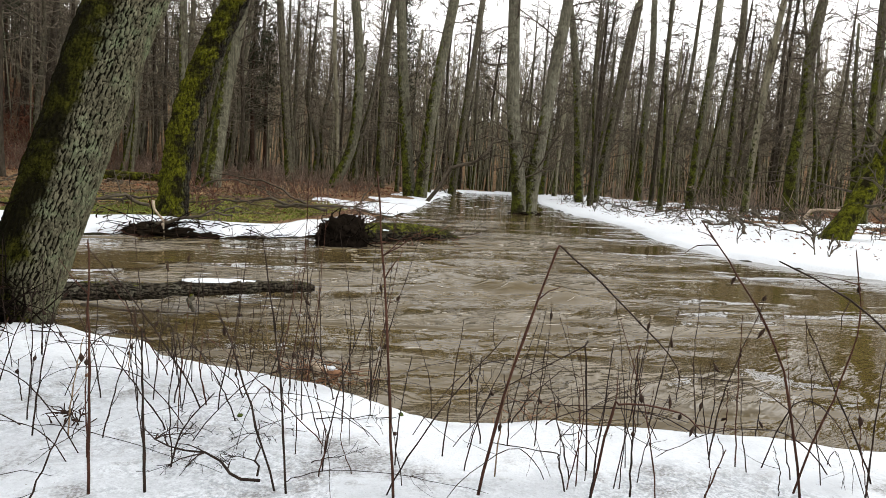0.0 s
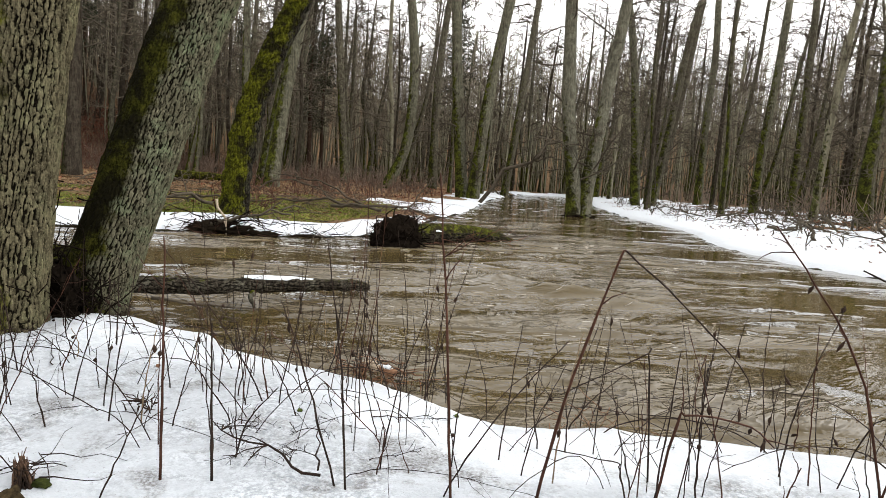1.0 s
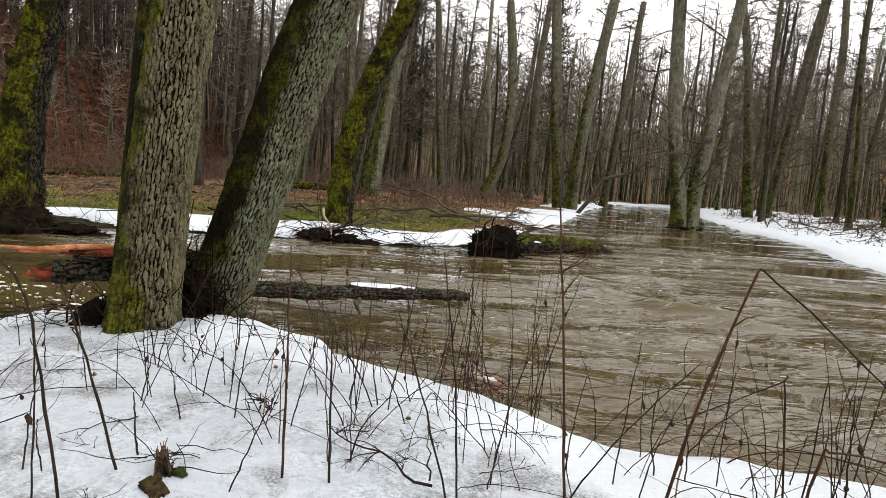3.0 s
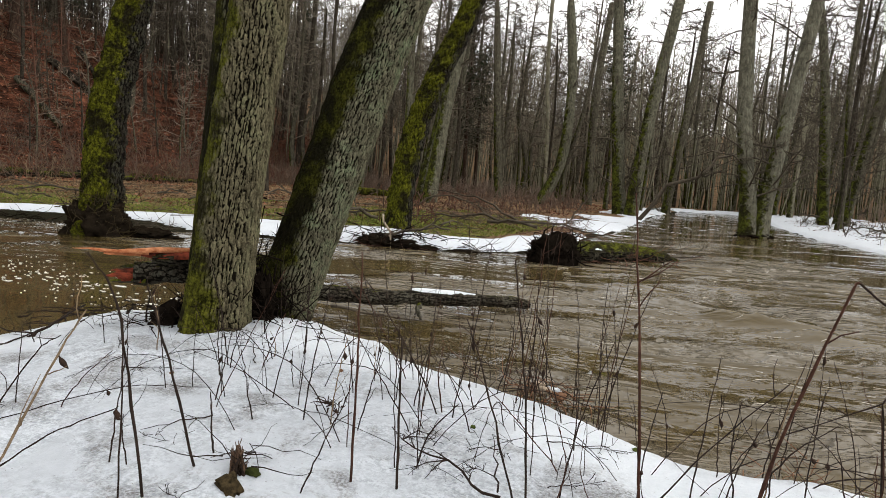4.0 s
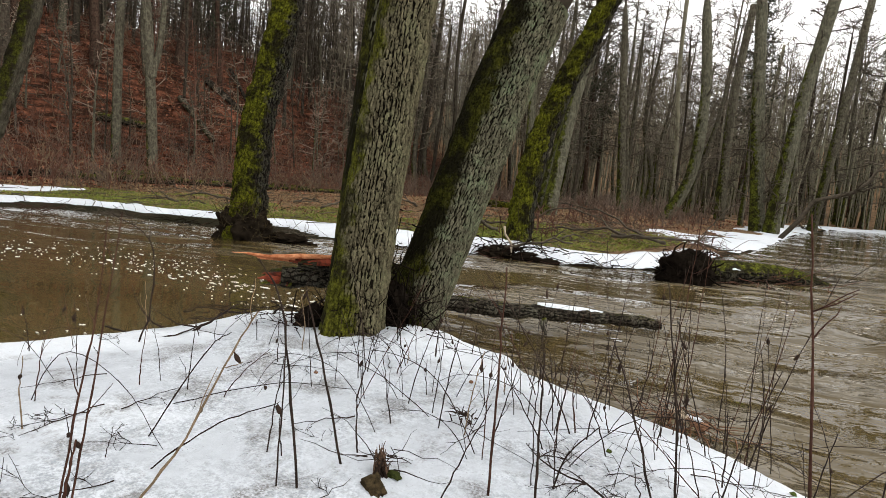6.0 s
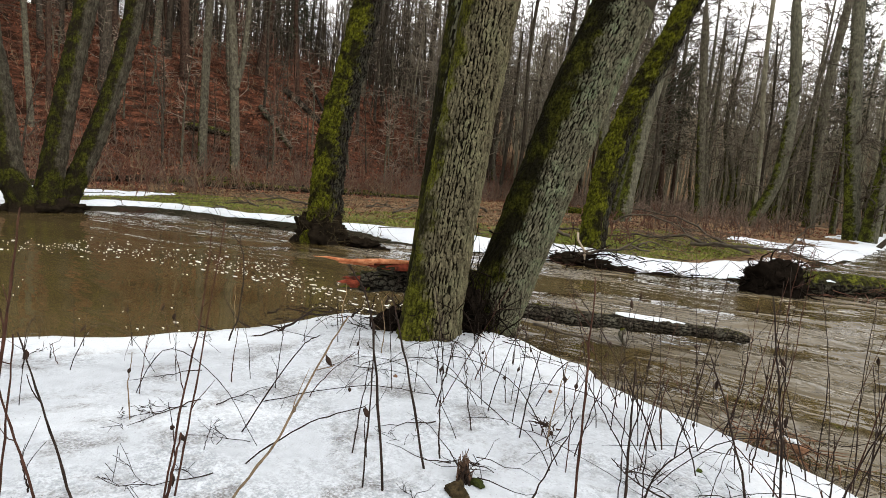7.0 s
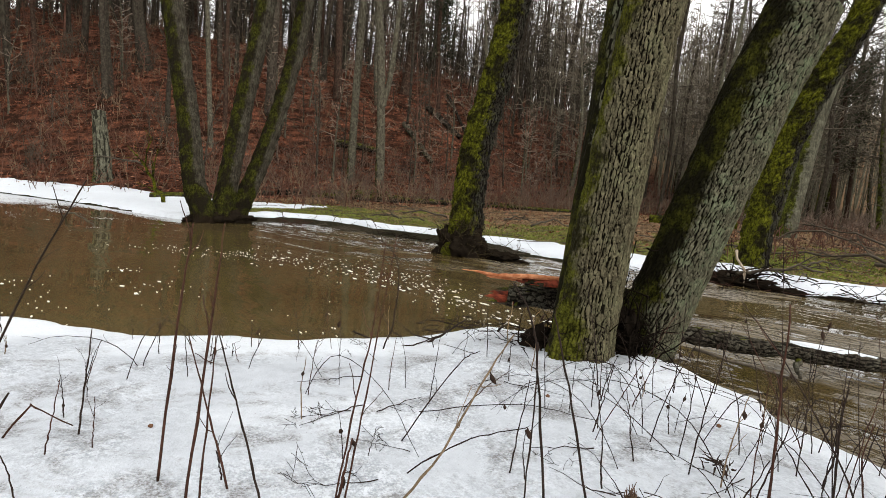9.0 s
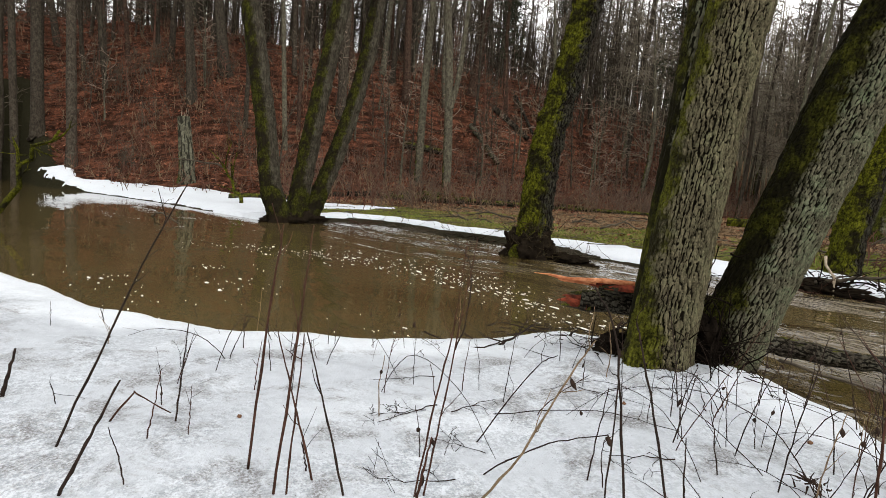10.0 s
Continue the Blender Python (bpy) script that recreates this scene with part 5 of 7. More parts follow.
def fallen_twigs():
    """Thin sticks lying about on the far bank."""
    rng = np.random.default_rng(17)
    s = Shape()
    for x, y in scatter(420, -30, -3, 6, 28, 18, lambda x, y, o: (o > 1.2) & (o < 14)):
        a, l, r = rng.uniform(0, math.pi), rng.uniform(0.4, 1.9), rng.uniform(0.008, 0.024)
        t = np.linspace(-0.5, 0.5, 6)
        px = x + t * l * math.cos(a) + rng.normal(0, 0.04, 6)
        py = y + t * l * math.sin(a) + rng.normal(0, 0.04, 6)
        if inside(RIVER, px, py).max() > -0.4:
            continue
        lift = 0.05 + 0.10 * np.maximum(snow_cover(px, py, inside(RIVER, px, py)) > 0, 0)
        s.tube(np.stack([px, py, ground_z(px, py) + lift], -1), np.linspace(r, r * 0.4, 6), 5)
    tagged(part("fallen_twigs", s, TWIG), "dark fallen twigs strewn over the far bank", "twigs", kind="stuff")


fallen_twigs()


# ---- fallen wood in the water ----
def log_shape(spine, r0, r1, seed, nu=48, nv=120, plate=(0.05, 0.12), depth=0.02, lumpy=0.0):
    s, _, _ = bark_trunk(spine, r0, r1, nu, nv, plate, depth, 1.0, seed, lumpy)
    idx = [list(range(nu - 1, -1, -1)), list(range((nv - 1) * nu, nv * nu))]
    s.others += idx
    return s


def cap_of_snow(pts, width, thick, seed):
    """A thin uneven strip of snow along a log's top."""
    rng = np.random.default_rng(seed)
    line = spline(pts, 40)
    d = np.gradient(line, axis=0)
    side = np.cross(d, (0, 0, 1.0))
    side /= np.linalg.norm(side, axis=1)[:, None]
    s = Shape()
    t = np.linspace(0, 1, 40)
    w = width * np.sqrt(np.clip(t * (1 - t) * 4, 0.01, 1)) * (0.7 + 0.6 * fbm(t * 9, t * 0, seed))
    prof = np.linspace(-1, 1, 7)
    rise = thick * np.clip(t * (1 - t) * 5, 0, 1) * (0.5 + fbm(t * 14, t * 0, seed + 1))
    v = line[:, None] + side[:, None] * (prof[None, :, None] * w[:, None, None]) + np.array((0, 0, 1.0)) * (rise[:, None] * (1 - prof ** 2) - 0.035 * prof ** 2)[:, :, None]
    idx = np.arange(280).reshape(40, 7)
    s.add(v.reshape(-1, 3), np.stack([idx[:-1, :-1], idx[1:, :-1], idx[1:, 1:], idx[:-1, 1:]], -1).reshape(-1, 4))
    return s


def shard(p, d, length, wide, thick, seed):
    """A torn splinter of wood."""
    rng = np.random.default_rng(seed)
    d = np.array(d, float) / np.linalg.norm(d)
    side = np.cross(d, (0, 0, 1.0))
    up = np.cross(side, d)
    s = Shape()
    rings = []
    for t, k in ((0, 1.0), (0.35, 0.9), (0.65, 0.62), (0.85, 0.35), (1.0, 0.06)):
        c = np.array(p) + d * length * t + side * rng.normal(0, 0.012) + up * rng.normal(0, 0.008)
        for a, b in ((-1, -0.7), (-0.6, 0.8), (0.2, 1.0), (1, 0.4), (0.7, -1)):
            rings.append(c + side * a * wide * k * rng.uniform(0.7, 1.2) + up * b * thick * k * rng.uniform(0.7, 1.2))
    idx = np.arange(25).reshape(5, 5)
    nxt = np.roll(idx, -1, axis=1)
    s.add(np.array(rings), np.stack([idx[:-1], nxt[:-1], nxt[1:], idx[1:]], -1).reshape(-1, 4))
    s.others += [[4, 3, 2, 1, 0], [20, 21, 22, 23, 24]]
    return s


log = tagged(new("fallen_log"), "fallen mossy log lying in the water behind the trees", "log")
part("log_body", log_shape([(-4.469, 3.512, 0.617), (-4.185, 3.823, 0.603), (-3.741, 4.390, 0.461), (-3.221, 5.288, 0.291), (-2.654, 6.139, 0.206), (-2.087, 6.847, 0.121), (-1.898, 7.084, 0.064)], 0.100, 0.060, 15, 72, 320, (0.05, 0.075), 0.014, 0.06), BARK_LOG, log)
part("side_branch", branch_shape([(-3.316, 4.816, 0.253), (-2.938, 5.052, 0.178), (-2.560, 5.430, 0.083)], 0.016, 16), TWIG, log)
part("knot", branch_shape([(-2.796, 5.761, 0.178), (-2.749, 5.666, 0.102), (-2.701, 5.619, 0.036)], 0.032, 17), BARK_LOG, log)
tagged(part("snow_patch", cap_of_snow([(-2.890, 5.761, 0.350), (-2.654, 6.091, 0.302), (-2.38, 6.45, 0.242)], 0.036, 0.010, 18), SNOW_CAP), "thin strip of snow along the fallen log", "snow")
for k, (p, d, l, w) in enumerate((((-4.412, 3.549, 0.636), (-0.74, -0.66, 0.02), 0.24, 0.055), ((-4.431, 3.530, 0.603), (-0.74, -0.66, -0.06), 0.26, 0.05), ((-4.393, 3.530, 0.574), (-0.76, -0.64, -0.04), 0.20, 0.05))):
    part("splinter", shard(p, d, l, w, 0.042, 20 + k), WOOD_RED, log, "raw red broken wood")
for k, (p, l, w) in enumerate((((-4.40, 3.60, 0.66), 0.22, 0.060), ((-4.37, 3.56, 0.545), 0.30, 0.065), ((-4.43, 3.62, 0.60), 0.17, 0.055))):
    part("bark_strip", shard(p, (-0.74, -0.66, -0.03 + 0.03 * k), l, w, 0.034, 60 + k), BARK_WET, log, "dark torn bark")
snapped = tagged(new("snapped_trunk"), "snapped trunk with raw orange splinters lodged behind the tree", "log")
part("log_body", log_shape([(-4.266, 3.528, 0.751), (-4.174, 3.630, 0.751), (-3.942, 3.880, 0.747), (-3.619, 4.342, 0.668), (-3.388, 4.712, 0.576)], 0.034, 0.105, 25, 48, 120, (0.05, 0.15), 0.018, 0.03), BARK_WET, snapped)
part("raw_face", shard((-3.896, 3.880, 0.793), (-0.74, -0.66, 0.0), 0.76, 0.06, 0.045, 29), WOOD_RED, snapped, "dark red split face")
for k, (p, d, l, w) in enumerate((((-3.989, 3.769, 0.821), (-0.72, -0.68, 0.01), 0.96, 0.034), ((-4.285, 3.510, 0.802), (-0.73, -0.68, 0.03), 0.44, 0.034), ((-4.322, 3.464, 0.784), (-0.73, -0.68, 0.06), 0.28, 0.028))):
    part("splinter", shard(p, d, l, w, 0.024, 30 + k), WOOD_ORANGE, snapped, "raw orange torn wood")


def tangle(name, label, category, centre, spread, count, mat, seed, length=0.5, r=0.006, flat=0.5, group=""):
    """A heap of thin sticks and roots."""
    rng = np.random.default_rng(seed)
    s = Shape()
    for _ in range(count):
        p = np.array(centre) + rng.normal(0, 1, 3) * spread
        p[2] = max(p[2], centre[2] - spread[2])
        d = rng.normal(0, 1, 3) * (1, 1, flat)
        line = branch_line(rng, p, d, length * rng.uniform(0.4, 1.2), 5, 0.22)
        s.tube(line, np.linspace(r * rng.uniform(0.5, 1.3), r * 0.3, 6), 4)
    return tagged(part(name, s, mat), label, category, group, "stuff")


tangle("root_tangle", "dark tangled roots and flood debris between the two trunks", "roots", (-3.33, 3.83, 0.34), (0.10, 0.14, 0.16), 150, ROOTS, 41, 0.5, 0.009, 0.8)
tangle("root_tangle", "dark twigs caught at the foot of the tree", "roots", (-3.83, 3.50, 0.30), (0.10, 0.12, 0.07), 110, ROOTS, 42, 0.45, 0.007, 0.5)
tangle("twig_heap", "loose dark twigs on the snow before the trees", "twigs", (-3.3, 3.95, 0.27), (0.28, 0.16, 0.02), 60, STEM_DARK, 43, 0.6, 0.004, 0.25)
tangle("twig_heap", "black drift twigs at the snow's edge", "twigs", (-5.0, 3.35, 0.18), (0.25, 0.45, 0.02), 26, STEM_DARK, 44, 0.5, 0.008, 0.2)


def lump(centre, size, seed, detail=4, rough=0.35):
    """An uneven mass."""
    bm = bmesh.new()
    bmesh.ops.create_icosphere(bm, subdivisions=detail, radius=1)
    for v in bm.verts:
        p = v.co.copy()
        k = 1 + rough * (noise.fractal(p * 1.7 + Vector((seed, 0, 0)), 0.6, 2.1, 5))
        v.co = Vector((p.x * size[0], p.y * size[1], p.z * size[2])) * k + Vector(centre)
    for f in bm.faces:
        f.smooth = True
    return bm


def bm_part(name, bm, mat, parent=None, label=""):
    me = bpy.data.meshes.new(name)
    bm.to_mesh(me)
    bm.free()
    me.materials.append(mat)
    return part(name, me, mat, parent, label)


# The tall lump fills the dark, rooty crevice between the two trunks.
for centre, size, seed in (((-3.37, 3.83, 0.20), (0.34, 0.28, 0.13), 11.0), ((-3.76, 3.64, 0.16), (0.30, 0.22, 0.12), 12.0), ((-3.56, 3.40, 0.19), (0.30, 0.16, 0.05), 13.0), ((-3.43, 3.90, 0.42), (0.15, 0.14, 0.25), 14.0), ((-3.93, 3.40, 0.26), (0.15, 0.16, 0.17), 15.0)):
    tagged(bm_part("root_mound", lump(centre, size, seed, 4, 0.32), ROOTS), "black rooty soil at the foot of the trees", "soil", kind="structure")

tangle("stick_heap", "dark roots and sticks wedged between the two bank trees", "sticks", (-3.41, 3.80, 0.55), (0.10, 0.12, 0.26), 80, ROOTS, 58, 0.28, 0.007, 0.9)
tangle("stick_heap", "dark broken twigs at the foot of the furrowed tree", "sticks", (-3.66, 3.33, 0.27), (0.30, 0.12, 0.03), 26, STEM_DARK, 59, 0.35, 0.005, 0.5)
tangle("stick_heap", "bent brown twigs in the snow before the leaning tree", "sticks", (-3.35, 3.95, 0.28), (0.24, 0.16, 0.05), 22, STEM_DARK, 60, 0.5, 0.004, 0.7)

def drift_stick(points, r, seed):
    return tagged(part("drift_stick", branch_shape(points, r, seed), STEM_DARK), "black wet drift stick at the snow's edge", "stick")


for k, pts in enumerate(([(-4.57, 2.69, 0.2), (-4.61, 2.89, 0.26), (-4.87, 3.35, 0.3)], [(-4.82, 2.43, 0.16), (-4.54, 2.48, 0.2), (-4.66, 2.85, 0.22)], [(-5.53, 2.44, 0.1), (-4.9, 2.38, 0.16), (-4.73, 2.48, 0.18)], [(-4.68, 3.6, 0.2), (-4.65, 3.67, 0.27)], [(-4.36, 3.52, 0.22), (-4.21, 3.63, 0.3), (-4.29, 4.0, 0.42)], [(-4.15, 3.4, 0.22), (-3.88, 3.37, 0.28), (-3.85, 3.5, 0.4)])):
    drift_stick(pts, (0.014, 0.010, 0.009, 0.014, 0.016, 0.012)[k], 1400 + k)

# uprooted trunk lying in the river
rootball = tagged(new("uprooted_trunk"), "uprooted mossy trunk with a black root plate in the river", "log")
bm_part("root_plate", lump((-2.75, 12.2, 0.16), (0.56, 0.50, 0.46), 3.0, 5, 0.24), ROOTS, rootball)
rng = np.random.default_rng(50)
s = Shape()
for _ in range(90):
    d = rng.normal(0, 1, 3)
    d[2] = abs(d[2]) * 0.7
    d /= np.linalg.norm(d)
    p = np.array((-2.75, 12.2, 0.12)) + d * (0.5, 0.45, 0.4)
    s.tube(branch_line(rng, p, d + rng.normal(0, 0.5, 3), rng.uniform(0.2, 0.55), 5, 0.35, -0.05), np.linspace(rng.uniform(0.01, 0.03), 0.004, 6), 5)
tagged(part("root_fringe", s, ROOTS, rootball), kind="stuff")
part("trunk", log_shape([(-2.55, 12.4, 0.20), (-1.9, 13.2, 0.22), (-1.3, 14.0, 0.18), (-0.8, 14.65, 0.06), (-0.4, 15.2, -0.12)], 0.25, 0.15, 51, 56, 130, (0.1, 0.2), 0.03), BARK_WET, rootball)
rng = np.random.default_rng(52)
s = Shape()
for _ in range(22):
    t = rng.uniform(0.45, 1)
    p = np.array((-2.2, 12.8, 0.25)) + np.array((2.2, 2.8, -0.2)) * t
    fork(rng, s, p, (rng.normal(0.3, 0.6), rng.normal(0.2, 0.6), rng.uniform(0, 0.5)), rng.uniform(0.5, 1.3), 0.010, 1, 4, 3, least=0.004)
tagged(part("branch_mass", s, TWIG, rootball), kind="stuff")
tagged(part("snow_patch", cap_of_snow([(-2.12, 12.72, 0.33), (-1.98, 12.85, 0.34), (-1.84, 13.0, 0.32)], 0.07, 0.02, 53), SNOW_CAP), "snow patch on the uprooted trunk", "snow")

# mud and flood debris round the mossy trees
for centre, size, seed, label in (((-6.9, 12.3, 0.0), (0.7, 0.6, 0.22), 4.0, "black mud mound under the leaning mossy tree"), ((-5.9, 12.1, -0.02), (0.55, 0.3, 0.13), 14.0, "black mud clod with roots at the far bank"), ((-5.0, 12.5, -0.03), (0.5, 0.2, 0.08), 5.0, "low mud spit along the far bank"), ((-11.4, 9.35, 0.0), (0.9, 0.4, 0.16), 6.0, "mud and roots at the mossy tree's foot"), ((-12.2, 8.82, 0.10), (0.60, 0.56, 0.66), 7.0, "root swell at the mossy tree's foot"), ((2.35, 28.75, -0.02), (0.75, 0.45, 0.22), 9.0, "dark rooty foot of the twin alders in the river")):
    tagged(bm_part("mud_mound", lump(centre, size, seed, 5, 0.45), MUD), label, "mud", kind="structure")
tagged(bm_part("mud_mound", lump((-21.65, 5.35, 0.05), (0.55, 1.0, 0.42), 8.0, 5, 0.35), MUD), "dark mossy stool of the three stems", "mud", kind="structure")
tangle("stick_heap", "dark flood sticks at the leaning mossy tree's foot", "sticks", (-6.7, 12.2, 0.22), (0.7, 0.35, 0.08), 90, ROOTS, 55, 0.9, 0.014, 0.4)
tangle("stick_heap", "dark flood sticks at the upright mossy tree's foot", "sticks", (-12.0, 8.75, 0.35), (0.34, 0.30, 0.32), 260, WOOD_ROT, 56, 0.45, 0.011, 1.2)
tangle("stick_heap", "thin brown twigs washed against the far bank", "sticks", (-1.9, 13.6, 0.1), (0.8, 0.8, 0.06), 70, TWIG_RED, 57, 1.0, 0.008, 0.3)
rng = np.random.default_rng(571)
for k in range(9):
    t = k / 8 + rng.normal(0, 0.03)
    x, y = np.interp(t, (0, 0.15, 0.35, 0.55, 0.8, 1), (-4.2, -6.3, -9.2, -13.2, -17.4, -21.6)), np.interp(t, (0, 0.15, 0.35, 0.55, 0.8, 1), (12.75, 12.05, 11.45, 10.35, 9.55, 7.85))
    tangle("stick_heap", "dark flood sticks and leaves along the far waterline", "sticks", (x, y, 0.05), (0.8, 0.18, 0.03), 46, (ROOTS, TWIG, STEM_RED)[k % 3], 572 + k, 0.7, 0.010, 0.2)


def branch_shape_line(points, r, seed, sides=6, n=10):
    rng = np.random.default_rng(seed)
    line = spline(points, n) + np.concatenate([[np.zeros(3)], rng.normal(0, r * 0.8, (n - 2, 3)), [np.zeros(3)]])
    s = Shape()
    s.tube(line, np.linspace(r, r * 0.4, n), sides)
    return s, line


def dead_branch(points, r, seed, label, mat=None, twigs=6, reach=0.8, name="fallen_branch"):
    rng = np.random.default_rng(seed)
    s, line = branch_shape_line(points, r, seed)
    for _ in range(twigs):
        i = int(rng.integers(2, len(line) - 1))
        fork(rng, s, line[i], line[i] - line[i - 1] + rng.normal(0, 0.12, 3), reach * rng.uniform(0.3, 1), r * 0.4, 1, 4, 3, 0.2, 0.0, 0.005)
    return tagged(part(name, s, mat or TWIG), label, "branch")


dead_branch([(-6.75, 11.95, 0.75), (-6.56, 11.9, 0.34), (-6.42, 11.86, -0.15)], 0.032, 61, "pale barkless stick leaning at the mud mound", WOOD_PALE, 1, 0.3)
dead_branch([(-6.9, 12.0, 0.2), (-6.2, 12.2, 0.42), (-5.3, 12.6, 0.48)], 0.05, 62, "dark crooked branch on the mud mound", TWIG, 4, 0.5)
dead_branch([(-3.2, 36.4, 0.0), (-1.94, 36.8, 2.0), (-0.6, 37.0, 2.5), (0.2, 37.1, 3.05), (0.8, 37.3, 3.8), (1.85, 37.4, 4.2)], 0.13, 63, "bare curved limb leaning out over the channel", TWIG, 10, 1.1)
dead_branch([(0.0, 37.08, 2.9), (1.05, 37.2, 3.07), (2.0, 37.3, 2.95)], 0.06, 630, "bare side limb over the channel", TWIG, 6, 0.8)
for k, pts in enumerate(([(9.09, 24.0, 0.33), (9.88, 24.2, 0.27), (10.49, 24.3, 0.57), (11.38, 24.6, 0.46)], [(8.98, 25.0, 0.9), (9.51, 24.8, 0.7), (9.93, 24.5, 0.34)], [(10.96, 24.0, 0.79), (11.43, 23.9, 0.46), (11.57, 23.5, 0.19)], [(10.82, 20.0, 0.7), (11.14, 20.0, 0.41), (11.23, 19.8, 0.25)])):
    dead_branch(pts, (0.07, 0.05, 0.06, 0.05)[k], 1300 + k, "dark crooked branch lying on the snow", TWIG, 5, 0.9)
dead_branch([(15.2, 28.6, 0.3), (16.1, 28.7, 0.95), (17.4, 28.9, 0.9), (18.3, 29.2, 0.35)], 0.09, 64, "pale curved barkless branch on the snow", WOOD_PALE, 3, 1.2)
dead_branch([(-4.4, 17.2, 0.4), (-6.5, 17.6, 0.6), (-9, 17.9, 0.4)], 0.055, 65, "dead branch lying in the brown grass", TWIG, 6, 0.9)
dead_branch([(-5.2, 18.5, 0.4), (-7.0, 19.2, 1.1), (-8.8, 19.6, 1.3)], 0.04, 66, "dead branch propped in the brown grass", TWIG, 6, 0.9)
dead_branch([(-28.8, 4.7, 0.2), (-29.8, 4.4, 1.2), (-30.1, 4.0, 1.97)], 0.10, 68, "mossy broken branch leaning on the snow", BARK_MOSS, 8, 1.4)
dead_branch([(-30.1, 4.05, 1.9), (-30.9, 2.9, 2.15), (-31.7, 1.9, 2.15)], 0.05, 69, "thin side branch over the snow", TWIG, 6, 1.0)
dead_branch([(-18.16, -2.97, 0.00), (-18.08, -2.69, 0.71), (-17.94, -2.26, 1.50), (-17.90, -2.10, 1.95), (-17.65, -1.58, 2.35)], 0.085, 691, "mossy limb leaning up out of the pool", BARK_MOSS, 7, 0.9)
dead_branch([(-22.6, 0.7, 0.02), (-20.6, 0.95, 0.22), (-18.2, 1.26, 0.0)], 0.035, 693, "thin dark branch lying in the pool", TWIG, 6, 0.8)
rng = np.random.default_rng(67)
for k in range(90):
    x, y = rng.uniform(6.5, 34) if k < 46 else rng.uniform(6.5, 16), rng.uniform(14, 55) if k < 46 else rng.uniform(13, 34)
    if inside(RIVER, np.array([x]), np.array([y]))[0] > -2 or x < 0.1 * y + 3:
        continue
    z = float(ground_z(np.array([x]), np.array([y]))[0]) + 0.12
    a, l = rng.uniform(0, 6.28), rng.uniform(1.0, 3.2)
    d = np.array((math.cos(a), math.sin(a), 0))
    dead_branch([(x, y, z), tuple(np.array((x, y, z)) + d * l * 0.5 + (0, 0, rng.uniform(0.1, 0.6))), tuple(np.array((x, y, z)) + d * l + (0, 0, rng.uniform(-0.05, 0.4)))], rng.uniform(0.03, 0.07) if k < 46 else rng.uniform(0.012, 0.03), 7000 + k, "dark dead branch lying on the snow", TWIG, 7, 1.2)
for k in range(26):
    x, y = rng.uniform(-26, -4), rng.uniform(12, 33)
    if inside(RIVER, np.array([x]), np.array([y]))[0] > -3.5:
        continue
    z = float(ground_z(np.array([x]), np.array([y]))[0]) + 0.1
    a, l = rng.uniform(0, 6.28), rng.uniform(1.0, 2.6)
    d = np.array((math.cos(a), math.sin(a), 0))
    dead_branch([(x, y, z), tuple(np.array((x, y, z)) + d * l * 0.5 + (0, 0, rng.uniform(0.05, 0.3))), tuple(np.array((x, y, z)) + d * l)], rng.uniform(0.025, 0.06), 760 + k, "dead branch lying in brown grass", TWIG, 5, 0.9)


brush("snow_twigs", "thin dark twigs poking out of the snow", TWIG, scatter(620, 5.5, 30, 13, 52, 96, lambda x, y, o: (o > 1.2) & (fbm(x * 0.4, y * 0.4, 97) > 0.48)), 0.7, 98, 0.009)
spots = scatter(9000, 4.5, 30, 12, 52, 99, lambda x, y, o: (o > 0.8) & (fbm(x * 0.5, y * 0.9, 100) > 0.50))
tagged(part("leaf_litter", leaf_quads(spots, 0.05, 101, 0.13), LITTER, smooth=False), "brown leaves and bark bits strewn on the snow", "leaves", kind="stuff")
for k, (pts, r, label) in enumerate((([(-5.7, 16.4, 0.52), (-4.7, 16.3, 0.58), (-3.5, 16.5, 0.5), (-2.6, 17.0, 0.42)], 0.05, "long dead branch lying on the grass by the snow"), ([(-9.4, 18.8, 0.7), (-8.1, 18.9, 1.15), (-6.4, 18.5, 0.75)], 0.04, "bowed dead branch in the brown grass"), ([(-3.9, 18.2, 0.3), (-3.4, 18.6, 1.1), (-3.1, 18.8, 1.5)], 0.03, "dead forked stalk at the bank's corner"), ([(-10.4, 15.6, 0.5), (-9.2, 15.9, 0.62), (-8.2, 16.0, 0.5)], 0.045, "dead branch lying in the green grass"))):
    dead_branch(pts, r, 1200 + k, label, TWIG, 5, 0.8)
tangle("brush_pile", "heap of thin dead twigs on the far bank", "twigs", (-6.2, 18.3, 0.55), (1.2, 0.7, 0.10), 120, TWIG_MID, 1210, 1.1, 0.009, 0.25)
tangle("brush_pile", "reddish dead stalks at the bank's corner", "twigs", (-3.5, 17.0, 0.35), (0.5, 0.4, 0.18), 130, TWIG_RED, 1211, 0.8, 0.008, 0.8)


def ground_log(x0, y0, x1, y1, r, seed, label, mat=None, sink=0.3):
    z0, z1 = ground_z(np.array([x0, x1]) * 1.0, np.array([y0, y1]) * 1.0)
    mid = ((x0 + x1) / 2, (y0 + y1) / 2, (z0 + z1) / 2 + r * (1 - sink) + 0.05)
    ob = part("fallen_log", log_shape([(x0, y0, z0 + r * (1 - sink)), mid, (x1, y1, z1 + r * (1 - sink))], r, r * 0.7, seed, 20, 40, (0.12, 0.3), 0.03), mat or BARK_WET)
    return tagged(ob, label, "log")


ground_log(-34.5, 14.0, -31.0, 25.0, 0.22, 81, "long mossy log at the foot of the slope")
ground_log(-33.0, 24.0, -27.5, 31.0, 0.20, 82, "mossy log at the foot of the slope")
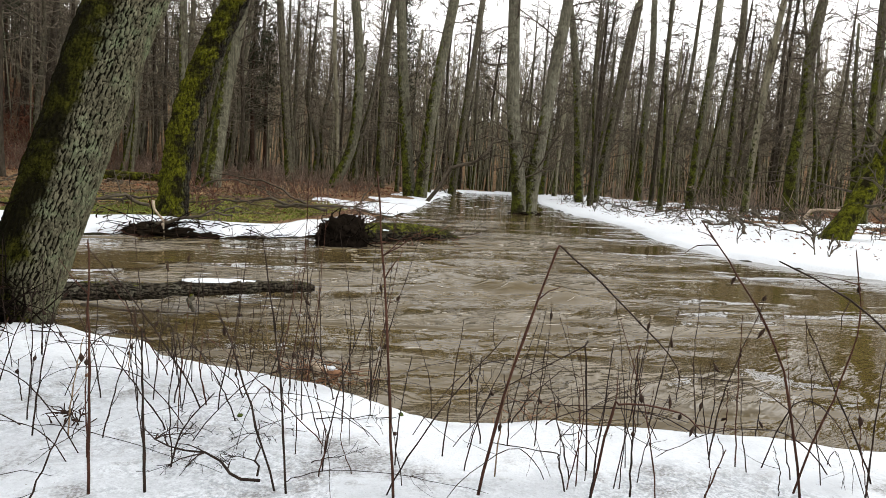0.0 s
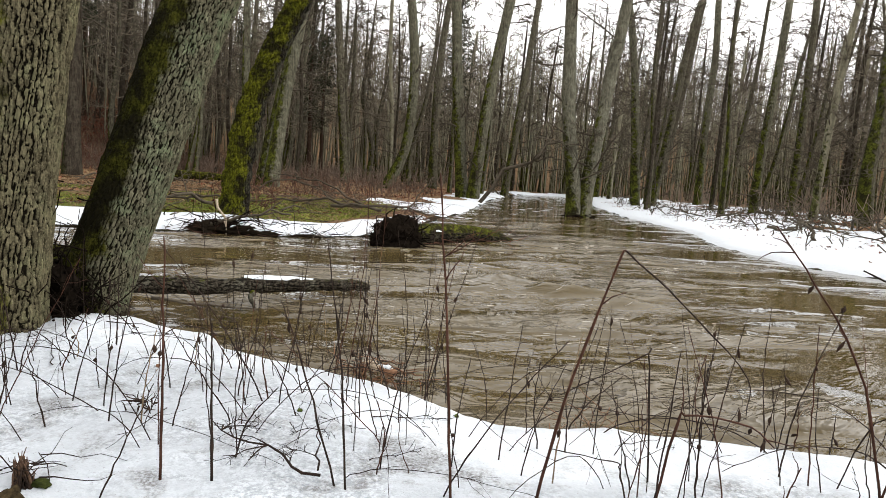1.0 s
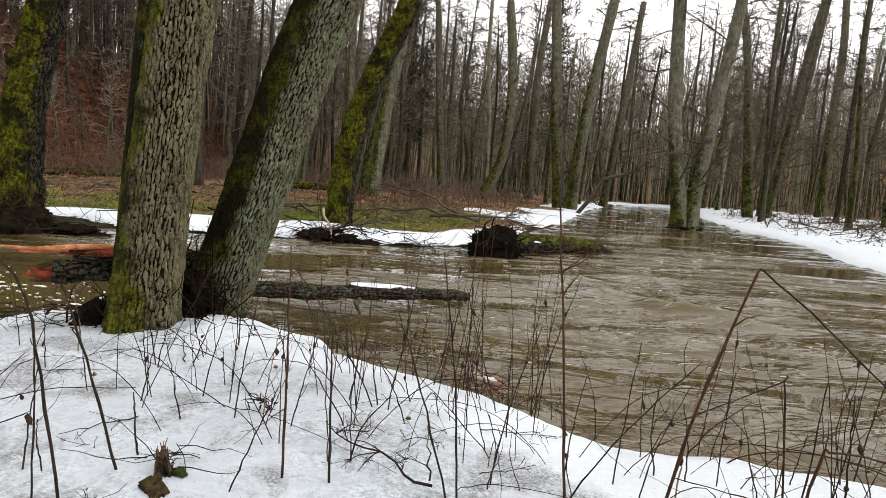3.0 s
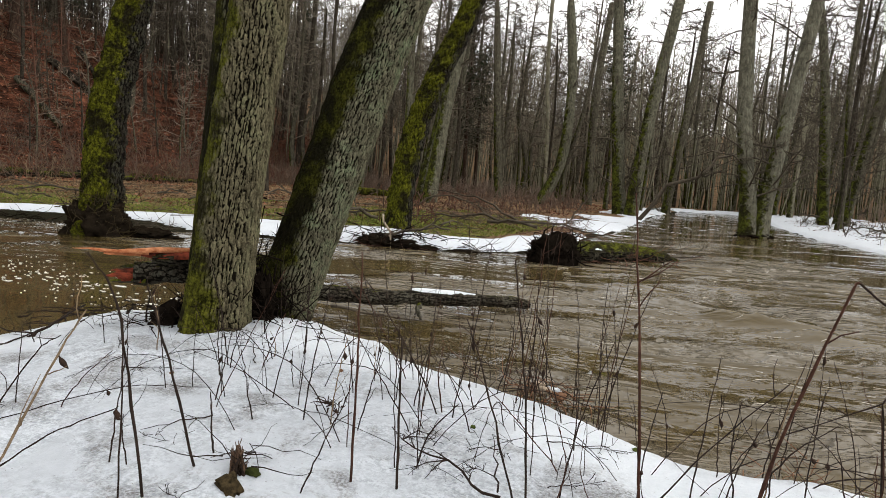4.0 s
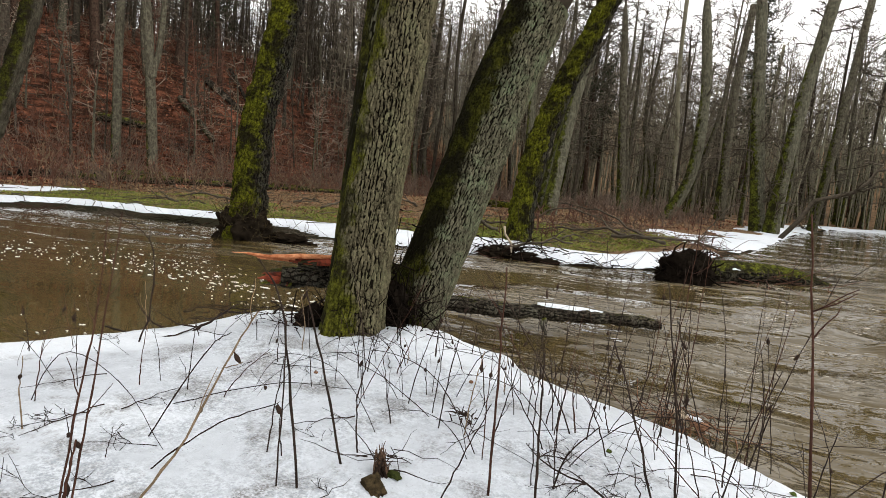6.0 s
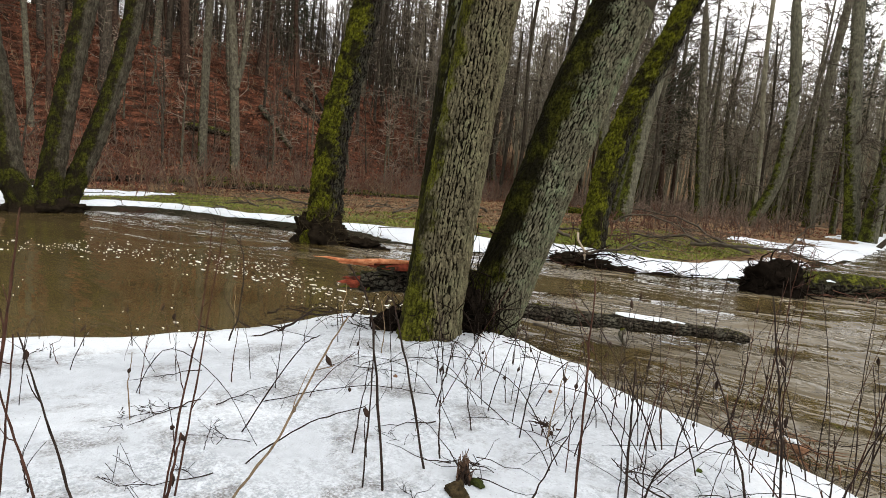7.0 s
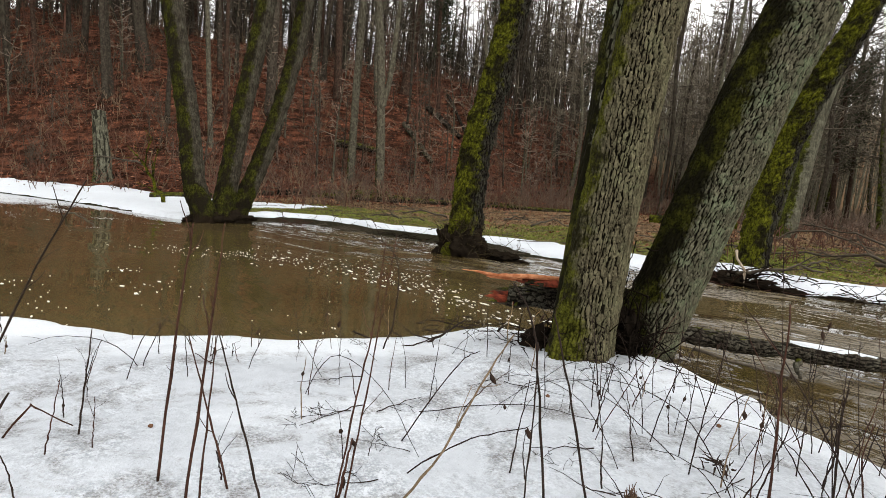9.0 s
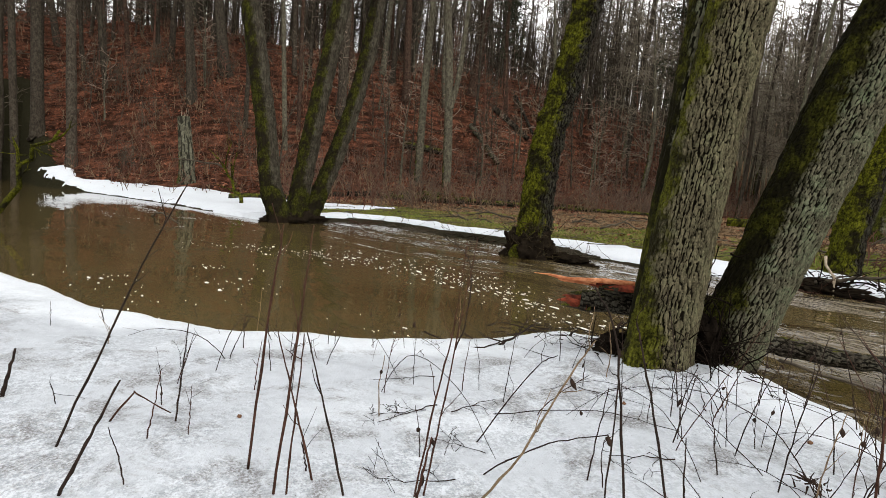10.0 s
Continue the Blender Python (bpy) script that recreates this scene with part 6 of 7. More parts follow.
ground_log(-19.5, 27.0, -15.6, 28.6, 0.28, 83, "sawn log with a pale end behind the grass", BARK_MOSS)
ground_log(-34.0, 5.0, -31.5, 9.5, 0.22, 87, "mossy log beside the snow")
for k, (x0, y0, x1, y1, r) in enumerate(((-36.4, 12.6, -36.9, 17.6, 0.20), (-36.8, 17.9, -37.4, 21.2, 0.24), (-36.2, 21.6, -35.4, 26.0, 0.19), (-35.0, 25.4, -33.2, 29.8, 0.21), (-35.6, 8.6, -36.2, 12.2, 0.17))):
    ground_log(x0, y0, x1, y1, r, 875 + k, ("pale mossy log along the foot of the slope", "dark rotting log along the foot of the slope")[k % 2], (BARK_LOG, BARK_WET)[k % 2], 0.1)
ground_log(-50.6, 30.1, -44.5, 29.4, 0.30, 870, "grey broken trunk lying down the slope", BARK_ALDER, 0.0)
ground_log(-54.4, 35.1, -49.4, 36.1, 0.34, 85, "dark dead trunk lying down the slope", BARK_DARK, -0.4)
ground_log(-57.0, 39.6, -51.0, 38.0, 0.20, 86, "dark dead bough across the slope", BARK_DARK, -1.2)
ground_log(-46.5, 21.0, -46.0, 24.5, 0.35, 872, "dark rotting log on the slope", BARK_WET, 0.1)
ground_log(-37.3, 14.5, -35.8, 24.2, 0.20, 873, "mossy log along the foot of the slope", BARK_MOSS)
snag = tagged(new("broken_snag"), "pale broken tree stump with a mossy foot", "stump")
s, _, _ = bark_trunk([(-40.4, 3.4, 0.6), (-40.45, 3.4, 1.9), (-40.7, 3.3, 3.4), (-40.9, 3.2, 5.0)], 0.50, 0.36, 48, 80, (0.28, 1.4), 0.03, 1.35, 88, 0.12)
s.others.append(list(range(79 * 48, 80 * 48)))
part("trunk", s, BARK_GREEN, snag)
for k in range(5):
    part("splinter", shard((-40.9 + 0.2 * math.cos(k * 1.3), 3.2 + 0.2 * math.sin(k * 1.3), 4.9), (0.1, 0.1, 1), 0.5 + 0.1 * (k % 3), 0.14, 0.08, 89 + k), WOOD_PALE, snag)


def foam_flecks():
    rng = np.random.default_rng(90)
    s = Shape()
    for _ in range(640):
        t = rng.uniform(0, 1)
        if rng.uniform() < 0.82:
            x = -5.2 - 9 * t ** 0.9 + rng.normal(0, 0.35)
            y = 4.4 + 1.4 * math.sin(t * 2.6) - 3.4 * t ** 2 + rng.normal(0, 0.28 + 0.5 * t)
        else:
            x, y = ((-9.8, -0.5), (-8.0, 0.1), (-8.8, 1.2), (-10.4, 1.4), (-6.2, 2.2), (-12.5, 3.5))[int(rng.integers(6))] + rng.normal(0, 1, 2) * (0.5, 0.35)
        if inside(RIVER, np.array([x]), np.array([y]))[0] < 0.05:
            continue
        r = rng.uniform(0.004, 0.013) if rng.uniform() < 0.88 else rng.uniform(0.014, 0.036)
        a = np.arange(8) * math.pi / 4
        k = rng.uniform(0.35, 1.3, 8)
        st = rng.uniform(1.2, 4.0)
        ring = np.stack([x + np.cos(a) * k * r * st, y + np.sin(a) * k * r, np.full(8, 0.003)], -1)
        top = ring * (1, 1, 1)
        top[:, :2] = (x, y) + (ring[:, :2] - (x, y)) * 0.7
        top[:, 2] = 0.007
        s.add(np.concatenate([ring, top]), [(i, (i + 1) % 8, 8 + (i + 1) % 8, 8 + i) for i in range(8)] + [tuple(range(8, 16))])
    tagged(part("foam", s, FOAM), "white foam flecks drifting on the calm pool", "foam", kind="stuff")


foam_flecks()


def foam_streaks():
    """Sky glints and foam as thin torn lines on crests and where current shears."""
    rng = np.random.default_rng(95)
    s = Shape()
    crests = [(w[0], w[1], w[2], w[3]) for w in STANDING_WAVES] + [(-1.6, 8.2, 0.5, 0.3), (-2.3, 11.7, 0.5, 0.25), (-0.2, 5.6, 0.9, 0.3), (1.2, 5.2, 1.0, 0.3), (2.4, 6.6, 1.0, 0.4), (0.2, 14.6, 1.2, 0.8), (2.0, 16.5, 1.2, 1.4), (3.2, 13.0, 1.0, 1.2)]
    for k in range(120):
        hx, hy, wide, deep = crests[int(rng.integers(len(crests)))]
        u = rng.normal(0, wide * 0.8)
        x, y = hx + u, hy + 0.25 * u - deep * 0.5 + rng.normal(0, deep * 0.8)
        if inside(RIVER, np.array([x]), np.array([y]))[0] < 0.15:
            continue
        l = rng.uniform(0.03, 0.14) * (1 + 0.06 * y)
        turn = rng.normal(0.22, 0.32)
        t = np.linspace(-0.5, 0.5, 9)
        px = x + t * l * math.cos(turn)
        py = y + t * l * math.sin(turn) + (t ** 2) * l * rng.normal(0, 0.12)
        w = rng.uniform(0.0015, 0.005) * (1 + 0.04 * y) * (1 - (2 * t) ** 2) * rng.uniform(0.4, 1.4, 9) + 0.0006
        low = np.stack([px, py - w, water_z(px, py - w) + 0.002], -1)
        high = np.stack([px, py + w, water_z(px, py + w) + 0.002], -1)
        mid = np.stack([px, py, water_z(px, py) + 0.006], -1)
        idx = np.arange(27).reshape(3, 9)
        s.add(np.concatenate([low, mid, high]), np.stack([idx[:-1, :-1], idx[:-1, 1:], idx[1:, 1:], idx[1:, :-1]], -1).reshape(-1, 4))
    tagged(part("foam_streaks", s, GLINT_FOAM), "thin white foam lines on the broken water", "foam", kind="stuff")


foam_streaks()


# ---- dry stems on the near snow ----
def snow_at(x, y):
    return float(near_snow_z(np.array([float(x)]), np.array([float(y)]))[0])


def withered(p, length, seed):
    """A shrivelled leaf hanging from a stem."""
    rng = np.random.default_rng(seed)
    s = Shape()
    line = branch_line(rng, p, (rng.normal(0, 0.3), rng.normal(0, 0.3), -1), length, 5, 0.12)
    s.tube(line, np.array((0.0015, 0.004, 0.010, 0.011, 0.007, 0.001)) * rng.uniform(0.7, 1.1), 5)
    return s


def dry_stem(points, r, mat, label, seed, twigs=2, leaves=0, group="dry stems on the snowy bank", rooted=True):
    rng = np.random.default_rng(seed)
    n = 14
    line = spline(points, n)
    line[1:-1] += rng.normal(0, 0.002, (n - 2, 3))
    x, y, _ = line[0]
    if rooted:
        line[0][2] = max(snow_at(x, y), -0.05) - 0.03
    s = Shape()
    radii = np.linspace(r, r * 0.45, n)
    radii[3::3] *= 1.25
    s.tube(line, radii, 6)
    for _ in range(twigs):
        i = int(rng.integers(4, n - 1))
        way = line[i] - line[i - 1]
        way = way / np.linalg.norm(way) + rng.normal(0, 0.55, 3)
        s.tube(branch_line(rng, line[i], way, rng.uniform(0.05, 0.22), 4, 0.2, 0.03), np.linspace(r * 0.5, r * 0.25, 5), 4)
    ob = tagged(part("dry_stem", s, mat), label, "stem", group)
    for k in range(leaves):
        i = int(rng.integers(5, n))
        part("withered_leaf", withered(line[i], rng.uniform(0.03, 0.08), seed * 7 + k), LEAF_DEAD, ob, "black shrivelled leaf")
    return ob


NETTLE = "thin dark dry stem standing in the snow"
RED = "reddish brown dry stem standing in the snow"
BOW = "thin dry stem arching over the snow"
BROKEN = "dry reddish stem snapped over at the top"
dry_stem([(-1.33, 2.05, 0.2), (-1.36, 2.12, 0.73), (-1.39, 2.17, 1.20)], 0.006, STEM_RED, RED, 1, 2)
dry_stem([(-0.15, 2.22, 0.2), (-0.22, 2.30, 0.94), (-0.29, 2.37, 1.52)], 0.0065, STEM_RED, "tall reddish brown dry stem standing in the snow", 2, 3)
dry_stem([(-0.63, 2.19, 0.2), (-0.82, 2.24, 0.73), (-0.92, 2.27, 0.95)], 0.005, STEM_DARK, NETTLE, 3, 2, 1)
dry_stem([(-0.58, 2.17, 0.2), (-0.64, 2.23, 0.73), (-0.73, 2.28, 1.22)], 0.005, STEM_DARK, NETTLE, 4, 2)
dry_stem([(-1.33, 3.0, 0.2), (-1.71, 3.04, 0.72), (-2.03, 3.06, 1.05)], 0.005, STEM_DARK, NETTLE, 5, 3)
dry_stem([(-1.35, 2.67, 0.2), (-1.72, 2.70, 0.66)], 0.004, STEM_DARK, NETTLE, 6, 2)
dry_stem([(-1.59, 2.52, 0.2), (-1.48, 2.59, 0.69)], 0.004, STEM_DARK, NETTLE, 7, 2)
dry_stem([(-1.25, 3.01, 0.2), (-1.17, 3.08, 0.69), (-1.12, 3.14, 1.19)], 0.004, STEM_DARK, NETTLE, 8, 2)
dry_stem([(0.19, 2.28, 0.2), (0.29, 2.34, 0.66), (0.455, 2.415, 1.20), (0.48, 2.42, 1.25)], 0.007, STEM_RED, BROKEN, 9, 1)
dry_stem([(0.48, 2.42, 1.25), (0.73, 2.41, 1.04), (0.98, 2.40, 0.79), (1.0, 2.40, 0.62)], 0.004, STEM_DARK, "snapped stem top hanging from its stalk", 10, 1, rooted=False)
dry_stem([(0.02, 2.65, 0.2), (0.09, 2.73, 0.84)], 0.004, STEM_DARK, NETTLE, 11, 1)
dry_stem([(0.70, 2.61, 0.2), (0.665, 2.67, 0.73), (0.64, 2.67, 0.75), (0.28, 2.63, 0.54)], 0.0045, STEM_DARK, BROKEN, 12, 1)
dry_stem([(0.66, 2.34, 0.2), (0.74, 2.39, 0.57), (0.78, 2.39, 0.60), (1.01, 2.40, 0.58), (1.12, 2.40, 0.50)], 0.006, STEM_RED, BROKEN, 13, 2, 2)
dry_stem([(0.84, 2.38, 0.2), (0.84, 2.45, 0.81)], 0.0045, STEM_DARK, NETTLE, 14, 2, 1)
dry_stem([(0.57, 2.38, 0.2), (0.53, 2.40, 0.33), (0.51, 2.40, 0.36), (0.24, 2.39, 0.39)], 0.004, STEM_DARK, BROKEN, 15, 1)
dry_stem([(1.33, 2.81, 0.2), (1.39, 2.85, 0.52), (1.57, 2.92, 1.01)], 0.0045, STEM_DARK, NETTLE, 16, 2, 1)
dry_stem([(1.60, 2.48, 0.2), (1.48, 2.54, 0.78), (1.28, 2.57, 1.13), (1.10, 2.59, 1.38)], 0.006, STEM_RED, "long reddish dry stem leaning over", 17, 3, 2)
dry_stem([(1.58, 2.52, 0.2), (1.75, 2.59, 0.64), (1.84, 2.63, 0.95), (1.81, 2.67, 1.28)], 0.005, STEM_RED, RED, 18, 3, 1)
dry_stem([(2.03, 2.68, 0.2), (1.67, 2.74, 0.93)], 0.0045, STEM_DARK, NETTLE, 19, 2)
dry_stem([(1.3, 2.3, 1.25), (1.6, 2.3, 1.1), (2.0, 2.35, 0.75), (2.2, 2.4, 0.2)][::-1], 0.006, STEM_DARK, BOW, 20, 1)
dry_stem([(-1.98, 1.55, 0.2), (-2.14, 1.57, 0.94), (-2.26, 1.53, 1.17)], 0.006, STEM_DARK, NETTLE, 21, 2)
dry_stem([(-1.98, 1.82, 0.2), (-2.17, 1.80, 0.80), (-2.24, 1.79, 1.0)], 0.006, STEM_DARK, NETTLE, 22, 1)
dry_stem([(-2.06, 1.50, 0.2), (-2.09, 1.55, 0.74), (-2.11, 1.56, 0.93)], 0.004, STEM_DARK, NETTLE, 23, 1)
dry_stem([(-2.89, 1.38, 0.2), (-2.65, 1.55, 0.67), (-2.55, 1.61, 0.77)], 0.004, STEM_DARK, NETTLE, 24, 3)
dry_stem([(-2.59, 1.22, 0.2), (-2.33, 1.38, 0.44), (-2.08, 1.51, 0.57)], 0.004, STEM_DARK, BOW, 25, 2, 2)
dry_stem([(-3.23, 1.65, 0.2), (-2.65, 1.95, 0.41), (-2.23, 2.16, 0.43)], 0.003, STEM_DARK, BOW, 26, 2, 1)
dry_stem([(-2.01, 1.95, 0.2), (-2.05, 1.97, 0.50)], 0.005, STEM_DARK, NETTLE, 27, 1)
dry_stem([(-2.46, 2.41, 0.2), (-2.41, 2.49, 0.63)], 0.004, STEM_DARK, NETTLE, 28, 2)
dry_stem([(-2.11, 2.33, 0.2), (-2.20, 2.33, 0.59)], 0.004, STEM_DARK, NETTLE, 29, 2)
dry_stem([(-2.0, 2.58, 0.2), (-2.31, 2.45, 0.42), (-2.56, 2.35, 0.52)], 0.003, STEM_DARK, BOW, 30, 2)
dry_stem([(-1.13, 2.10, 0.2), (-1.17, 2.16, 0.86)], 0.006, STEM_DARK, NETTLE, 31, 2)
dry_stem([(-1.47, 1.87, 0.2), (-1.32, 2.0, 0.64)], 0.004, STEM_DARK, NETTLE, 32, 2)
dry_stem([(-2.99, 0.23, 0.2), (-3.02, 0.30, 0.85), (-3.03, 0.34, 1.18), (-3.03, 0.36, 1.34)], 0.0065, STEM_RED, RED, 33, 3)
dry_stem([(-2.80, 0.48, 0.2), (-3.02, 0.35, 0.85)], 0.0055, STEM_RED, RED, 34, 1)
dry_stem([(-2.52, 0.84, 0.2), (-2.51, 0.92, 0.68), (-2.49, 0.97, 0.96), (-2.50, 1.01, 1.33)], 0.005, STEM_RED, RED, 35, 3)
dry_stem([(-2.51, 0.85, 0.2), (-2.50, 0.90, 0.48)], 0.0075, STEM_RED, "short thick reddish stem stub", 36, 0, 2)
dry_stem([(-2.36, 1.04, 0.2), (-2.26, 1.17, 0.42), (-2.16, 1.33, 0.80), (-2.10, 1.41, 0.98)], 0.006, STEM_TAN, "pale reddish dry stem leaning over", 37, 4, 1)
dry_stem([(-2.34, 1.67, 0.2), (-2.33, 1.75, 0.67)], 0.004, STEM_DARK, NETTLE, 38, 1)
dry_stem([(-4.54, 2.21, 0.2), (-4.50, 2.28, 0.45), (-4.55, 2.31, 0.96), (-4.77, 2.12, 1.17)], 0.007, STEM_DARK, "hooked dark stem at the snow's edge", 39, 4)
dry_stem([(-2.75, 0.29, 0.2), (-2.78, 0.38, 0.93), (-2.80, 0.43, 1.36)], 0.0065, STEM_RED, RED, 40, 3)
dry_stem([(-2.73, 0.34, 0.2), (-2.77, 0.40, 0.90)], 0.005, STEM_RED, RED, 41, 1)
dry_stem([(-2.64, 0.57, 0.2), (-2.80, 0.42, 0.90)], 0.0055, STEM_DARK, NETTLE, 42, 1)
dry_stem([(-3.54, -0.55, 0.2), (-3.48, -0.35, 0.70), (-3.43, -0.16, 1.17), (-3.39, -0.01, 1.49)], 0.006, STEM_DARK, "tall thin dark dry stem in the snow", 43, 3)
dry_stem([(-3.65, -0.02, 0.2), (-3.69, 0.04, 0.75)], 0.005, STEM_DARK, NETTLE, 44, 1)
dry_stem([(-3.06, -0.50, 0.2), (-3.0, -0.28, 0.69)], 0.008, STEM_DARK, "short thick dark stem stub", 45, 0)
dry_stem([(-4.32, -0.86, 0.2), (-4.31, -0.79, 0.50)], 0.012, STEM_DARK, "short thick dark stem stub", 46, 0)
dry_stem([(-3.79, -0.34, 0.2), (-3.745, -0.22, 0.36), (-3.73, -0.20, 0.37), (-3.64, -0.04, 0.28)], 0.006, STEM_RED, BROKEN, 47, 0)
dry_stem([(-2.51, 0.88, 0.2), (-2.52, 0.97, 0.68), (-2.53, 1.08, 1.35)], 0.005, STEM_RED, RED, 48, 2)


def more_stems():
    rng = np.random.default_rng(91)
    k = 0
    while k < 175:
        if k < 30:
            x, y = rng.normal(-0.95, 0.42), rng.normal(3.7, 0.28)
            tall = rng.uniform(0.5, 1.35)
        elif k < 125:
            x = rng.uniform(-2.9, 2.6)
            y = rng.uniform(2.3, 4.3)
            tall = rng.uniform(0.2, 0.85)
        else:
            x, y = rng.uniform(-6.2, -2), rng.uniform(-0.8, 3.6)
            tall = rng.uniform(0.1, 0.55)
        bank = -inside(RIVER, np.array([x]), np.array([y]))[0]
        if bank < -0.25 or math.hypot(x + 0.1, y) < 2.2 or (x + 3.5) ** 2 + (y - 3.8) ** 2 < 0.35:
            continue
        z = max(snow_at(x, y), 0)
        lean = rng.normal(0, 0.16, 2)
        top = (x + lean[0] * tall, y + lean[1] * tall, z + tall)
        mid = (x + lean[0] * tall * 0.45 + rng.normal(0, 0.02), y + lean[1] * tall * 0.45, z + tall * 0.5)
        mat = (STEM_DARK, STEM_DARK, STEM_RED, STEM_TAN)[int(rng.choice(4, p=(0.45, 0.25, 0.2, 0.1)))]
        dry_stem([(x, y, z), mid, top], rng.uniform(0.0022, 0.0042), mat, NETTLE if mat is STEM_DARK else RED if mat is STEM_RED else "pale tan dry stem standing in the snow", 300 + k, int(rng.integers(0, 4)), int(rng.uniform() < 0.3))
        k += 1
    for k in range(42):
        if k < 30:
            x, y = rng.uniform(-3.0, 2.0), rng.uniform(2.5, 3.7)
        else:
            x, y = rng.uniform(-5.6, -2.6), rng.uniform(0.2, 3.2)
        if math.hypot(x, y) < 2.4 or inside(RIVER, np.array([x]), np.array([y]))[0] > -0.15:
            continue
        a, l, h = rng.uniform(0, 6.28), rng.uniform(0.5, 1.3), rng.uniform(0.08, 0.4)
        dx, dy = math.cos(a) * l, math.sin(a) * l * 0.6
        z = snow_at(x, y)
        dry_stem([(x, y, z), (x + dx * 0.3, y + dy * 0.3, z + h), (x + dx * 0.7, y + dy * 0.7, z + h * 0.95), (x + dx, y + dy, max(z + 0.02, z + h * 0.3))], rng.uniform(0.002, 0.0035), STEM_DARK, BOW, 520 + k, int(rng.integers(1, 5)), 0, "bramble shoots on the bank")
    for k in range(22):
        x, y = rng.uniform(-3.2, 2.2), rng.uniform(1.9, 3.6)
        if math.hypot(x + 0.1, y) < 2.15 or inside(RIVER, np.array([x]), np.array([y]))[0] > -0.1 or (x + 3.7) ** 2 + (y - 4) ** 2 < 0.4:
            continue
        z, tall = snow_at(x, y), rng.uniform(0.35, 0.95)
        lean = rng.normal(0, 0.55, 2) * (1, 0.5)
        dry_stem([(x, y, z), (x + lean[0] * tall * 0.5, y + lean[1] * tall * 0.5, z + tall * 0.45), (x + lean[0] * tall + rng.normal(0, 0.04), y + lean[1] * tall, z + tall * 0.85)], rng.uniform(0.0028, 0.0048), STEM_DARK if k % 3 else STEM_RED, "slanting dark dry stem in the snow" if k % 3 else "slanting reddish dry stem in the snow", 600 + k, int(rng.integers(1, 5)), int(rng.uniform() < 0.2))
    for k in range(18):
        x, y = rng.uniform(-3.3, 0.6), rng.uniform(2.1, 3.9)
        if math.hypot(x, y) < 2.35 or inside(RIVER, np.array([x]), np.array([y]))[0] > -0.1:
            continue
        a, l, h = rng.uniform(-0.5, 0.5) + (3.14 if k % 2 else 0), rng.uniform(0.6, 1.5), rng.uniform(0.05, 0.35)
        dx, dy = math.cos(a) * l, math.sin(a) * l * 0.6
        z = snow_at(x, y)
        dry_stem([(x, y, z), (x + dx * 0.25, y + dy * 0.3, z + h), (x + dx * 0.6, y + dy * 0.65, z + h * 1.1), (x + dx, y + dy, z + h * 0.5)], rng.uniform(0.0018, 0.003), STEM_DARK, BOW, 660 + k, int(rng.integers(2, 6)), 0, "bramble shoots on the bank")


more_stems()


def snow_twig(points, r, seed, label, kids=6):
    rng = np.random.default_rng(seed)
    s = Shape()
    line = spline(points, 9)
    step = np.linalg.norm(line[1] - line[0])
    line[1:-1] += rng.normal(0, 1, (7, 3)) * (step * 0.12, step * 0.12, 0.004)
    s.tube(line, np.linspace(r, r * 0.35, 9), 5)
    for k in range(kids):
        i = int(rng.integers(2, 8))
        side = rng.choice((-1, 1))
        way = line[i] - line[i - 1]
        way = way / np.linalg.norm(way)
        way = way * 0.7 + side * rng.uniform(0.5, 1.3) * np.array((-way[1], way[0], 0.10))
        fork(rng, s, line[i], way, rng.uniform(0.10, 0.30), r * 0.55, 2, 4, 4, 0.30, -0.01, 0.0013)
    return tagged(part("fallen_twig", s, STEM_DARK), label, "twig")


snow_twig([(-0.70, 2.20, 0.24), (-0.84, 2.22, 0.25), (-1.00, 2.34, 0.27), (-1.16, 2.36, 0.27), (-1.40, 2.55, 0.26)], 0.007, 101, "black forked twig lying on the snow", 8)
snow_twig([(-0.72, 2.22, 0.25), (-0.80, 2.42, 0.27), (-0.92, 2.75, 0.25)], 0.005, 102, "black forked twig lying on the snow", 3)
snow_twig([(-0.35, 2.1, 0.23), (-0.1, 2.05, 0.24), (0.2, 2.1, 0.23)], 0.005, 103, "dark straight twig lying on the snow", 1)
rng = np.random.default_rng(104)
for k in range(34):
    x, y = rng.uniform(-5.2, 1.8), rng.uniform(0.0, 3.6)
    if math.hypot(x, y) < 2.0 or inside(RIVER, np.array([x]), np.array([y]))[0] > -0.3:
        continue
    a, l = rng.uniform(0, 6.28), rng.uniform(0.15, 0.5)
    pts = [(x + math.cos(a) * l * t, y + math.sin(a) * l * t, snow_at(x + math.cos(a) * l * t, y + math.sin(a) * l * t) + 0.012) for t in (0, 0.5, 1)]
    snow_twig(pts, rng.uniform(0.002, 0.004), 110 + k, "small dark twig lying on the snow", int(rng.integers(1, 4)))


def crumb(name, centre, size, mat, seed, label, category, rough=0.5):
    c = (centre[0], centre[1], snow_at(centre[0], centre[1]) + size[2] * 0.6)
    return tagged(bm_part(name, lump(c, size, seed, 3, rough), mat), label, category)


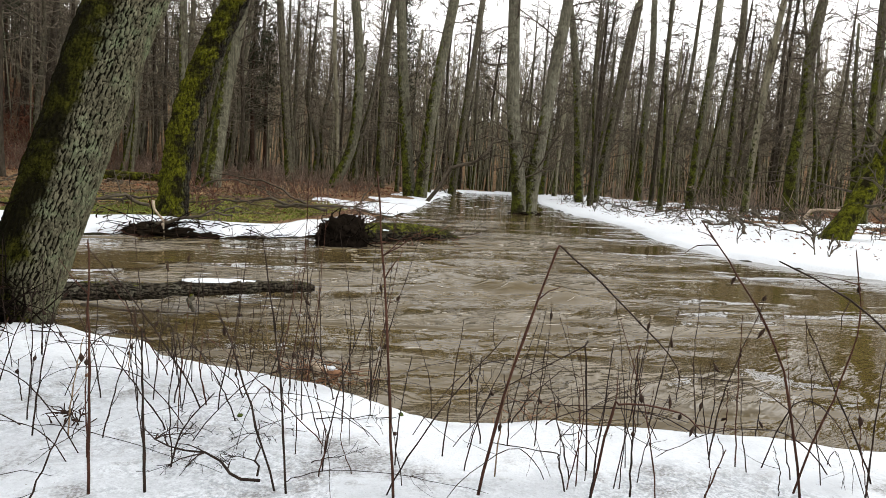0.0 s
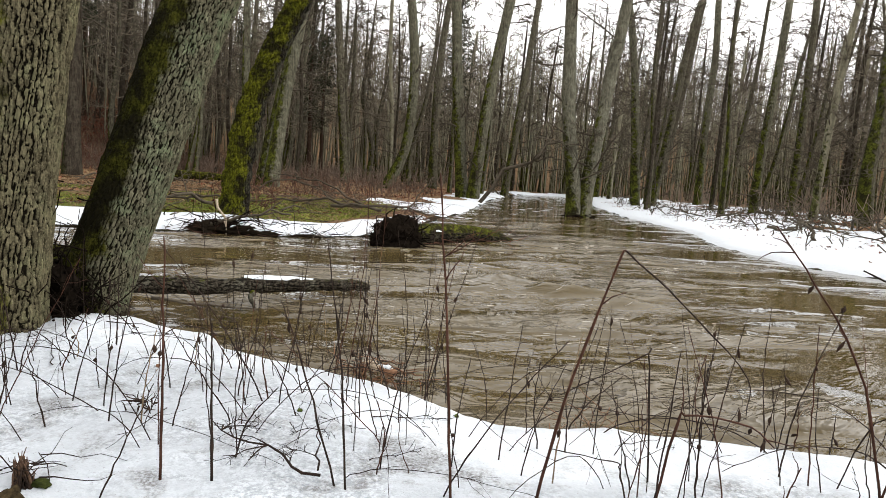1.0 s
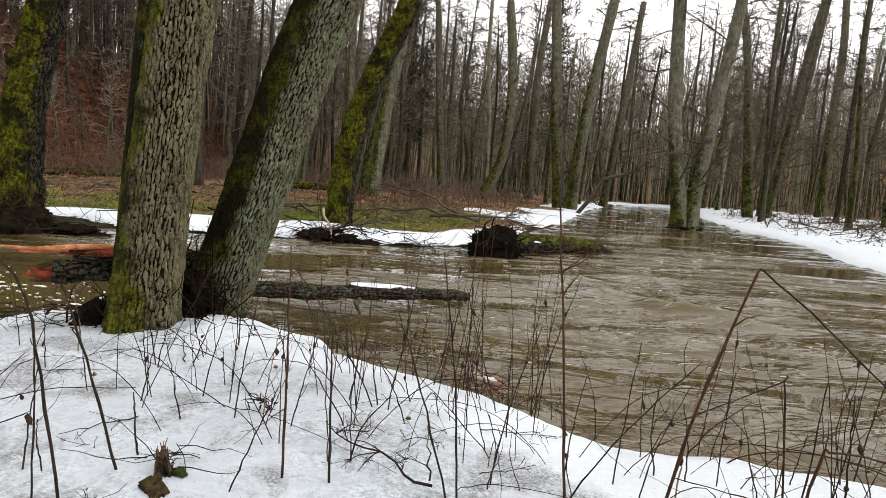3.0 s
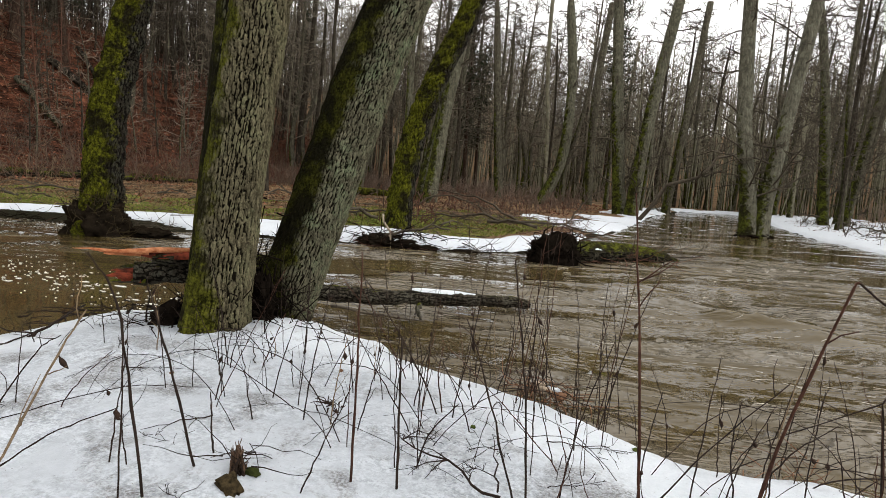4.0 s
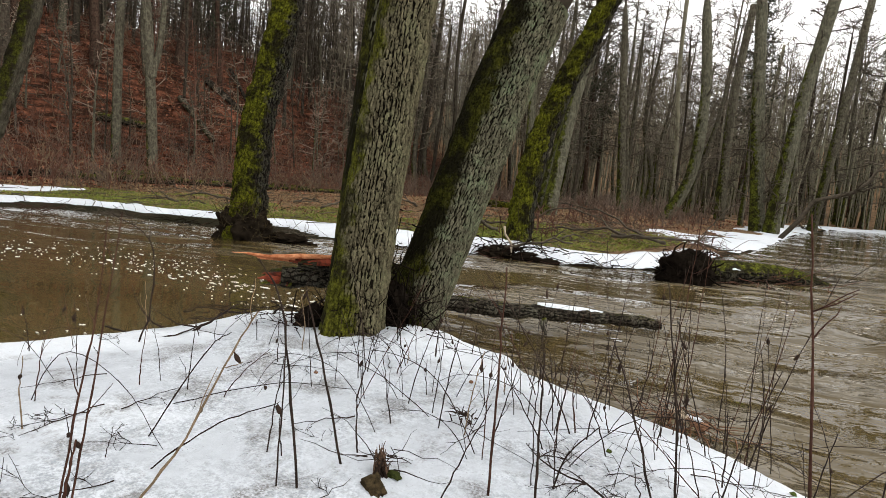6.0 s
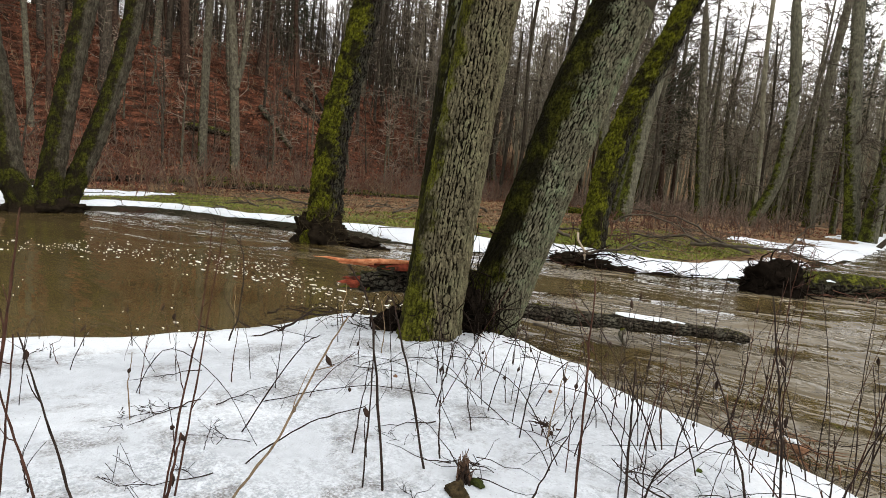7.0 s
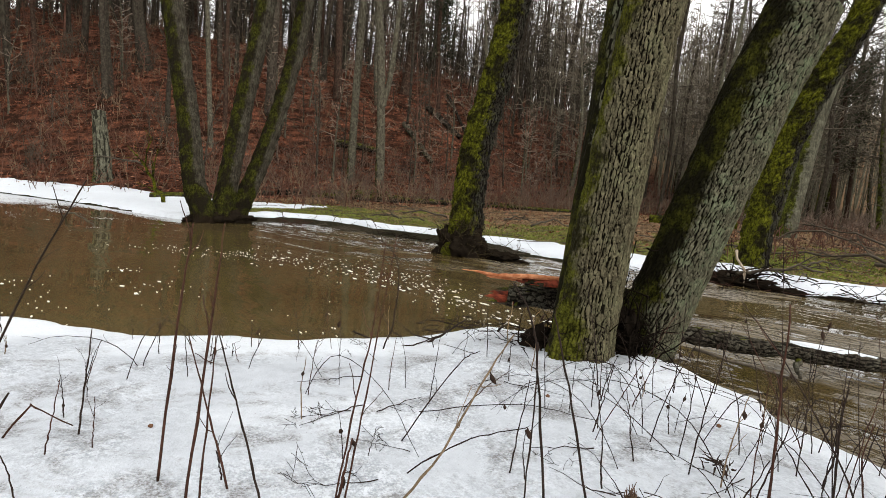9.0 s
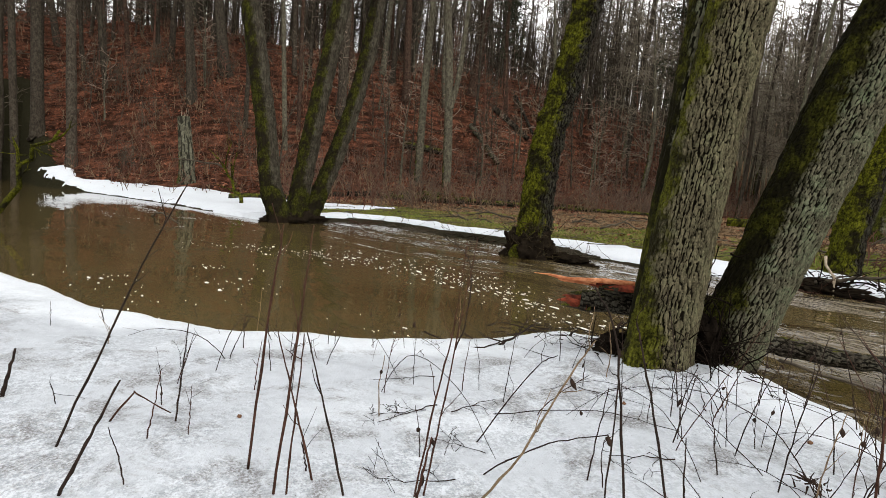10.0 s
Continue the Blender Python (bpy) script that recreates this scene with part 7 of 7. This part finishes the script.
def chunk(centre, size, turn, mat, seed, label):
    """A split block of rotten wood."""
    bm = bmesh.new()
    bmesh.ops.create_cube(bm, size=1)
    bmesh.ops.subdivide_edges(bm, edges=bm.edges[:], cuts=5, use_grid_fill=True)
    m = Matrix.Translation((centre[0], centre[1], snow_at(centre[0], centre[1]) + size[2] * 0.35)) @ Euler(turn).to_matrix().to_4x4() @ Matrix.Diagonal((*size, 1))
    for v in bm.verts:
        k = noise.noise(Vector((v.co.x * 1.5, v.co.y * 9, v.co.z * 9)) + Vector((seed, 0, 0)))
        v.co = m @ (v.co * (1 + 0.55 * k) + Vector((0.25 * k, 0, 0)))
    for f in bm.faces:
        f.smooth = True
    return tagged(bm_part("wood_chunk", bm, mat), label, "wood")


def stalk_tuft(name, x, y, count, tall, spread, mat, seed, label):
    """A close tuft of dead stalks and leaf sheaths, standing up out of the snow."""
    rng = np.random.default_rng(seed)
    s = Shape()
    for _ in range(count):
        a = rng.uniform(0, 6.28)
        foot = np.array((x + math.cos(a) * spread * rng.uniform(0, 1), y + math.sin(a) * spread * rng.uniform(0, 1), snow_at(x, y) - 0.02))
        h = tall * rng.uniform(0.35, 1.05)
        top = np.array((x + rng.normal(0, 0.014), y + rng.normal(0, 0.014), foot[2] + h))
        line = spline([foot, (foot + top) * 0.5 + rng.normal(0, 0.006, 3), top], 5)
        s.tube(line, np.linspace(rng.uniform(0.004, 0.009), 0.0015, 5), 5)
    return tagged(part(name, s, mat), label, "tuft", kind="stuff")


stalk_tuft("stalk_tuft", -1.80, 1.88, 60, 0.16, 0.05, SHEATH, 117, "upright tuft of dead brown stalks in the snow")
stalk_tuft("stalk_tuft", -1.79, 1.87, 24, 0.11, 0.06, STEM_DARK, 118, "dark dead stalks round the brown tuft")
crumb("moss_scrap", (-1.74, 1.90), (0.040, 0.026, 0.014), MOSS_DARK, 37.0, "dark green moss cushion at the dead tuft", "moss")
chunk((-1.73, 1.76), (0.11, 0.07, 0.032), (0.3, 0.35, -0.4), WOOD_ROT, 2.0, "dark rotten bark piece on the snow")
tangle("leaf_tuft", "withered stalks round the dead tuft", "tuft", (-1.82, 1.92, 0.27), (0.06, 0.05, 0.02), 14, STEM_DARK, 111, 0.34, 0.0028, 0.3)
tangle("leaf_tuft", "dark withered plant tuft on the snow", "tuft", (-1.84, 2.64, 0.26), (0.035, 0.035, 0.02), 26, LEAF_DEAD, 112, 0.10, 0.005, 0.5)
tangle("flood_debris", "brown stalks and flood litter caught at the snow's edge", "debris", (-0.90, 3.88, 0.10), (0.12, 0.07, 0.03), 70, LEAF_BROWN, 113, 0.22, 0.005, 0.35)
tangle("flood_debris", "dark stalks caught at the snow's edge", "debris", (-0.98, 3.92, 0.12), (0.2, 0.10, 0.04), 34, STEM_DARK, 114, 0.4, 0.003, 0.6)
for k, (x, y, m) in enumerate(((-0.86, 3.93, SNOW_CAP), (-0.98, 3.98, WOOD_PALE), (-0.80, 3.84, LEAF_BROWN), (-0.92, 3.90, WOOD_PALE))):
    tagged(bm_part("debris_lump", lump((x, y, 0.13), (0.05, 0.035, 0.022), 20.0 + k, 3, 0.5), m), "pale icy lump in the flood litter", "debris")
tangle("flood_debris", "brown stalks standing in the water's edge", "debris", (0.55, 3.35, 0.12), (0.12, 0.08, 0.06), 24, LEAF_BROWN, 115, 0.25, 0.003, 0.8)
for k, (x, y) in enumerate(((-1.10, 2.95), (-0.25, 3.2), (-3.0, 2.6), (-3.6, 0.3), (-2.2, 3.3))):
    crumb("moss_scrap", (x, y), (0.014, 0.012, 0.010), MOSS_SCRAP if k < 2 else LEAF_BROWN, 30.0 + k, "small scrap of green moss on the snow" if k < 2 else "small brown leaf on the snow", "leaf")
